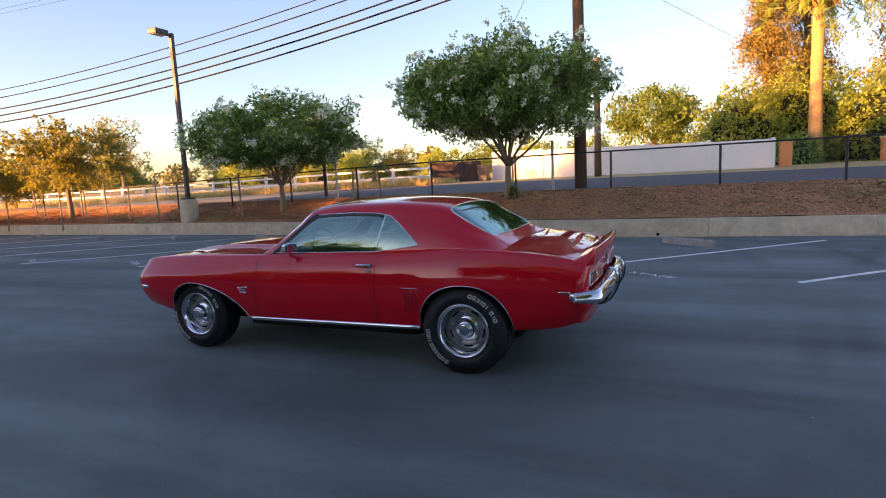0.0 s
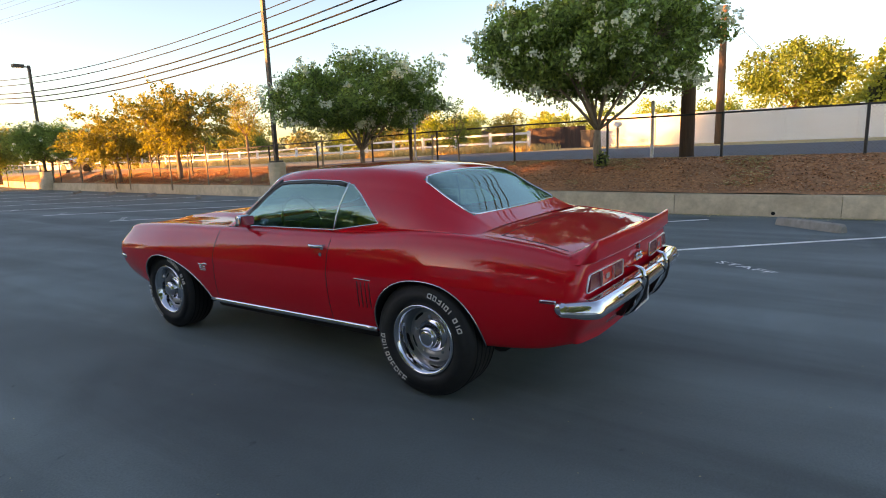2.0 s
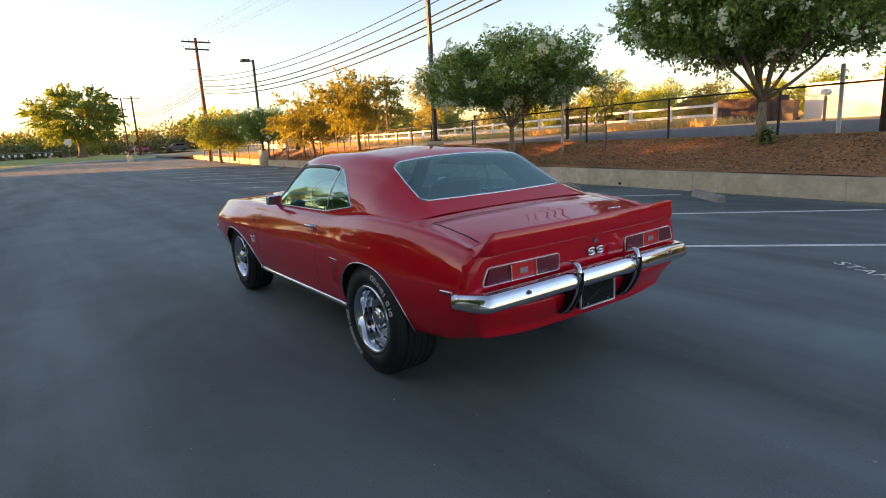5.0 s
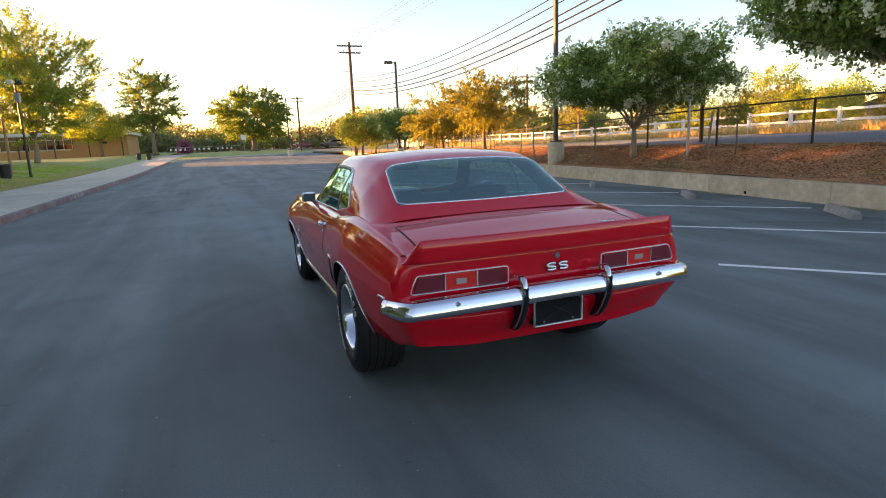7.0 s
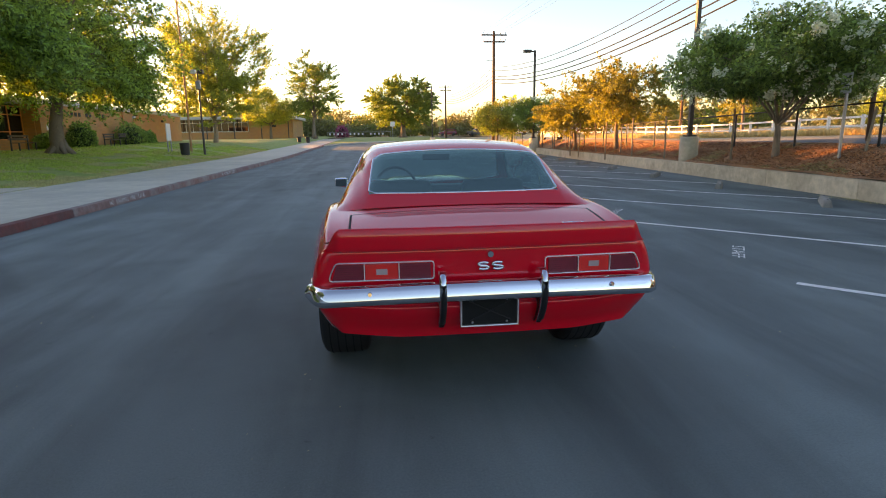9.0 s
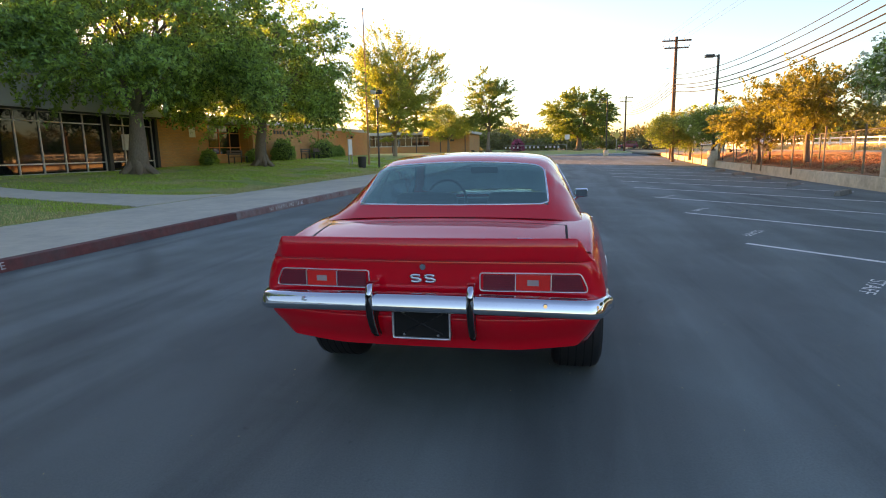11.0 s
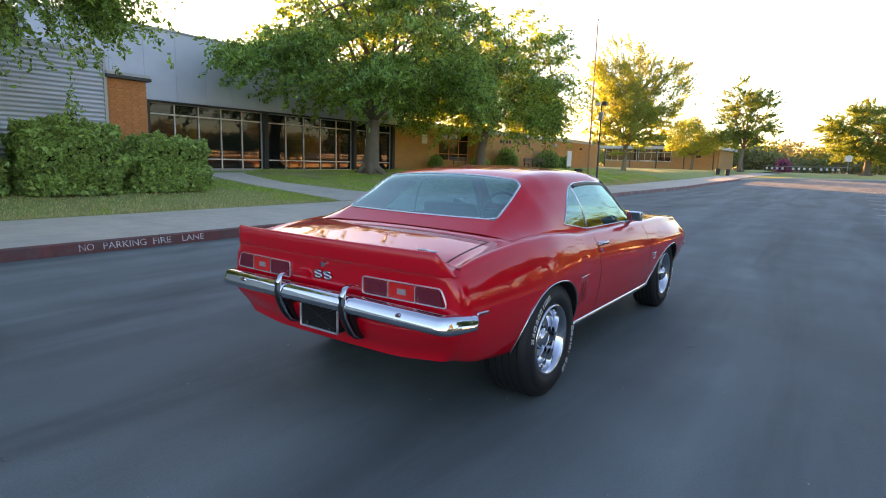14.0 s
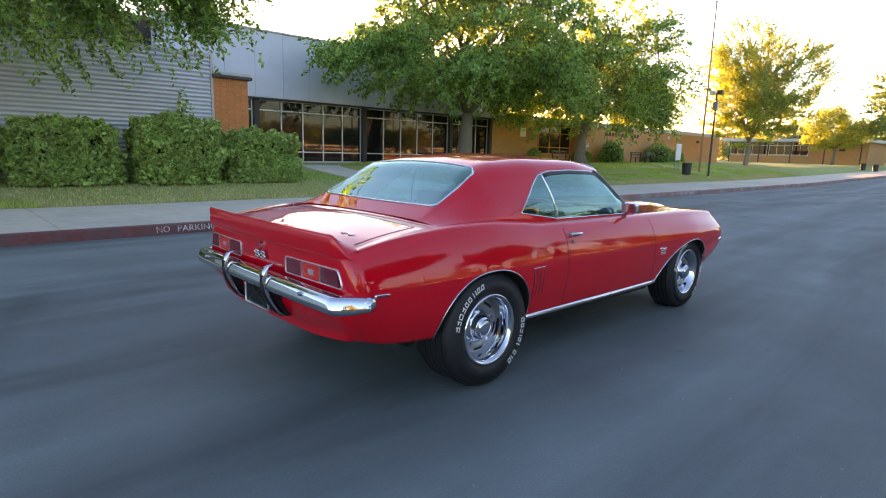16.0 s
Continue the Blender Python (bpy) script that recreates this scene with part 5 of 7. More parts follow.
rear_wheel = build_wheel(0.353, 0.150, 0.216, 0.125)
front_wheel = build_wheel(0.340, 0.122, 0.213, 0.080)
for w, y, xo, z in ((rear_wheel, -1.402, 0.775, 0.353), (front_wheel, 1.385, 0.757, 0.340)):
    twin = copy_thing(w, pose(-xo, y, z, 58, 0, 180))
    w.matrix_basis = pose(xo, y, z, -15, 0, 0)
    for q in (w, twin):
        q.parent = car

# cabin
def cushion(name, x0, y0, z0, x1, y1, z1, mat, parent, bevel=0.05, lean=0.0):
    bm = boxed(x0, y0, z0, x1, y1, z1, bevel)
    for v in bm.verts:
        v.co.y -= lean * (v.co.z - z0)
    return part(name, bm, mat, parent, "", True)


for s in (-1, 1):
    seat = thing("front_seat", "", "")
    seat.parent = car
    cushion("seat", s * 0.37 - 0.25, -0.45, 0.42, s * 0.37 + 0.25, 0.08, 0.60, "vinyl", seat)
    cushion("backrest", s * 0.37 - 0.25, -0.62, 0.58, s * 0.37 + 0.25, -0.48, 1.07, "vinyl", seat, 0.06, 0.22)
cushion("rear_seat", -0.62, -1.45, 0.45, 0.62, -1.0, 0.66, "vinyl", car)
cushion("rear_backrest", -0.62, -1.50, 0.62, 0.62, -1.36, 0.99, "vinyl", car, 0.05, 0.12)
part("parcel_shelf", boxed(-0.70, -1.66, 0.955, 0.70, -1.46, 0.985, 0.01), "vinyl", car)
cushion("dashboard", -0.72, 0.32, 0.72, 0.72, 0.60, 0.935, "vinyl", car, 0.05)
part("cabin_floor", boxed(-0.74, -1.5, 0.34, 0.74, 0.6, 0.40), "well", car)
for s in (-1, 1):
    part("door_card", boxed(*sorted((s * 0.76, s * 0.79))[:1], -1.4, 0.40, sorted((s * 0.76, s * 0.79))[1], 0.55, 0.925), "vinyl", car)
bm = bmesh.new()
ring = [(-0.37 + 0.19 * math.cos(a), 0.17 + 0.19 * math.sin(a) * 0.35, 0.93 + 0.19 * math.sin(a)) for a in np.linspace(0, math.tau, 33)]
tube(bm, ring, 0.013, 8)
steer = part("steering_wheel", bm, "black_trim", car, "", True)
for a in (0.1, math.pi - 0.1, -math.pi / 2):
    bm = bmesh.new()
    tube(bm, [(-0.37, 0.19, 0.93), (-0.37 + 0.18 * math.cos(a), 0.17 + 0.063 * math.sin(a), 0.93 + 0.18 * math.sin(a))], 0.010, 6)
    part("spoke", bm, "chrome_dull", steer)
bm = boxed(-0.125, 0.10, 1.185, 0.125, 0.125, 1.245, 0.012)
part("inside_mirror", bm, "black_trim", car)
me = grid_mesh("headliner", np.array([[(x, y, dome_z(x, y) - 0.025) for x in np.linspace(-0.54, 0.54, 15)] for y in np.linspace(-1.15, 0.08, 14)]))
mesh_part("headliner", me, "headliner", car, smooth=True)

# ---- trees and shrubs ----
def branch(bm, rng, a, b, r0, r1, bend=0.12, n=5, sides=7):
    a, b = Vector(a), Vector(b)
    L = (b - a).length
    pts, radii = [], []
    off = Vector(rng.normal(size=3).tolist()) * bend * L
    for i in range(n + 1):
        t = i / n
        pts.append(a.lerp(b, t) + off * math.sin(math.pi * t) * 0.5 + Vector((0, 0, bend * L * t * (1 - t))))
        radii.append(r0 + (r1 - r0) * t)
    tube(bm, pts, radii, sides)
    return pts


def tree(name, label, at, trunk_h, trunk_r, crown, leaves, leaf, mat, bark="bark", seed=1, stems=1, limbs=9, clumps=90, clump_r=0.5, blossom=0, spread=1.0, lobes=(), droop=0.25, hollow=0.45, flat=0.72, sprays=0, taper=0.0):
    """at: foot; sprays: arching twigs a clump, 0 for round clumps; taper: narrower towards the top; crown: (dx, dy, z of middle above the foot, rx, ry, rz)."""
    rng = np.random.RandomState(seed)
    e = thing(name, label, "tree", at)
    cx, cy, cz, rx, ry, rz = crown
    c0 = np.array((cx, cy, cz))
    # clump places: in and near the shell of the crown, with a broken outline
    d = rng.normal(size=(clumps, 3))
    d /= np.linalg.norm(d, axis=1)[:, None]
    rad = hollow + (1 - hollow) * rng.uniform(0, 1, clumps) ** 0.6
    wob = np.array([1 + 0.28 * noise.noise(Vector(v) * 1.9 + Vector((seed, 0, 0))) for v in d])
    C = c0 + d * (rad * wob)[:, None] * (rx, ry, rz)
    C[:, 2] = np.maximum(C[:, 2], cz - rz * (0.75 + 0.2 * rng.uniform(-1, 1, clumps)))
    for lx, ly, lz, lr, k in lobes:
        C = np.concatenate([C, np.array((lx, ly, lz)) + rng.normal(size=(k, 3)) * lr * 0.5])
    rel = np.clip((C[:, 2] - cz) / rz, -1, 1)
    C[:, :2] = (cx, cy) + (C[:, :2] - (cx, cy)) * (1 - taper * rel)[:, None]
    m = len(C)
    bm = bmesh.new()
    forks = []
    for s in range(stems):
        ang = math.tau * s / stems + rng.uniform(0, 1)
        off = (0.0 if stems == 1 else 0.12)
        top = (cx * 0.4 + math.cos(ang) * off * 3.5 + rng.normal() * 0.05, cy * 0.4 + math.sin(ang) * off * 3.5 + rng.normal() * 0.05, trunk_h)
        pts = branch(bm, rng, (math.cos(ang) * off * 0.5, math.sin(ang) * off * 0.5, -0.15), top, trunk_r * (1.25 if stems == 1 else 0.8), trunk_r * 0.75 / math.sqrt(stems), 0.05, 6, 10)
        forks.append(pts[-1])
    if trunk_r > 0.2:
        for i in range(7):
            a = math.tau * i / 7 + rng.uniform(-0.2, 0.2)
            tube(bm, [(0.3 * trunk_r * math.cos(a), 0.3 * trunk_r * math.sin(a), 0.9), (0.9 * trunk_r * math.cos(a), 0.9 * trunk_r * math.sin(a), 0.3), (2.3 * trunk_r * math.cos(a), 2.3 * trunk_r * math.sin(a), -0.08)], [trunk_r * 0.5, trunk_r * 0.5, trunk_r * 0.25], 8)
    trunk = part("trunk", bm, bark, e, "", True)
    bm = bmesh.new()
    for i in range(limbs):
        f = forks[i % stems]
        ang = math.tau * i / limbs + rng.uniform(-0.3, 0.3)
        k = rng.uniform(0.45, 0.75)
        tip = (cx + rx * k * math.cos(ang), cy + ry * k * math.sin(ang), cz + rz * rng.uniform(-0.25, 0.55))
        pts = branch(bm, rng, f, tip, trunk_r * 0.42, trunk_r * 0.1, 0.16)
        near = np.argsort(np.linalg.norm(C - np.array(tip), axis=1))[:7]
        for j in near:
            branch(bm, rng, pts[rng.randint(2, 6)], C[j], trunk_r * 0.16, trunk_r * 0.05, 0.15, 3, 5)
    part("branching", bm, bark, e, "", True)
    w = np.full(m, 1.0)
    pick = rng.choice(m, leaves, p=w / w.sum())
    g = rng.normal(size=(leaves, 3))
    g *= (rng.uniform(0, 1, (leaves, 1)) ** 0.45) / np.linalg.norm(g, axis=1)[:, None]
    g *= 1.45 * clump_r * rng.uniform(0.65, 1.25, m)[pick][:, None] * (spread, spread, flat)
    g[:, 2] -= droop * (g[:, 0] ** 2 + g[:, 1] ** 2) / clump_r
    L = C[pick] + g
    if sprays:
        # leaves hang along twigs that reach out and arch down
        k = m * sprays
        way = np.repeat((C - c0) / (rx, ry, rz), sprays, 0) * (1.0, 1.0, 0.7) + rng.normal(size=(k, 3)) * (0.55, 0.55, 0.30) + (0, 0, 0.12)
        way *= (clump_r * rng.uniform(1.0, 3.0, k) / np.linalg.norm(way, axis=1))[:, None]
        foot = np.repeat(C, sprays, 0) - way * 0.35 + rng.normal(size=(k, 3)) * clump_r * (0.5, 0.5, 0.28)
        j = rng.randint(0, k, leaves)
        u = rng.uniform(0, 1, (leaves, 1)) ** 0.8
        L = foot[j] + way[j] * u + rng.normal(size=(leaves, 3)) * (clump_r * 0.15 * (1.15 - 0.8 * u))
        L[:, 2] -= (droop * clump_r * 2.2 * u * u)[:, 0]
    out = (L - c0) / np.array((rx, ry, rz))
    out /= np.linalg.norm(out, axis=1)[:, None] + 1e-6
    mesh_part("crown", quads("crown", leaf_quads(rng, L, leaf, 0.25, out * 0.5, 0.42)), mat, e)
    if blossom:
        k = blossom
        shell = np.linalg.norm((C - c0) / np.array((rx, ry, rz)), axis=1) ** 3
        j = rng.choice(m, k, p=shell / shell.sum())
        o = (C[j] - c0) / np.array((rx, ry, rz))
        o /= np.linalg.norm(o, axis=1)[:, None]
        P = C[j] + o * clump_r * rng.uniform(0.8, 1.25, (k, 1)) + rng.normal(size=(k, 3)) * clump_r * 0.35
        Q = np.repeat(P, 18, 0) + rng.normal(size=(k * 18, 3)) * 0.048
        mesh_part("blossom", quads("blossom", leaf_quads(rng, Q, 0.068, slim=0.9)), "blossom", e, "white blossom clusters")
    return e


bz = lambda x, y: float(bank_z(np.float64(x), np.float64(y)))
lz = lambda x, y: float(lawn_z(np.float64(x), np.float64(y)))
tree("myrtle_tree", "crape myrtle with glossy green leaves and white blossom clusters", (10.0, 1.3, bz(10, 1.3)), 0.85, 0.10, (0, 0.2, 2.85, 2.65, 2.65, 1.2), 56000, 0.125, "leaf_myrtle", "pale_bark", 11, 1, 13, 230, 0.36, 430, hollow=0.4)
tree("myrtle_tree", "crape myrtle with dense green crown and white flowers behind the wall", (10.25, 9.2, bz(10.25, 9.2)), 0.8, 0.09, (0, -0.05, 2.5, 2.55, 2.65, 1.0), 50000, 0.125, "leaf_myrtle", "pale_bark", 12, 1, 12, 200, 0.35, 360, hollow=0.4)
tree("street_tree", "small tree with orange-brown sunlit leaves on the bank", (10.6, 20.3, bz(10.6, 20.3)), 1.2, 0.10, (0, 0, 2.45, 2.1, 2.4, 1.35), 19000, 0.13, "leaf_orange", "bark", 13, 1, 10, 80, 0.42, hollow=0.2, sprays=7, droop=0.1)
tree("street_tree", "small tree with golden leaves beside wooden stakes", (10.4, 25.3, bz(10.4, 25.3)), 1.1, 0.09, (0, 0, 2.15, 2.0, 2.3, 1.25), 17000, 0.13, "leaf_orange", "bark", 14, 1, 9, 75, 0.42, hollow=0.2, sprays=7, droop=0.1)
tree("myrtle_tree", "rounded green myrtle with white flowers further along the bank", (10.8, 34.0, bz(10.8, 34)), 1.1, 0.10, (0, 0, 2.3, 2.4, 2.6, 1.1), 26000, 0.12, "leaf_myrtle", "pale_bark", 15, 3, 9, 120, 0.4, 90, hollow=0.35)
tree("street_tree", "yellow-green tree at the far end of the bank", (11.0, 42.5, bz(11, 42.5)), 1.2, 0.11, (0, 0, 2.4, 2.4, 2.8, 1.4), 10000, 0.16, "leaf_orange", "bark", 16, 1, 8, 70, 0.45)
tree("street_tree", "dense green tree beside the street lamp", (9.15, 39.4, bz(9.15, 39.4)), 1.1, 0.11, (0, 0, 2.1, 2.0, 2.3, 1.2), 16000, 0.14, "leaf_mid", "bark", 17, 1, 8, 70, 0.5)
tree("young_tree", "thin young staked tree with sparse green leaves", (10.15, 5.45, bz(10.15, 5.45)), 1.0, 0.022, (0, 0, 1.3, 0.42, 0.42, 0.75), 1100, 0.075, "leaf_mid", "bark", 18, 1, 6, 20, 0.14)
# the school side
tree("shade_tree", "large spreading green shade tree on the lawn by the windows", (-17.2, 16.6, lz(-17.2, 16.6)), 2.6, 0.36, (0.2, 0.5, 6.35, 5.8, 5.7, 3.6), 88000, 0.20, "leaf_dark", "bark", 21, 1, 14, 165, 0.82, droop=0.2, hollow=0.3, sprays=7, taper=0.5, lobes=((0.6, -4.9, 5.0, 0.8, 10), (1.2, -4.2, 4.7, 0.8, 10), (2.6, -2.4, 4.5, 0.8, 10), (-1.0, -5.2, 4.8, 0.8, 8), (3.2, 1.6, 4.5, 0.9, 12)))
tree("shade_tree", "broad leafy tree backlit by evening sun near the brick wall", (-16.6, 26.2, lz(-16.6, 26.2)), 2.5, 0.32, (0.5, 0.3, 6.0, 5.0, 5.4, 3.6), 84000, 0.21, "leaf_dark", "bark", 22, 1, 12, 150, 0.82, droop=0.22, lobes=((0, -5.6, 4.7, 1.3, 20), (0.5, -5.0, 6.2, 1.3, 14), (0.8, 4.8, 4.6, 1.3, 18), (1.6, 2.2, 4.3, 1.1, 12), (0.6, 5.2, 5.8, 1.2, 12), (-1.5, -3.3, 4.2, 1.1, 18), (-1.8, -1.2, 4.2, 1.0, 14), (-1.5, 1.6, 4.2, 1.1, 14), (1.0, 4.9, 3.9, 1.0, 16), (2.2, 3.6, 3.8, 0.9, 12), (-0.8, 5.8, 4.2, 1.0, 14), (1.2, -2.2, 3.5, 0.8, 10), (2.4, 0.6, 3.5, 0.8, 10), (0.8, 3.0, 3.5, 0.8, 8)), hollow=0.2, sprays=7, taper=0.25)
tree("shade_tree", "overhanging green tree beside the corrugated wing", (-11.6, -5.4, lz(-11.6, -5.4)), 2.6, 0.30, (0.8, 0.3, 5.9, 4.8, 5.6, 1.8), 125000, 0.13, "leaf_dark", "bark", 23, 1, 14, 250, 0.6, droop=0.36, sprays=7, lobes=((0.6, 6.0, 4.75, 0.9, 22), (0.6, 7.0, 4.8, 0.7, 12), (0.6, 4.4, 4.45, 0.9, 24), (0.8, 2.6, 4.3, 1.0, 26), (0.8, 0.8, 4.3, 1.0, 22)))
tree("park_tree", "tall tree with yellow sunlit leaves behind the lamp", (-15.5, 51, lz(-15.5, 51)), 2.0, 0.2, (0.4, 0, 6.2, 4.4, 4.4, 5.2), 90000, 0.19, "leaf_yellow", "pale_bark", 24, 1, 16, 260, 0.62, hollow=0.12, sprays=6, droop=-0.3, taper=-0.1)
tree("park_tree", "upright green tree at the end of the lawn", (-9.6, 83, 1.1), 3.0, 0.25, (0.3, 0, 7.2, 3.6, 3.6, 4.6), 30000, 0.25, "leaf_fresh", "bark", 25, 1, 9, 80, 0.7, hollow=0.3, sprays=6, droop=0.0)
tree("park_tree", "small yellow tree in evening light", (-16.5, 86, 1.2), 2.0, 0.2, (0, 0, 4.6, 4.2, 4.2, 2.8), 20000, 0.26, "leaf_yellow", "bark", 26, 1, 8, 70, 0.8, hollow=0.3)
tree("park_tree", "broad green tree on the corner of the lot", (5.0, 108, 0.75), 2.6, 0.5, (0, 0, 6.6, 6.9, 6.0, 5.0), 80000, 0.28, "leaf_fresh", "bark", 27, 1, 10, 150, 0.95, hollow=0.4, sprays=6, droop=0.15)
# behind the white wall across the street
tree("garden_tree", "bright yellow-green tree behind the white wall", (44, -1.0, 1.4), 2.0, 0.3, (0, 0, 4.3, 3.6, 3.6, 2.2), 14000, 0.28, "leaf_mid", "bark", 31, 1, 8, 80, 0.7)
for k, (x, y, h, r) in enumerate(((38, -8.2, 15, 3.4), (42, -11.0, 17, 3.8), (39, -16.0, 15, 3.6), (41, -21, 16, 3.8))):
    rng = np.random.RandomState(40 + k)
    e = thing("conifer", "tall shaggy conifer in warm evening light", "tree", (x, y, 1.3), group="conifers behind the wall")
    bm = bmesh.new()
    tube(bm, [(0, 0, -0.2), (0.1, 0, h * 0.5), (0, 0.1, h)], [0.4, 0.22, 0.03], 9)
    part("trunk", bm, "bark", e, "", True)
    C = []
    for i in range(200):
        t = rng.uniform(0.05, 1)
        a, q = rng.uniform(0, math.tau), r * (1 - t) ** 0.8 * rng.uniform(0.55, 1.05) + 0.15
        for u in np.linspace(0.25, 1, 5):
            C.append((q * u * math.cos(a), q * u * math.sin(a), h * t - 0.35 * q * u * u))
    C = np.array(C)
    L = C[rng.randint(0, len(C), 30000)] + rng.normal(size=(30000, 3)) * (0.34, 0.34, 0.24)
    mesh_part("crown", quads("crown", leaf_quads(rng, L, 0.26, 0.6, slim=0.3)), "leaf_conifer", e)
# palm
palm = thing("palm_tree", "tall palm with thick orange-lit trunk and dry skirt", "tree", (31, -9.6, 1.3))
bm = bmesh.new()
tube(bm, [(0, 0, -0.2), (0.02, 0, 2), (0, 0.03, 5), (0, 0, 8), (0, 0, 9.2)], [0.40, 0.33, 0.29, 0.30, 0.33], 16)
part("trunk", bm, "palm_trunk", palm, "", True)
rng = np.random.RandomState(50)
a = rng.uniform(0, math.tau, 900)
t = rng.uniform(0, 1, 900)
P = np.stack([np.cos(a) * (0.5 + 0.35 * t), np.sin(a) * (0.5 + 0.35 * t), 9.9 - 1.5 * t], -1)
q = leaf_quads(rng, P, 0.9, 3.5, slim=0.12)
mesh_part("skirt", quads("skirt", q), "palm_thatch", palm, "dry hanging palm thatch")
F = []
for i in range(34):
    a, up = rng.uniform(0, math.tau), rng.uniform(-0.3, 1.1)
    for u in np.linspace(0.05, 1, 46):
        F.append((math.cos(a) * 3.4 * u, math.sin(a) * 3.4 * u, 10.1 + up * 2.6 * u - 3.0 * u * u))
F = np.array(F)
mesh_part("frond_crown", quads("fronds", leaf_quads(rng, np.repeat(F, 5, 0) + rng.normal(size=(len(F) * 5, 3)) * 0.1, 0.6, 0.4, slim=0.1)), "leaf_yellow", palm)


def shrub(name, label, category, at, size, n, leaf, mat, seed, square=2.0, ragged=0.10, group=""):
    """A clipped or loose bush: leaves over a near-black rounded block that holds the inner shade, twigs inside; at its
    foot, size: x, y, z.
    """
    rng = np.random.RandomState(seed)
    e = thing(name, label, category, at, group=group)
    d = rng.normal(size=(n, 3))
    d[:, 2] = np.abs(d[:, 2]) * 1.0 - 0.25
    k = (np.abs(d) ** square).sum(1) ** (1 / square)
    d /= k[:, None]
    bump_ = np.array([noise.noise(Vector(v) * 3.1 + Vector((seed, 1, 2))) + 0.6 * noise.noise(Vector(v) * 7.0 + Vector((seed, 5, 2))) + 0.5 * noise.noise(Vector(v) * 15.0 + Vector((seed, 7, 2))) for v in d])
    r = (1 + ragged * bump_ - np.abs(rng.normal(0, 0.05, n)))[:, None]
    P = d * r * (size[0] / 2, size[1] / 2, size[2] * 0.8) + (0, 0, size[2] * 0.2)
    P[:, 2] = np.maximum(P[:, 2], 0.05)
    mesh_part("foliage", quads("foliage", leaf_quads(rng, P, leaf, 0, d * 0.3)), mat, e)
    # near-black core: shade between the leaves put into its colour
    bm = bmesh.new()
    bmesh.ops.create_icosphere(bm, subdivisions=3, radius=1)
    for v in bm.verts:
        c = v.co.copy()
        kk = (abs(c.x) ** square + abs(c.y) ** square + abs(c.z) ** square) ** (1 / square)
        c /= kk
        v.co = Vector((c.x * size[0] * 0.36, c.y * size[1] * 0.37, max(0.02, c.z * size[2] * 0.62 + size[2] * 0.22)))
    part("shade_core", bm, "hedge_core", e, "", True)
    bm = bmesh.new()
    for i in range(5):
        a = rng.uniform(0, math.tau)
        tube(bm, [(0.1 * math.cos(a), 0.1 * math.sin(a), -0.05), (0.3 * size[0] * math.cos(a), 0.3 * size[1] * math.sin(a), size[2] * 0.5)], [0.03, 0.012], 6)
    part("stem_base", bm, "bark", e)
    return e


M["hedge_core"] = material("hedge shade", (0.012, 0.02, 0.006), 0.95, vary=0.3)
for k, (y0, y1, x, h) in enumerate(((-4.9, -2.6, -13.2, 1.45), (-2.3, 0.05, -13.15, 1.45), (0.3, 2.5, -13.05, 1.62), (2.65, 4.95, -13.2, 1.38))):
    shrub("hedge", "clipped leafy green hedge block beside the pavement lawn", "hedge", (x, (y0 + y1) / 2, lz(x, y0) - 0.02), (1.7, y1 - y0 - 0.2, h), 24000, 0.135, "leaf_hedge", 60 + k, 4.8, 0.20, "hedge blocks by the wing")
shrub("sapling", "leafy shoots growing above the hedge", "shrub", (-13.8, 1.9, lz(-13.8, 1.9)), (0.55, 0.6, 2.15), 900, 0.11, "leaf_hedge", 66, 2.0, 0.5)
for k, (x, y, w, h) in enumerate(((-19.9, 35.5, 2.0, 1.6), (-19.8, 43.0, 2.6, 1.6), (-20.0, 26.0, 1.1, 0.9), (-19.8, 46.5, 1.4, 1.0), (-20.0, 31.6, 1.6, 0.9))):
    shrub("bush", "rounded dark green bush against the brick wall", "bush", (x, y, lz(x, y)), (w * 0.8, w, h), 3500, 0.13, "leaf_dark", 70 + k, 2.2, 0.25)
for k, (x, y, w, h) in enumerate(((33, -6.2, 5, 4.2), (34, -9.5, 6, 5.0), (32.5, -13.5, 6, 4.6), (33, -18, 6, 5), (34, -23, 7, 5.2))):
    shrub("garden_bush", "tall yellow-green bush glowing in evening sun", "bush", (x, y, 1.35), (3.5, w, h), 9000, 0.22, "leaf_yellow", 80 + k, 2.2, 0.35)
shrub("garden_bush", "low dark bush near the brick gate post", "bush", (30.5, -8.6, 1.3), (1.6, 2.4, 1.6), 2500, 0.16, "leaf_dark", 88, 2.2, 0.3)
shrub("flower_bush", "bright pink flowering bush far down the road", "bush", (-8.0, 128, 1.0), (3, 5, 2.6), 1500, 0.3, "leaf_pink", 89, 2.0, 0.3)
shrub("weed", "small green weed at the foot of the tree", "weed", (9.92, 1.22, bz(9.92, 1.22)), (0.3, 0.32, 0.4), 220, 0.07, "leaf_mid", 90, 2.0, 0.4)

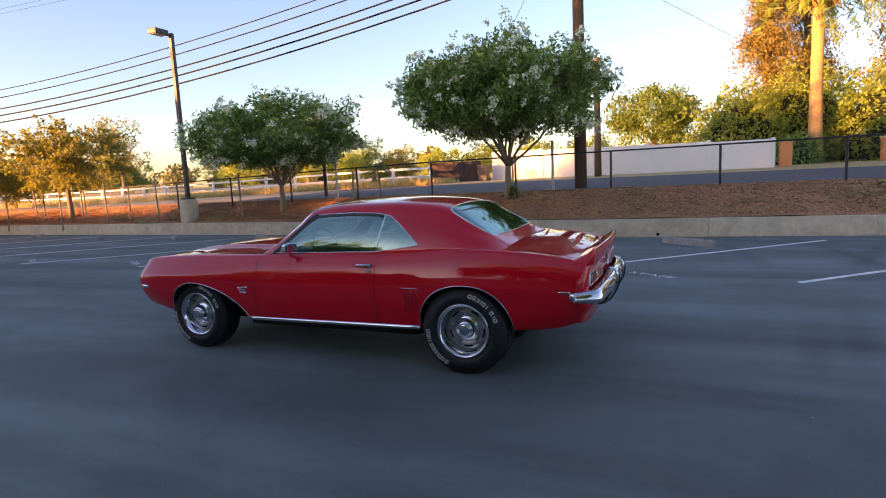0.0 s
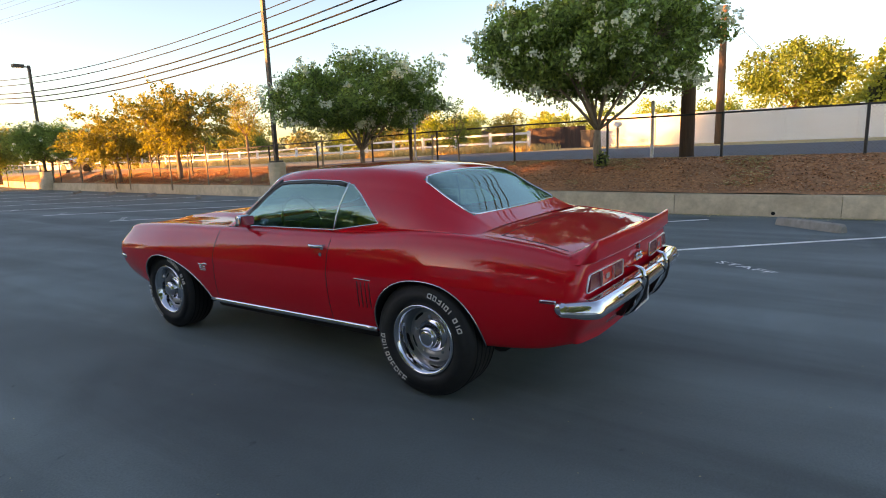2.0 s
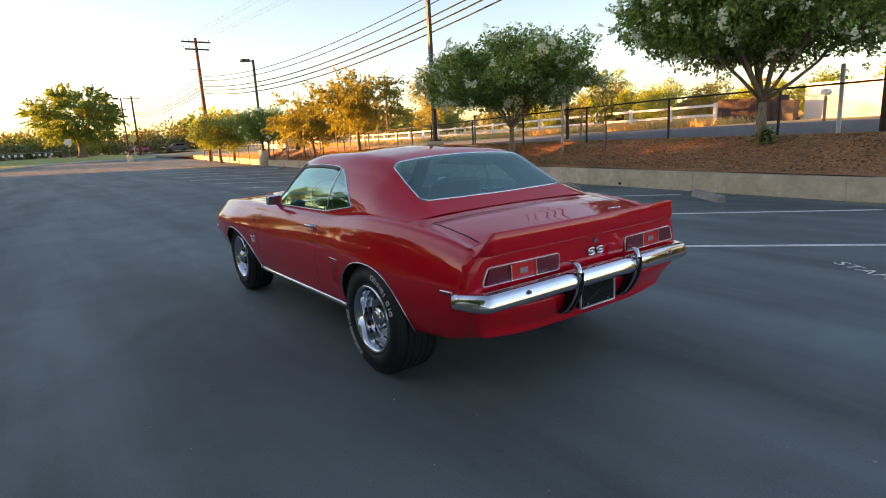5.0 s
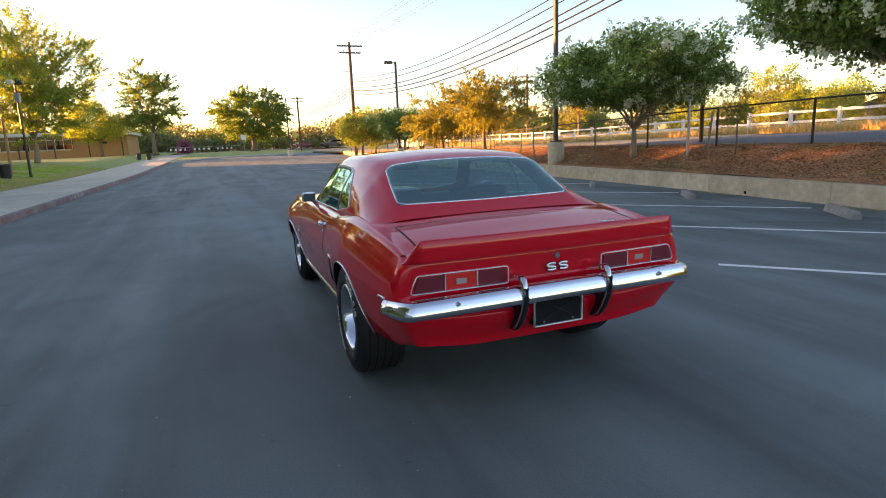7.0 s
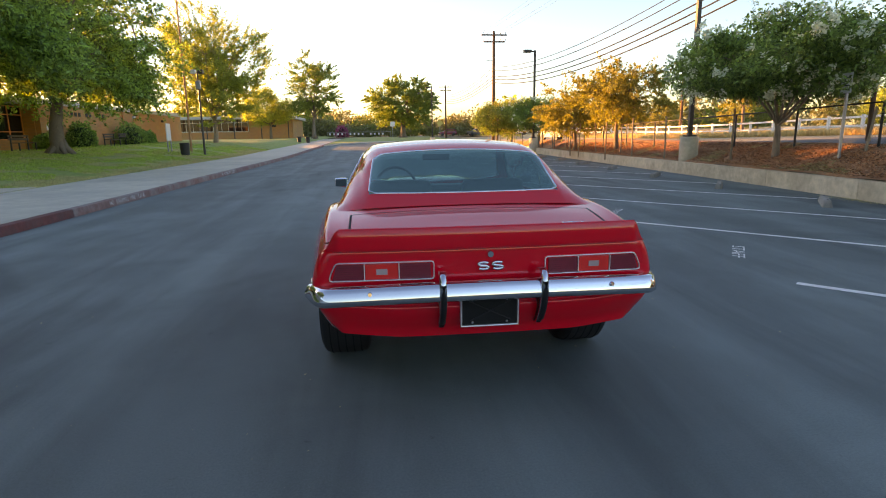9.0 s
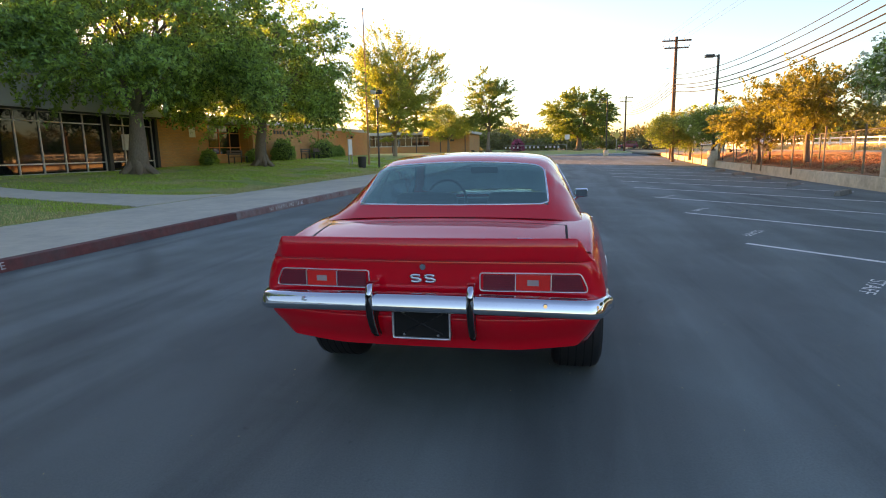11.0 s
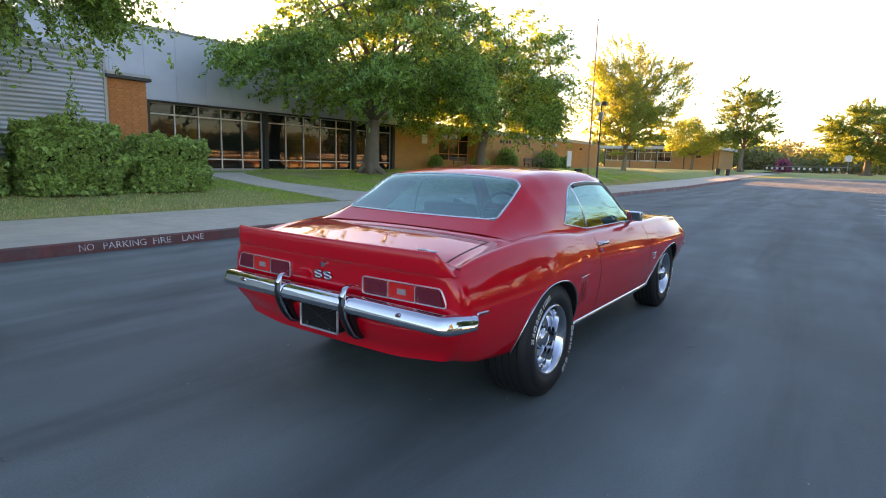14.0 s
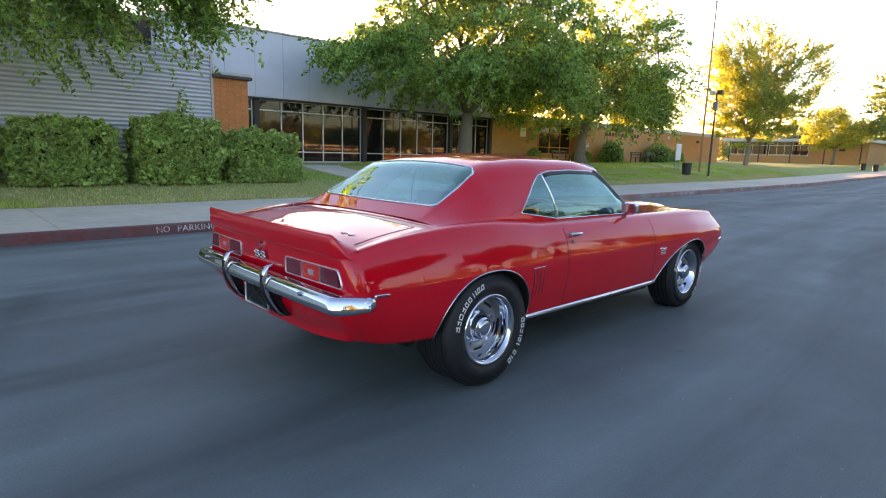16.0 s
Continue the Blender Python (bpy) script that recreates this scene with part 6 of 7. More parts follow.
# trees round the pasture
for k, (x, y, top, r, m_) in enumerate(((60, 44.2, 9.0, 3.4, "leaf_yellow"), (60, 36, 6.4, 3.0, "leaf_yellow"), (62, 31, 5.6, 2.8, "leaf_orange"), (62, 40, 6.0, 2.4, "leaf_mid"), (58, 24, 5.4, 2.9, "leaf_yellow"), (60, 18.5, 5.3, 2.8, "leaf_mid"),
                                      (66, 51, 6.6, 3.2, "leaf_orange"), (62, 58, 6.4, 3.2, "leaf_yellow"), (66, 66, 6.6, 3.4, "leaf_orange"), (56, 74, 6.0, 3.2, "leaf_mid"), (60, 84, 7.0, 3.6, "leaf_orange"), (52, 96, 7, 3.8, "leaf_orange"), (44, 104, 7, 3.6, "leaf_mid"),
                                      (58, 12, 5.6, 3.0, "leaf_yellow"), (58, 6, 5.2, 2.8, "leaf_mid"))):
    tree("pasture_tree", "leafy yellow-green tree at the far side of the pasture", (x, y, 1.1), 1.2, 0.14, (0, 0, (top - 1.1) * 0.56, r, r, (top - 1.1) * 0.46), 3600, 0.34, m_, "bark", 120 + k, 1, 6, 45, 0.7, hollow=0.3)
tree("feathery_tree", "slim tall tree with thin pale golden leaves beside the pasture", (45, 61.5, 1.0), 3.2, 0.2, (0, 0, 6.2, 3.6, 3.6, 4.2), 4200, 0.32, "leaf_orange", "bark", 140, 1, 9, 60, 0.8, hollow=0.2)

# far belt of trees round the horizon
rng = np.random.RandomState(99)
far_leaves = {"leaf_mid": [], "leaf_orange": [], "leaf_far": []}
for i in range(190):
    a = rng.uniform(-1.9, 1.75)
    R = rng.uniform(120, 300)
    x, y = R * math.sin(a), 20 + R * math.cos(a)
    if x < -30 and y < 60:
        continue
    h, w = rng.uniform(4, 9.0), rng.uniform(4, 9)
    n = 420
    d = rng.normal(size=(n, 3))
    d /= np.linalg.norm(d, axis=1)[:, None]
    P = d * rng.uniform(0.6, 1.1, (n, 1)) * (w, w, h * 0.5) + (x, y, 1.2 + h * 0.55)
    far_leaves[("leaf_mid", "leaf_orange", "leaf_far", "leaf_far", "leaf_far")[rng.randint(0, 5)]].append(leaf_quads(rng, P, 1.5))
for i in range(54):
    a = rng.uniform(-0.34, 0.42)
    R = rng.uniform(125, 185)
    x, y = R * math.sin(a), 10 + R * math.cos(a)
    h, w = rng.uniform(3.0, 7.0), rng.uniform(3, 6)
    d = rng.normal(size=(900, 3))
    d /= np.linalg.norm(d, axis=1)[:, None]
    wob = np.array([1 + 0.35 * noise.noise(Vector(v) * 2.2 + Vector((i, 0, 0))) for v in d])[:, None]
    P = d * wob * rng.uniform(0.6, 1.1, (900, 1)) * (w, w, h * 0.5) + (x, y, 0.9 + h * 0.5)
    far_leaves[("leaf_mid", "leaf_far", "leaf_far", "leaf_orange", "leaf_mid")[rng.randint(0, 5)]].append(leaf_quads(rng, P, 0.62))
for i in range(46):
    a, R = rng.uniform(-0.95, -0.06), rng.uniform(118, 175)
    x, y = R * math.sin(a), 10 + R * math.cos(a)
    h, w = rng.uniform(5.0, 8.5), rng.uniform(4, 8)
    d = rng.normal(size=(800, 3))
    d /= np.linalg.norm(d, axis=1)[:, None]
    P = d * rng.uniform(0.5, 1.1, (800, 1)) * (w, w, h * 0.5) + (x, y, 0.9 + h * 0.5)
    far_leaves[("leaf_mid", "leaf_far")[i % 2]].append(leaf_quads(rng, P, 0.8))
for m_, lst in far_leaves.items():
    tagged(mesh_part("far_woods", quads("far_woods", np.concatenate(lst)), m_), "distant belt of trees in hazy evening light", "trees", kind="stuff")

# ---- fence, lamps, poles and the street side ----
fence = thing("chain_link_fence", "black chain-link fence with posts and top rail on the bank", "fence", kind="structure")
fy = [-3.87 + 2.62 * k for k in range(-9, 22)]
bm = bmesh.new()
tube(bm, [(0, 0, -0.3), (0, 0, 1.02)], 0.03, 10)
post_me = bpy.data.meshes.new("post")
bm.to_mesh(post_me)
bm.free()
post_me.materials.append(M["black_metal"])
for y in fy:
    p = new("post", post_me)
    p.parent = fence
    p.location = (FENCE_X, y, bz(FENCE_X, y))
bm = bmesh.new()
tube(bm, [(FENCE_X, y, bz(FENCE_X, y) + 1.0) for y in fy], 0.022, 8)
part("top_rail", bm, "black_metal", fence)
Q = []
pitch = 0.075
for i in range(int((34 + 14) / pitch)):
    y0 = -14 + i * pitch
    z0 = bz(FENCE_X, y0) + 0.02
    for k in range(13):
        s = 1 if k % 2 == 0 else -1
        ya, yb = y0 + (0 if s > 0 else pitch), y0 + (pitch if s > 0 else 0)
        za, zb = z0 + k * pitch, z0 + (k + 1) * pitch
        for off in (0,):
            w = 0.0022
            Q.append(((FENCE_X - 0.03, ya - w, za), (FENCE_X - 0.03, ya + w, za), (FENCE_X - 0.03, yb + w, zb), (FENCE_X - 0.03, yb - w, zb)))
            Q.append(((FENCE_X - 0.028, yb - w, za), (FENCE_X - 0.028, yb + w, za), (FENCE_X - 0.028, ya + w, zb), (FENCE_X - 0.028, ya - w, zb)))
mesh = mesh_part("wire_mesh", quads("wire_mesh", np.array(Q)), "chainlink", fence)
tagged(mesh, kind="stuff")


def lot_lamp(x, y, h, z0):
    e = thing("parking_lamp", "dark bronze parking lot lamp on a round concrete base", "street lamp", (x, y, z0), group="parking lot lamps")
    bm = lathe([(-0.3, 0.30), (0.70, 0.30), (0.74, 0.285), (0.74, 0.0005)], 28)
    for v in bm.verts:
        v.co = Vector((v.co.y, v.co.z, v.co.x))
    bmesh.ops.recalc_face_normals(bm, faces=bm.faces)
    part("base", bm, "concrete", e, "", True)
    part("base_plate", boxed(-0.16, -0.16, 0.74, 0.16, 0.16, 0.80, 0.01), "bronze", e)
    part("pole", boxed(-0.065, -0.065, 0.78, 0.065, 0.065, h, 0.012), "bronze", e)
    part("arm", boxed(-0.30, -0.03, h - 0.12, -0.05, 0.03, h - 0.05, 0.01), "bronze", e)
    head = part("head", boxed(-0.78, -0.19, h - 0.15, -0.26, 0.19, h + 0.02, 0.02), "bronze", e)
    part("lens", boxed(-0.74, -0.15, h - 0.156, -0.34, 0.15, h - 0.14), "lamp_glass", head)
    return e


lot_lamp(10.0, 13.1, 6.4, bz(10, 13.1) - 0.02)
lot_lamp(10.45, 33.8, 6.95 - bz(10.45, 33.8), bz(10.45, 33.8) - 0.05)
lot_lamp(6.6, 66, 6.8, float(lot_z(66)) - 0.05)
lot_lamp(-11.2, 150, 6.8, 0.9)


def utility_pole(x, y, z0, h, arm=True, label="weathered brown wooden utility pole with crossarms"):
    e = thing("utility_pole", label, "utility pole", (x, y, z0))
    bm = bmesh.new()
    tube(bm, [(0, 0, -0.3), (0.01, 0, h * 0.5), (0, 0, h)], [0.18, 0.155, 0.12], 14)
    part("pole", bm, "pole_wood", e, "", True)
    if arm:
        for k, dz in enumerate((0.35, 0.95)):
            arm_ = part("crossarm", boxed(-1.2 + 0.2 * k, -0.055 - 0.15, h - dz - 0.06, 1.2 - 0.2 * k, 0.055 - 0.15, h - dz + 0.06, 0.01), "pole_wood", e)
            for xx in (-1.05, -0.6, 0.6, 1.05):
                bm = bmesh.new()
                tube(bm, [(xx, -0.15, h - dz + 0.05), (xx, -0.15, h - dz + 0.22)], [0.02, 0.045], 8)
                part("insulator", bm, "galv", arm_)
        part("bracket", boxed(-0.75, -0.02, h - 2.62, -0.1, 0.02, h - 2.58), "galv", e)
    return e


utility_pole(10.8, 49.0, bz(10.8, 49.0) - 0.1, 10.4)
utility_pole(12.1, -0.25, 1.0, 10.6, False, "thick brown wooden utility pole beside the street")
utility_pole(24.0, 0.8, 1.2, 5.75, False, "orange-lit wooden pole in front of the white wall")
utility_pole(12.8, 102, 0.7, 9.6)
stub = thing("fence_pole", "slim weathered steel pole standing behind the fence", "pole", (13.3, 9.55, 0.98))
bm = bmesh.new()
tube(bm, [(0, 0, -0.2), (0, 0, 2.55)], 0.065, 12)
part("pole", bm, "pole_wood", stub)
part("pole_cap", boxed(-0.075, -0.075, 2.55, 0.075, 0.075, 2.58), "galv", stub)
utility_pole(36, 60, 0.8, 8.5)


def wire(pts, r, label="black overhead cable between poles"):
    c = bmesh.new()
    tube(c, pts, r, 6)
    return tagged(part("cable", c, "cable"), label, "cable", group="overhead cables")


for dz, r in ((0.06, 0.027), (0.36, 0.028), (0.65, 0.026), (1.13, 0.020), (1.46, 0.018)):
    pts = []
    for y in np.linspace(-42, 49.0, 44):
        ym = 29.2 if y > -0.25 else -27.0
        pts.append((float(np.interp(y, [-42, -0.25, 49.0], [14.0, 12.0, 10.75])), y, 4.90 + dz + 0.0030 * (y - ym) ** 2 + (0.0 if y > -0.25 else 0.0030 * (29.45 ** 2 - 26.75 ** 2))))
    wire(pts, r)
    wire([(10.75 + 2 * t, 49.0 + 53.2 * t, 4.90 + dz + 0.0030 * 392 - 3.0 * t * (1 - t) + 1.0 * t) for t in np.linspace(0, 1, 20)], r)
for off in (-1.0, -0.55, 0.55, 1.0):
    wire([(10.8 + off + 1.8 * t, 49.0 - 91 * t, 10.7 + 0.4 * t - 4.2 * t * (1 - t)) for t in np.linspace(0, 1, 24)], 0.006, "thin power line high above the street")
wire([(12.1, -0.3, 8.4), (17, -2.2, 7.4), (31, -8, 6.8)], 0.008, "thin service line to the houses")
wire([(24, 0.8, 6.7), (33, -0.5, 5.4), (46, -3, 5.6)], 0.008, "thin service line to the houses")
wire([(12.1, -0.2, 9.2), (17, 4, 5.5), (20.5, 6.8, 1.2)], 0.008, "slanting guy wire of the pole")
box_ = part("cable_splice", boxed(12.2, -2.2, 7.55, 12.42, -1.3, 7.78, 0.05), "bronze")
tagged(box_, "dark splice case hanging on the overhead cable", "cable box")

# posts and stakes on the bank
def stake(x, y, h, lean, label="pale wooden tree stake in the mulch"):
    e = thing("tree_stake", label, "stake", (x, y, bz(x, y)), group="stakes on the bank")
    bm = bmesh.new()
    tube(bm, [(0, 0, -0.2), (lean, lean * 0.4, h)], [0.032, 0.028], 8)
    part("stake", bm, "stake", e)
    return e


for x, y, h, l in ((10.0, 24.9, 1.45, -0.05), (9.95, 23.5, 1.5, 0.08), (9.9, 19.9, 1.5, 0.03), (9.95, 17.3, 1.55, 0.0), (9.9, 14.5, 1.5, -0.03), (9.95, 10.7, 1.5, 0.02), (10.3, 22.0, 1.4, -0.1), (10.5, 27.2, 1.4, 0.1), (10.5, 29.5, 1.4, -0.12), (10.45, 6.6, 1.0, 0.28), (10.3, 19.2, 1.2, 0.05)):
    stake(x, y, h, l)
sign = thing("parking_sign", "small white sign on a grey steel post in the mulch", "sign", (10.15, 6.95, bz(10.15, 6.95)))
part("post", boxed(-0.025, -0.025, -0.2, 0.025, 0.025, 1.85), "galv", sign)
face = part("sign_plate", boxed(-0.035, -0.15, 1.45, -0.027, 0.15, 1.90, 0.004), "sign_face", sign)
for k in range(4):
    part("text_bar", boxed(-0.039, -0.10, 1.52 + 0.085 * k, -0.0355, 0.10, 1.55 + 0.085 * k), "sign_bar", face)
marker = thing("marker_post", "slim white marker post at the road edge", "post", (11.4, 0.43, 1.0))
part("post", boxed(-0.035, -0.035, -0.2, 0.035, 0.035, 1.45, 0.008), "white_rail", marker)

# white rail fence along the field
rail = thing("rail_fence", "white two-rail fence along the pasture", "fence", kind="structure")
ry = [9.9 + 2.4 * k for k in range(0, 36)]
rx = lambda y: 24.0 + 0.05 * (y - 10)
for y in ry:
    z = float(street_z(rx(y), y))
    part("post", boxed(rx(y) - 0.07, y - 0.07, z - 0.2, rx(y) + 0.07, y + 0.07, z + 1.02, 0.01), "white_rail", rail)
for a, b in zip(ry, ry[1:]):
    za, zb = float(street_z(rx(a), a)), float(street_z(rx(b), b))
    for h in (0.45, 0.90):
        bm = box(bmesh.new(), -0.025, 0.07 / 2.4, h - 0.055, 0.025, 1 - 0.07 / 2.4, h + 0.055)
        for v in bm.verts:
            t = v.co.y
            v.co = Vector((v.co.x + rx(a + (b - a) * t), a + (b - a) * t, v.co.z + za + (zb - za) * t))
        part("rail", bm, "white_rail", rail)
# dark board fence, bin and white wall
boards = thing("board_fence", "dark brown stained wooden board fence", "fence", (26.5, 0, 0))
for k in range(24):
    y = 7.75 + 0.142 * k
    part("board", boxed(-0.015 + 0.008 * (k % 2), y, 1.15, 0.015 + 0.008 * (k % 2), y + 0.135, 2.42 + 0.012 * ((k * 7) % 3)), "dark_fence", boards)
for z in (1.45, 2.1):
    part("board_rail", boxed(0.03, 7.75, z, 0.08, 11.15, z + 0.09), "dark_fence", boards)
bin_ = thing("wheelie_bin", "brown plastic wheeled rubbish bin beside the white wall", "bin", (25.7, 7.35, 1.18))
bm = box(bmesh.new(), -0.28, -0.28, 0.06, 0.28, 0.28, 0.92, 0.03)
for v in bm.verts:
    k = 0.82 + 0.2 * v.co.z
    v.co.x, v.co.y = v.co.x * k, v.co.y * k
part("body", bm, "plastic_bin", bin_)
part("lid", boxed(-0.31, -0.31, 0.92, 0.33, 0.31, 0.985, 0.02), "plastic_bin", bin_)
for s in (-1, 1):
    bm = bmesh.new()
    tube(bm, [(0.26, s * 0.22, 0.11), (0.26, s * 0.30, 0.11)], 0.11, 16)
    part("wheel", bm, "rubber", bin_)
part("handle", boxed(0.32, -0.22, 0.90, 0.37, 0.22, 0.94, 0.01), "plastic_bin", bin_)
wwall = thing("wall_white", "long white painted garden wall across the street", "wall", kind="structure")
for k in range(5):
    a, b = 7.1 - 2.82 * k, 7.1 - 2.82 * (k + 1)
    part("wall_panel", boxed(26.5, b + 0.01, 0.9, 26.7, a - 0.01, 2.85 - 0.05 * k, 0.01), "white_wall", wwall)
    part("wall_pier", boxed(26.44, b - 0.16, 0.9, 26.76, b + 0.009, 2.9 - 0.05 * k, 0.01), "white_wall", wwall)
gp = thing("gate_post", "red brick gate post with a pale cap", "post", (26.6, -7.6, 1.2))
part("pier", boxed(-0.25, -0.25, -0.2, 0.25, 0.25, 1.25), "brick", gp)
part("cap", boxed(-0.3, -0.3, 1.25, 0.3, 0.3, 1.34, 0.015), "concrete", gp)
copy_thing(gp, pose(29.5, -12.4, 1.2))
gate = thing("iron_gate", "black iron fence panels between brick posts", "fence", (28, 0, 0))
for k in range(44):
    y = -12.9 - 0.16 * k
    bm = bmesh.new()
    tube(bm, [(1.5, y, 1.2), (1.5, y, 2.2)], 0.012, 5)
    part("bar", bm, "black_metal", gate)
for z in (1.35, 2.1):
    part("gate_rail", boxed(1.48, -20, z, 1.52, -12.7, z + 0.04), "black_metal", gate)
mail = thing("mailbox", "white mailbox on a post by the street", "mailbox", (22.0, 4.6, 1.18))
part("post", boxed(-0.04, -0.04, -0.1, 0.04, 0.04, 0.95), "stake", mail)
bm = bmesh.new()
tube(bm, [(-0.24, 0, 1.08), (0.24, 0, 1.08)], 0.12, 12)
part("box", bm, "white_rail", mail)

# low houses beyond the pasture, half hidden by trees
def far_house(x, y, rz, wide):
    h = thing("house", "low house with grey shingle roof beyond the pasture", "house", (x, y, 1.2), rz, group="houses beyond the pasture")
    part("wall", boxed(-3.5, -wide, -0.3, 3.5, wide, 2.1), "stucco", h)
    bm = bmesh.new()
    v = [bm.verts.new(p) for p in ((-4.2, -wide - 0.5, 2.0), (4.2, -wide - 0.5, 2.0), (4.2, wide + 0.5, 2.0), (-4.2, wide + 0.5, 2.0), (0, -wide - 0.5, 3.6), (0, wide + 0.5, 3.6))]
    for f in ((0, 1, 4), (2, 3, 5), (3, 0, 4, 5), (1, 2, 5, 4), (3, 2, 1, 0)):
        bm.faces.new([v[i] for i in f])
    part("roof", bm, "roof_shingle", h)
    for yy in (-wide * 0.5, wide * 0.5):
        w_ = part("window", boxed(-3.56, yy - 0.6, 0.8, -3.5, yy + 0.6, 1.7), "shop_glass", h)
        part("frame", boxed(-3.58, yy - 0.68, 0.72, -3.562, yy + 0.68, 0.8), "white_rail", w_)
    return h


far_house(72, 50, 60, 4.5)
far_house(72, 37, -70, 4.5)


def suv(x, y, z, rz, paint, label):
    e = thing("parked_suv", label, "car", (x, y, z), rz)
    P = []
    for yy, w, z0, zb in ((-2.2, .82, .45, .8), (-2.1, .88, .35, .95), (-1.3, .9, .3, 1.0), (0.6, .9, .3, 1.0), (1.2, .9, .3, 1.0), (2.1, .86, .35, .88), (2.25, .75, .45, .7)):
        P.append([(-w, yy, z0), (-w, yy, (z0 + zb) / 2), (-w * .97, yy, zb), (0, yy, zb + .04), (w * .97, yy, zb), (w, yy, (z0 + zb) / 2), (w, yy, z0)])
    mesh_part("body", grid_mesh("body", np.array(P)), paint, e, smooth=False)
    P = []
    for yy, w, zt in ((-2.0, .82, 1.0), (-1.7, .74, 1.62), (0.2, .74, 1.66), (1.15, .82, 1.0)):
        P.append([(-.86, yy, .98), (-w, yy, zt), (w, yy, zt), (.86, yy, .98)])
    mesh_part("cabin", grid_mesh("cabin", np.array(P)), paint, e)
    for s in (-1, 1):
        part("side_window", boxed(*sorted((s * 0.80, s * 0.835))[:1], -1.6, 1.1, sorted((s * 0.80, s * 0.835))[1], 0.4, 1.5, 0.01), "shop_glass", e)
    part("rear_window", boxed(-0.62, -1.90, 1.1, 0.62, -1.82, 1.5, 0.01), "shop_glass", e)
    for sx in (-1, 1):
        part("tail_light", boxed(sx * 0.75 - 0.08, -2.2, 0.75, sx * 0.75 + 0.08, -2.12, 1.0), "lens_dark", e)
        for yy in (-1.35, 1.35):
            bm = bmesh.new()
            tube(bm, [(sx * 0.70, yy, 0.34), (sx * 0.92, yy, 0.34)], 0.34, 20)
            part("wheel", bm, "rubber", e)
    return e


suv(15.6, 44, float(street_z(15.6, 44)), 8, "car_white", "white sport utility car on the far street")
suv(27.3, 105, float(street_z(27.3, 105)), 80, "car_white", "white car waiting at the far crossing")
suv(22, 120, 1.0, 95, "plastic_bin", "dark car at the far crossing")
suv(17.4, 135, 1.0, 88, "lens_dark", "small red car at the far crossing")
# far signs
for x, y, kind in ((9.6, 84, "sign_yellow"), (2.5, 92, "sign_face")):
    s_ = thing("road_sign", "road sign on a steel post at the lot exit", "sign", (x, y, float(lot_z(y))))
    part("post", boxed(-0.03, -0.03, -0.1, 0.03, 0.03, 2.6), "galv", s_)
    bm = boxed(-0.4, -0.05, -0.4, 0.4, -0.035, 0.4)
    bm.transform(Matrix.Translation((0, 0, 2.6)) @ Matrix.Rotation(radians(45 if kind == "sign_yellow" else 0), 4, "Y"))
    part("sign_plate", bm, kind, s_)
# far banner fence with pale letters too small to read
banner = thing("letter_fence", "distant fence with rows of pale letter boards", "fence", (0, 124, 0.9))
for k in range(14):
    x = -10.6 + 0.9 * k
    if k % 5 == 4:
        continue
    part("letter_bar", boxed(x, -0.05, 0.6, x + 0.36, 0, 1.02), "white_rail", banner)
part("fence_rail", boxed(-11, 0.02, 1.2, 3, 0.06, 1.28), "galv", banner)
for k in range(8):
    part("fence_post", boxed(-11 + 2 * k, 0.02, -0.2, -10.94 + 2 * k, 0.08, 1.3), "galv", banner)

# ---- the school ----
BX = -21.0           # main front
school = thing("school_building", "single-storey school with orange brick, grey metal panels and tall windows", "building")


def brick_mat_scale():
    """Brick courses as fine relief and tone, for walls too far off to tell single bricks."""
    m = bpy.data.materials.new("orange brickwork")
    m.use_nodes = True
    nt = m.node_tree
    p = nt.nodes["Principled BSDF"]
    p.inputs["Roughness"].default_value = 0.88
    tc = node(nt, "ShaderNodeTexCoord")
    sep = node(nt, "ShaderNodeSeparateXYZ")
    com = node(nt, "ShaderNodeCombineXYZ")
    add = node(nt, "ShaderNodeMath")
    add.operation = "ADD"
    nt.links.new(tc.outputs["Object"], sep.inputs[0])
    nt.links.new(sep.outputs[0], add.inputs[0])
    nt.links.new(sep.outputs[1], add.inputs[1])
    nt.links.new(add.outputs[0], com.inputs[0])
    nt.links.new(sep.outputs[2], com.inputs[1])
    b = node(nt, "ShaderNodeTexBrick", Scale=1.0)
    b.inputs["Color1"].default_value, b.inputs["Color2"].default_value = (0.6, 0.275, 0.1, 1), (0.52, 0.23, 0.085, 1)
    b.inputs["Mortar"].default_value = (0.44, 0.25, 0.13, 1)
    b.inputs["Brick Width"].default_value, b.inputs["Row Height"].default_value, b.inputs["Mortar Size"].default_value = 0.30, 0.085, 0.008
    nt.links.new(com.outputs[0], b.inputs["Vector"])
    n = node(nt, "ShaderNodeTexNoise", Scale=0.7, Detail=5.0)
    nt.links.new(tc.outputs["Object"], n.inputs["Vector"])
    mx = node(nt, "ShaderNodeMix", Factor=0.2)
    mx.data_type, mx.blend_type = "RGBA", "OVERLAY"
    nt.links.new(b.outputs["Color"], mx.inputs["A"])
    nt.links.new(n.outputs["Color"], mx.inputs["B"])
    nt.links.new(mx.outputs["Result"], p.inputs["Base Color"])
    bp = node(nt, "ShaderNodeBump", Strength=0.4, Distance=0.006)
    bp.invert = True
    nt.links.new(b.outputs["Fac"], bp.inputs["Height"])
    nt.links.new(bp.outputs[0], p.inputs["Normal"])
    return m


M["brickwork"] = brick_mat_scale()
gz = 0.66
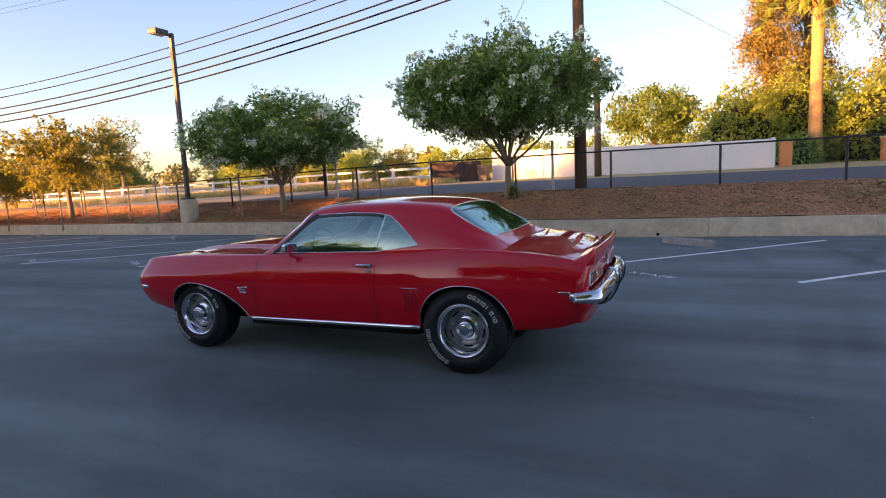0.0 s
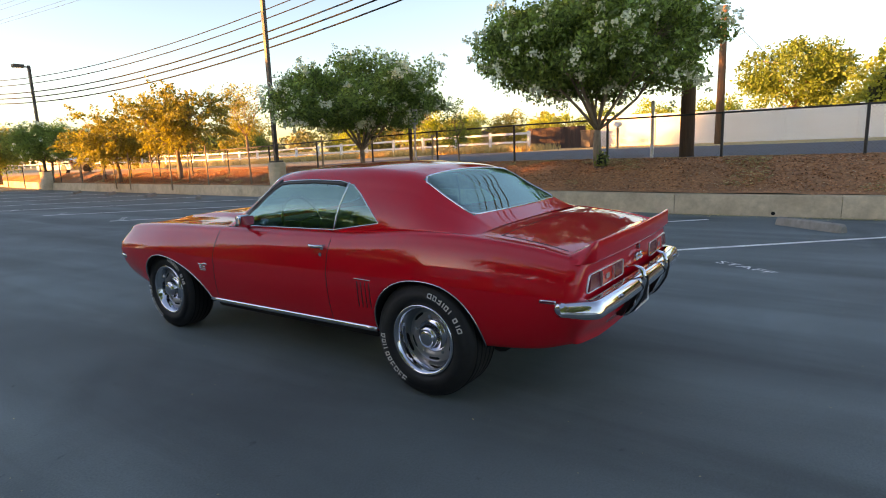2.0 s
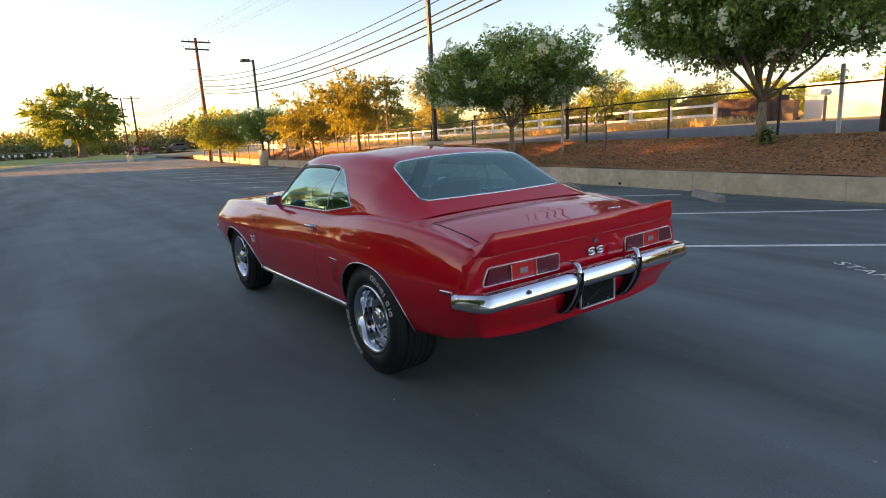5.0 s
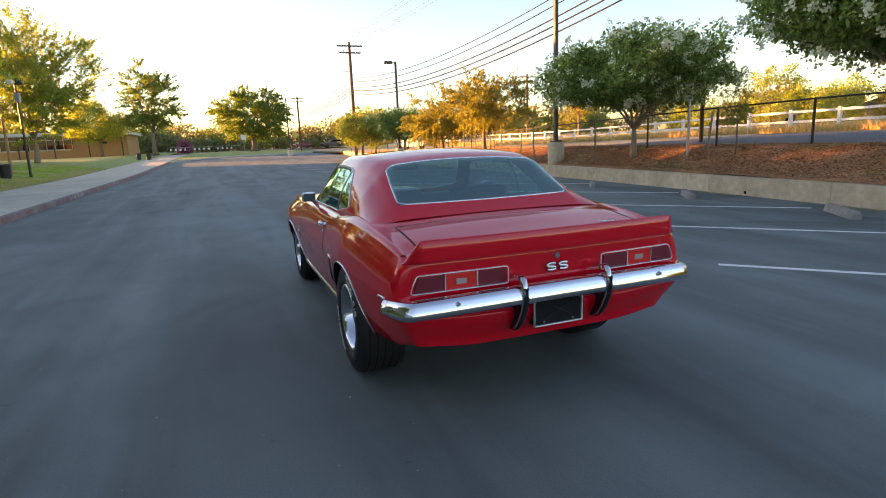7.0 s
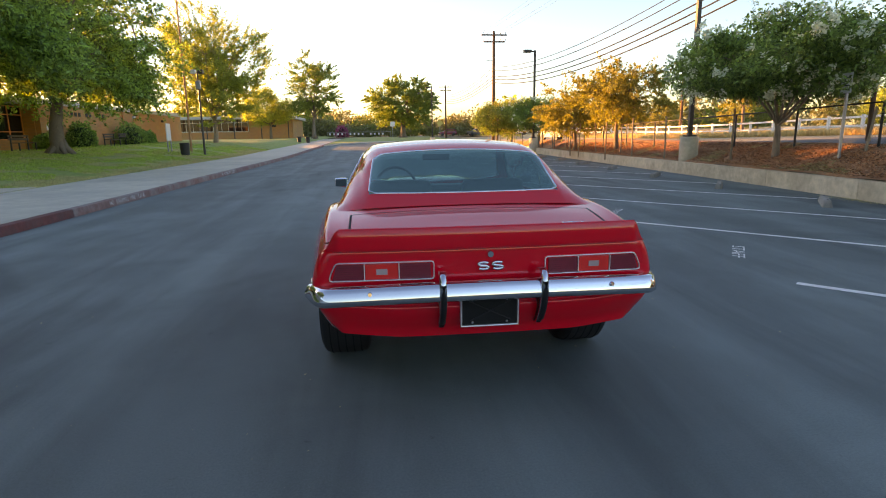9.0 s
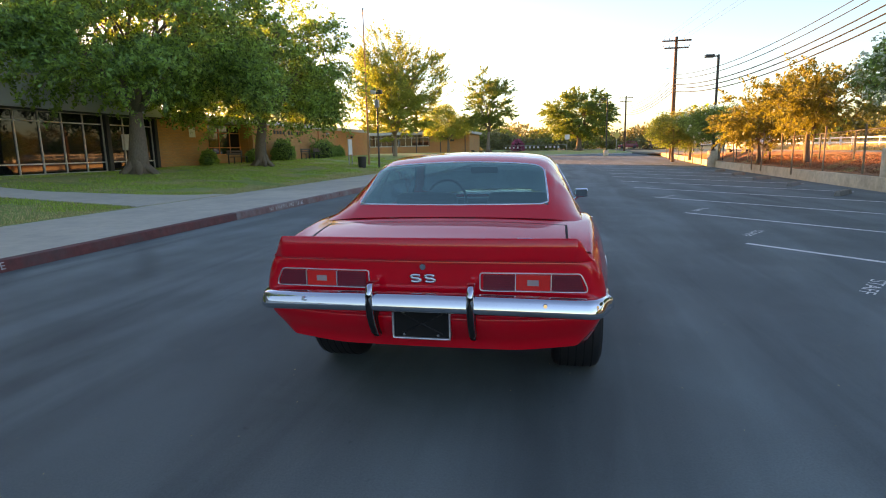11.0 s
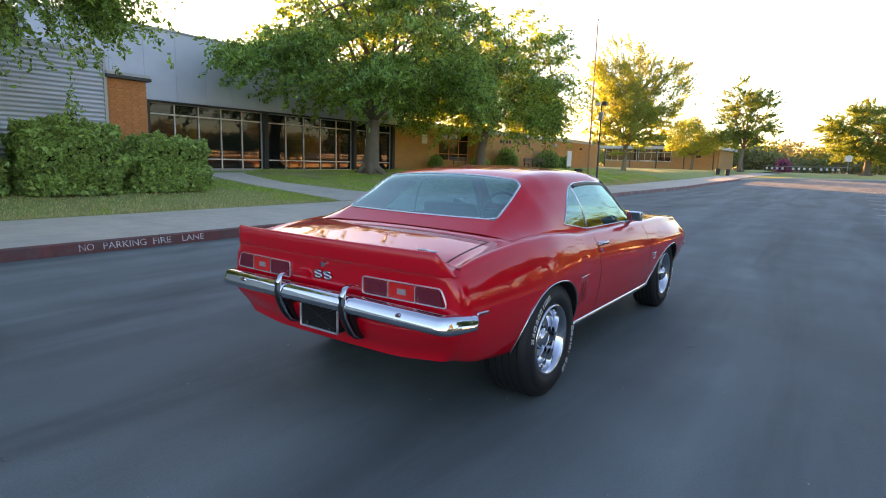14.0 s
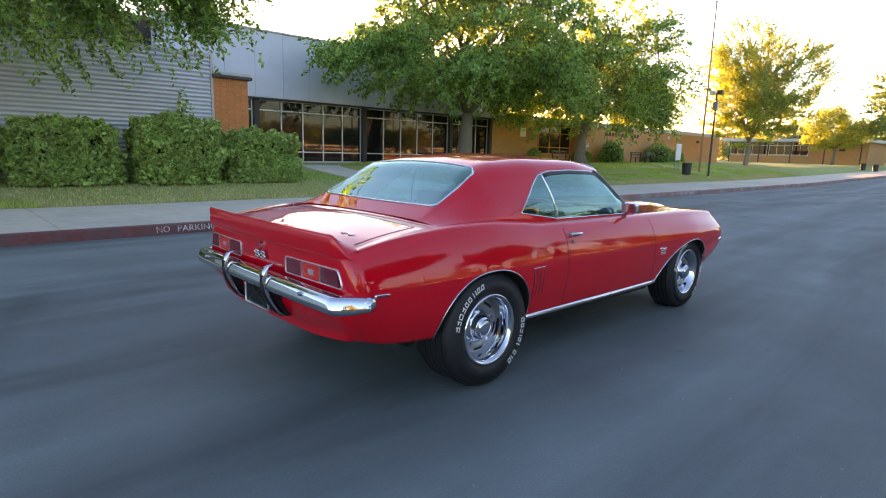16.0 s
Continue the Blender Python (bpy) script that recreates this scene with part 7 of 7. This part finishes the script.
# wing with corrugated metal
ny, nz = 2, 180
zs = np.linspace(0.2, 3.95, nz)
P = np.array([[(-14.2 + 0.022 * math.sin(z * math.tau / 0.115), y, z) for z in zs] for y in (-48, 2.90)])
mesh_part("corrugated_wall", grid_mesh("corrugated_wall", P), "corrugated", school, "corrugated grey metal wall", True)
part("corner_trim", boxed(-14.24, 2.88, 0.2, -14.16, 2.955, 3.98), "fascia", school)
part("wing_roof", boxed(-20.9, -48, 3.93, -14.18, 2.955, 4.03), "fascia", school)
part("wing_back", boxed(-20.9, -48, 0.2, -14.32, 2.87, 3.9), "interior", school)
pier = part("brick_pier", boxed(-20.9, 2.96, 0.2, -14.22, 4.03, 3.37), "mortar", school)
part("pier_cap", boxed(-20.9, 2.92, 3.37, -14.08, 4.13, 3.46, 0.01), "bronze", school)
part("pier_flashing", boxed(-20.9, 2.94, 3.46, -14.12, 4.11, 3.55, 0.01), "fascia", school)
# grey panel storey
for k in range(15):
    y0 = 3.4 + 1.31 * k
    part("wall_panel", boxed(BX - 0.2, y0 + 0.004, 3.50, BX + 0.30, y0 + 1.306, 6.25 - 0.004 * k, 0.006), "grey_panel", school)
part("parapet_cap", boxed(BX - 0.2, 3.38, 6.25, BX + 0.36, 23.1, 6.32), "fascia", school)
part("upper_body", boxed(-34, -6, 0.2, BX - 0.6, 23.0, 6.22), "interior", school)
part("soffit", boxed(BX - 0.2, 4.2, 3.42, BX + 0.30, 23.0, 3.495), "dark_frame", school)
# storefront
part("sill", boxed(BX - 0.1, 4.2, 0.3, BX + 0.12, 23.0, gz + 0.08), "concrete", school)


def window_bay(y0, y1, n, parent, x=BX, zb=gz + 0.08, zm=1.18, zt=2.98, z1=3.42, frame="alu"):
    bay = thing("window_bay", "", "")
    bay.parent = parent
    w = (y1 - y0) / n
    for k in range(n):
        for a, b in ((zb, zm), (zm, zt), (zt, z1)):
            if b - a < 0.05:
                continue
            part("pane", boxed(x - 0.012, y0 + w * k + 0.02, a + 0.02, x, y0 + w * (k + 1) - 0.02, b - 0.02), "shop_glass", bay)
    for k in range(n + 1):
        part("mullion", boxed(x - 0.03, y0 + w * k - 0.028, zb, x + 0.05, y0 + w * k + 0.028, z1), frame, bay)
    for z in (zb, zm, zt, z1):
        part("transom", boxed(x - 0.025, y0, z - 0.028, x + 0.045, y1, z + 0.028), frame, bay)
    return bay


window_bay(5.0, 7.25, 2, school)
window_bay(7.55, 12.97, 5, school)
window_bay(13.27, 19.05, 5, school)
window_bay(19.35, 22.45, 3, school)
for y in (7.4, 13.12, 19.2, 22.6):
    part("steel_post", boxed(BX + 0.0, y - 0.12, 0.3, BX + 0.22, y + 0.12, 3.42), "dark_frame", school)
for y, z in ((20.6, 2.2),):
    part("notice", boxed(BX + 0.004, y - 0.35, z - 0.45, BX + 0.010, y + 0.35, z + 0.35), "sign_face", school)
part("sill_step", boxed(BX, 4.2, 0.3, BX + 0.9, 14.5, gz + 0.02), "walk", school)
# brick wing
part("brick_wall", boxed(BX - 0.3, 22.73, 0.2, BX + 0.02, 27.6, 3.58), "brickwork", school)
part("brick_wall", boxed(BX - 0.3, 33.0, 0.2, BX + 0.02, 58.8, 3.58), "brickwork", school)
part("brick_wall", boxed(BX - 9, 58.5, 0.2, BX - 0.3, 58.8, 3.58), "brickwork", school)
part("brick_wall", boxed(BX - 1.3, 27.6, 0.2, BX - 1.0, 33.0, 1.45), "brickwork", school)
part("entry_side", boxed(BX - 1.3, 32.95, 0.2, BX - 0.3, 33.2, 3.58), "brickwork", school)
window_bay(27.7, 32.9, 4, school, BX - 1.0, 1.45, 1.9, 2.9, 3.4, "brick")
part("fascia", boxed(BX - 0.3, 23.12, 3.58, BX + 0.10, 58.9, 3.90, 0.01), "fascia", school)
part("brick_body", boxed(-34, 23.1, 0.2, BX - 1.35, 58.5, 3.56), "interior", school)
part("roof_deck", boxed(-34, 23.1, 3.57, BX - 0.3, 58.8, 3.75), "fascia", school)
for k in range(11):
    if k in (4, 7):
        continue
    part("letter_bar", boxed(BX + 0.022, 36.2 + 0.5 * k, 2.95, BX + 0.05, 36.5 + 0.5 * k, 3.22), "dark_frame", school)
part("downspout", boxed(BX + 0.02, 44.6, 0.6, BX + 0.12, 44.72, 3.58), "brick", school)
part("wall_lamp", boxed(BX + 0.02, 46.6, 3.05, BX + 0.2, 47.0, 3.3, 0.02), "fascia", school)
part("wall_lamp", boxed(BX + 0.02, 53.2, 2.9, BX + 0.2, 53.5, 3.1, 0.02), "dark_frame", school)
part("notice", boxed(BX + 0.022, 25.7, 2.5, BX + 0.03, 26.3, 3.1), "sign_face", school)
part("notice", boxed(BX + 0.022, 33.6, 2.0, BX + 0.03, 33.95, 2.35), "sign_face", school)

annex = thing("annex_building", "low classroom block with window band, brick end and overhanging roof", "building", (-33.0, 95.0, 0.0), -90)
part("wall", boxed(-0.3, 0, 0.4, 0, 11.4, 2.25), "brickwork", annex)
part("end_wall", boxed(-0.3, 11.41, 0.4, 0.02, 18.4, 4.3), "brickwork", annex)
part("side_wall", boxed(-14, 18.41, 0.4, -0.3, 18.6, 4.3), "brickwork", annex)
part("body", boxed(-14, 0, 0.4, -0.35, 18.35, 4.28), "interior", annex)
part("fascia", boxed(-14, -0.8, 4.3, 1.5, 19.2, 4.75, 0.02), "fascia", annex)
for k in range(2):
    window_bay(0.2 + 5.7 * k, 5.6 + 5.7 * k, 5, annex, 0.0, 2.25, 2.35, 3.75, 4.3, "alu")
for k in range(5):
    part("roof_post", boxed(1.25, 0.4 + 4.4 * k, 0.6, 1.40, 0.55 + 4.4 * k, 4.3), "bronze", annex)
part("wall_vent", boxed(0.022, 15.2, 3.0, 0.06, 15.9, 3.4), "dark_frame", annex)

# lawn furniture
def lawn_bench(x, y, rz, label="weathered wooden bench standing on the lawn"):
    e = thing("bench", label, "bench", (x, y, lz(x, y)), rz)
    for k in range(3):
        part("seat_slat", boxed(-0.9, -0.2 + 0.14 * k, 0.42, 0.9, -0.08 + 0.14 * k, 0.46), "bench", e)
    for k in range(2):
        part("back_slat", boxed(-0.9, 0.23, 0.58 + 0.16 * k, 0.9, 0.26, 0.70 + 0.16 * k), "bench", e)
    for s in (-0.75, 0.75):
        part("leg", boxed(s - 0.03, -0.2, -0.05, s + 0.03, -0.14, 0.42), "dark_frame", e)
        part("leg", boxed(s - 0.03, 0.2, -0.05, s + 0.03, 0.26, 0.86), "dark_frame", e)
    return e


lawn_bench(-19.6, 28.6, 90)
lawn_bench(-19.4, 38.8, 90)
lawn_bench(-19.4, 41.3, 90)
lamp = thing("flood_lamp", "dark lawn lamp post with twin flood heads", "street lamp", (-11.2, 32.2, lz(-11.2, 32.2)))
bm = bmesh.new()
tube(bm, [(0, 0, -0.2), (0, 0, 5.0)], [0.07, 0.045], 10)
part("pole", bm, "bronze", lamp)
for s in (-1, 1):
    part("head", boxed(-0.15 + 0.22 * s, -0.2, 4.9, 0.15 + 0.22 * s, 0.12, 5.15, 0.03), "lamp_glass" if s < 0 else "bronze", lamp)
part("control_box", boxed(-0.14, -0.1, 4.0, 0.14, 0.1, 4.5, 0.03), "galv", lamp)
flag = thing("flag_pole", "tall slim rusty flag pole on the lawn", "flag pole", (-12.6, 34.2, lz(-12.6, 34.2)))
bm = bmesh.new()
tube(bm, [(0, 0, -0.2), (0, 0, 5), (0, 0, 10.6)], [0.075, 0.06, 0.035], 10)
part("pole", bm, "rusty_pole", flag)
bm = bmesh.new()
bmesh.ops.create_uvsphere(bm, u_segments=10, v_segments=6, radius=0.08, matrix=Matrix.Translation((0, 0, 10.65)))
part("ball", bm, "galv", flag)
for x, y in ((-11.8, 30.4), (-10.2, 70), (-9.2, 70.5)):
    e = thing("litter_bin", "round black litter bin on the grass", "bin", (x, y, lz(x, y)))
    bm = lathe([(0, 0.0005), (0, 0.24), (0.7, 0.28), (0.72, 0.27), (0.72, 0.0005)], 20)
    for v in bm.verts:
        v.co = Vector((v.co.y, v.co.z, v.co.x))
    bmesh.ops.recalc_face_normals(bm, faces=bm.faces)
    part("drum", bm, "black_metal", e)
    part("liner_rim", boxed(-0.2, -0.2, 0.70, 0.2, 0.2, 0.735, 0.01), "well", e)
board = thing("notice_board", "small white notice board on legs near the lamp", "sign", (-13.4, 32.6, lz(-13.4, 32.6)))
part("panel", boxed(-0.03, -0.35, 0.7, 0.03, 0.35, 1.75, 0.01), "sign_face", board)
for s in (-0.3, 0.3):
    part("leg", boxed(-0.03, s - 0.03, -0.1, 0.03, s + 0.03, 0.7), "galv", board)
# single bricks on the near face of the pier
bm = boxed(-0.012, -0.097, -0.028, 0.012, 0.097, 0.028, 0.003)
brick_me = bpy.data.meshes.new("brick")
bm.to_mesh(brick_me)
bm.free()
brick_me.materials.append(M["brick"])
for r in range(39):
    z = 0.42 + 0.0755 * r
    for k in range(5):
        y = 3.065 + 0.2045 * k + (0.05 if r % 2 else 0)
        if y + 0.1 > 4.05:
            continue
        b = new("brick", brick_me)
        b.parent = pier
        b.location = (-14.215, y, z)
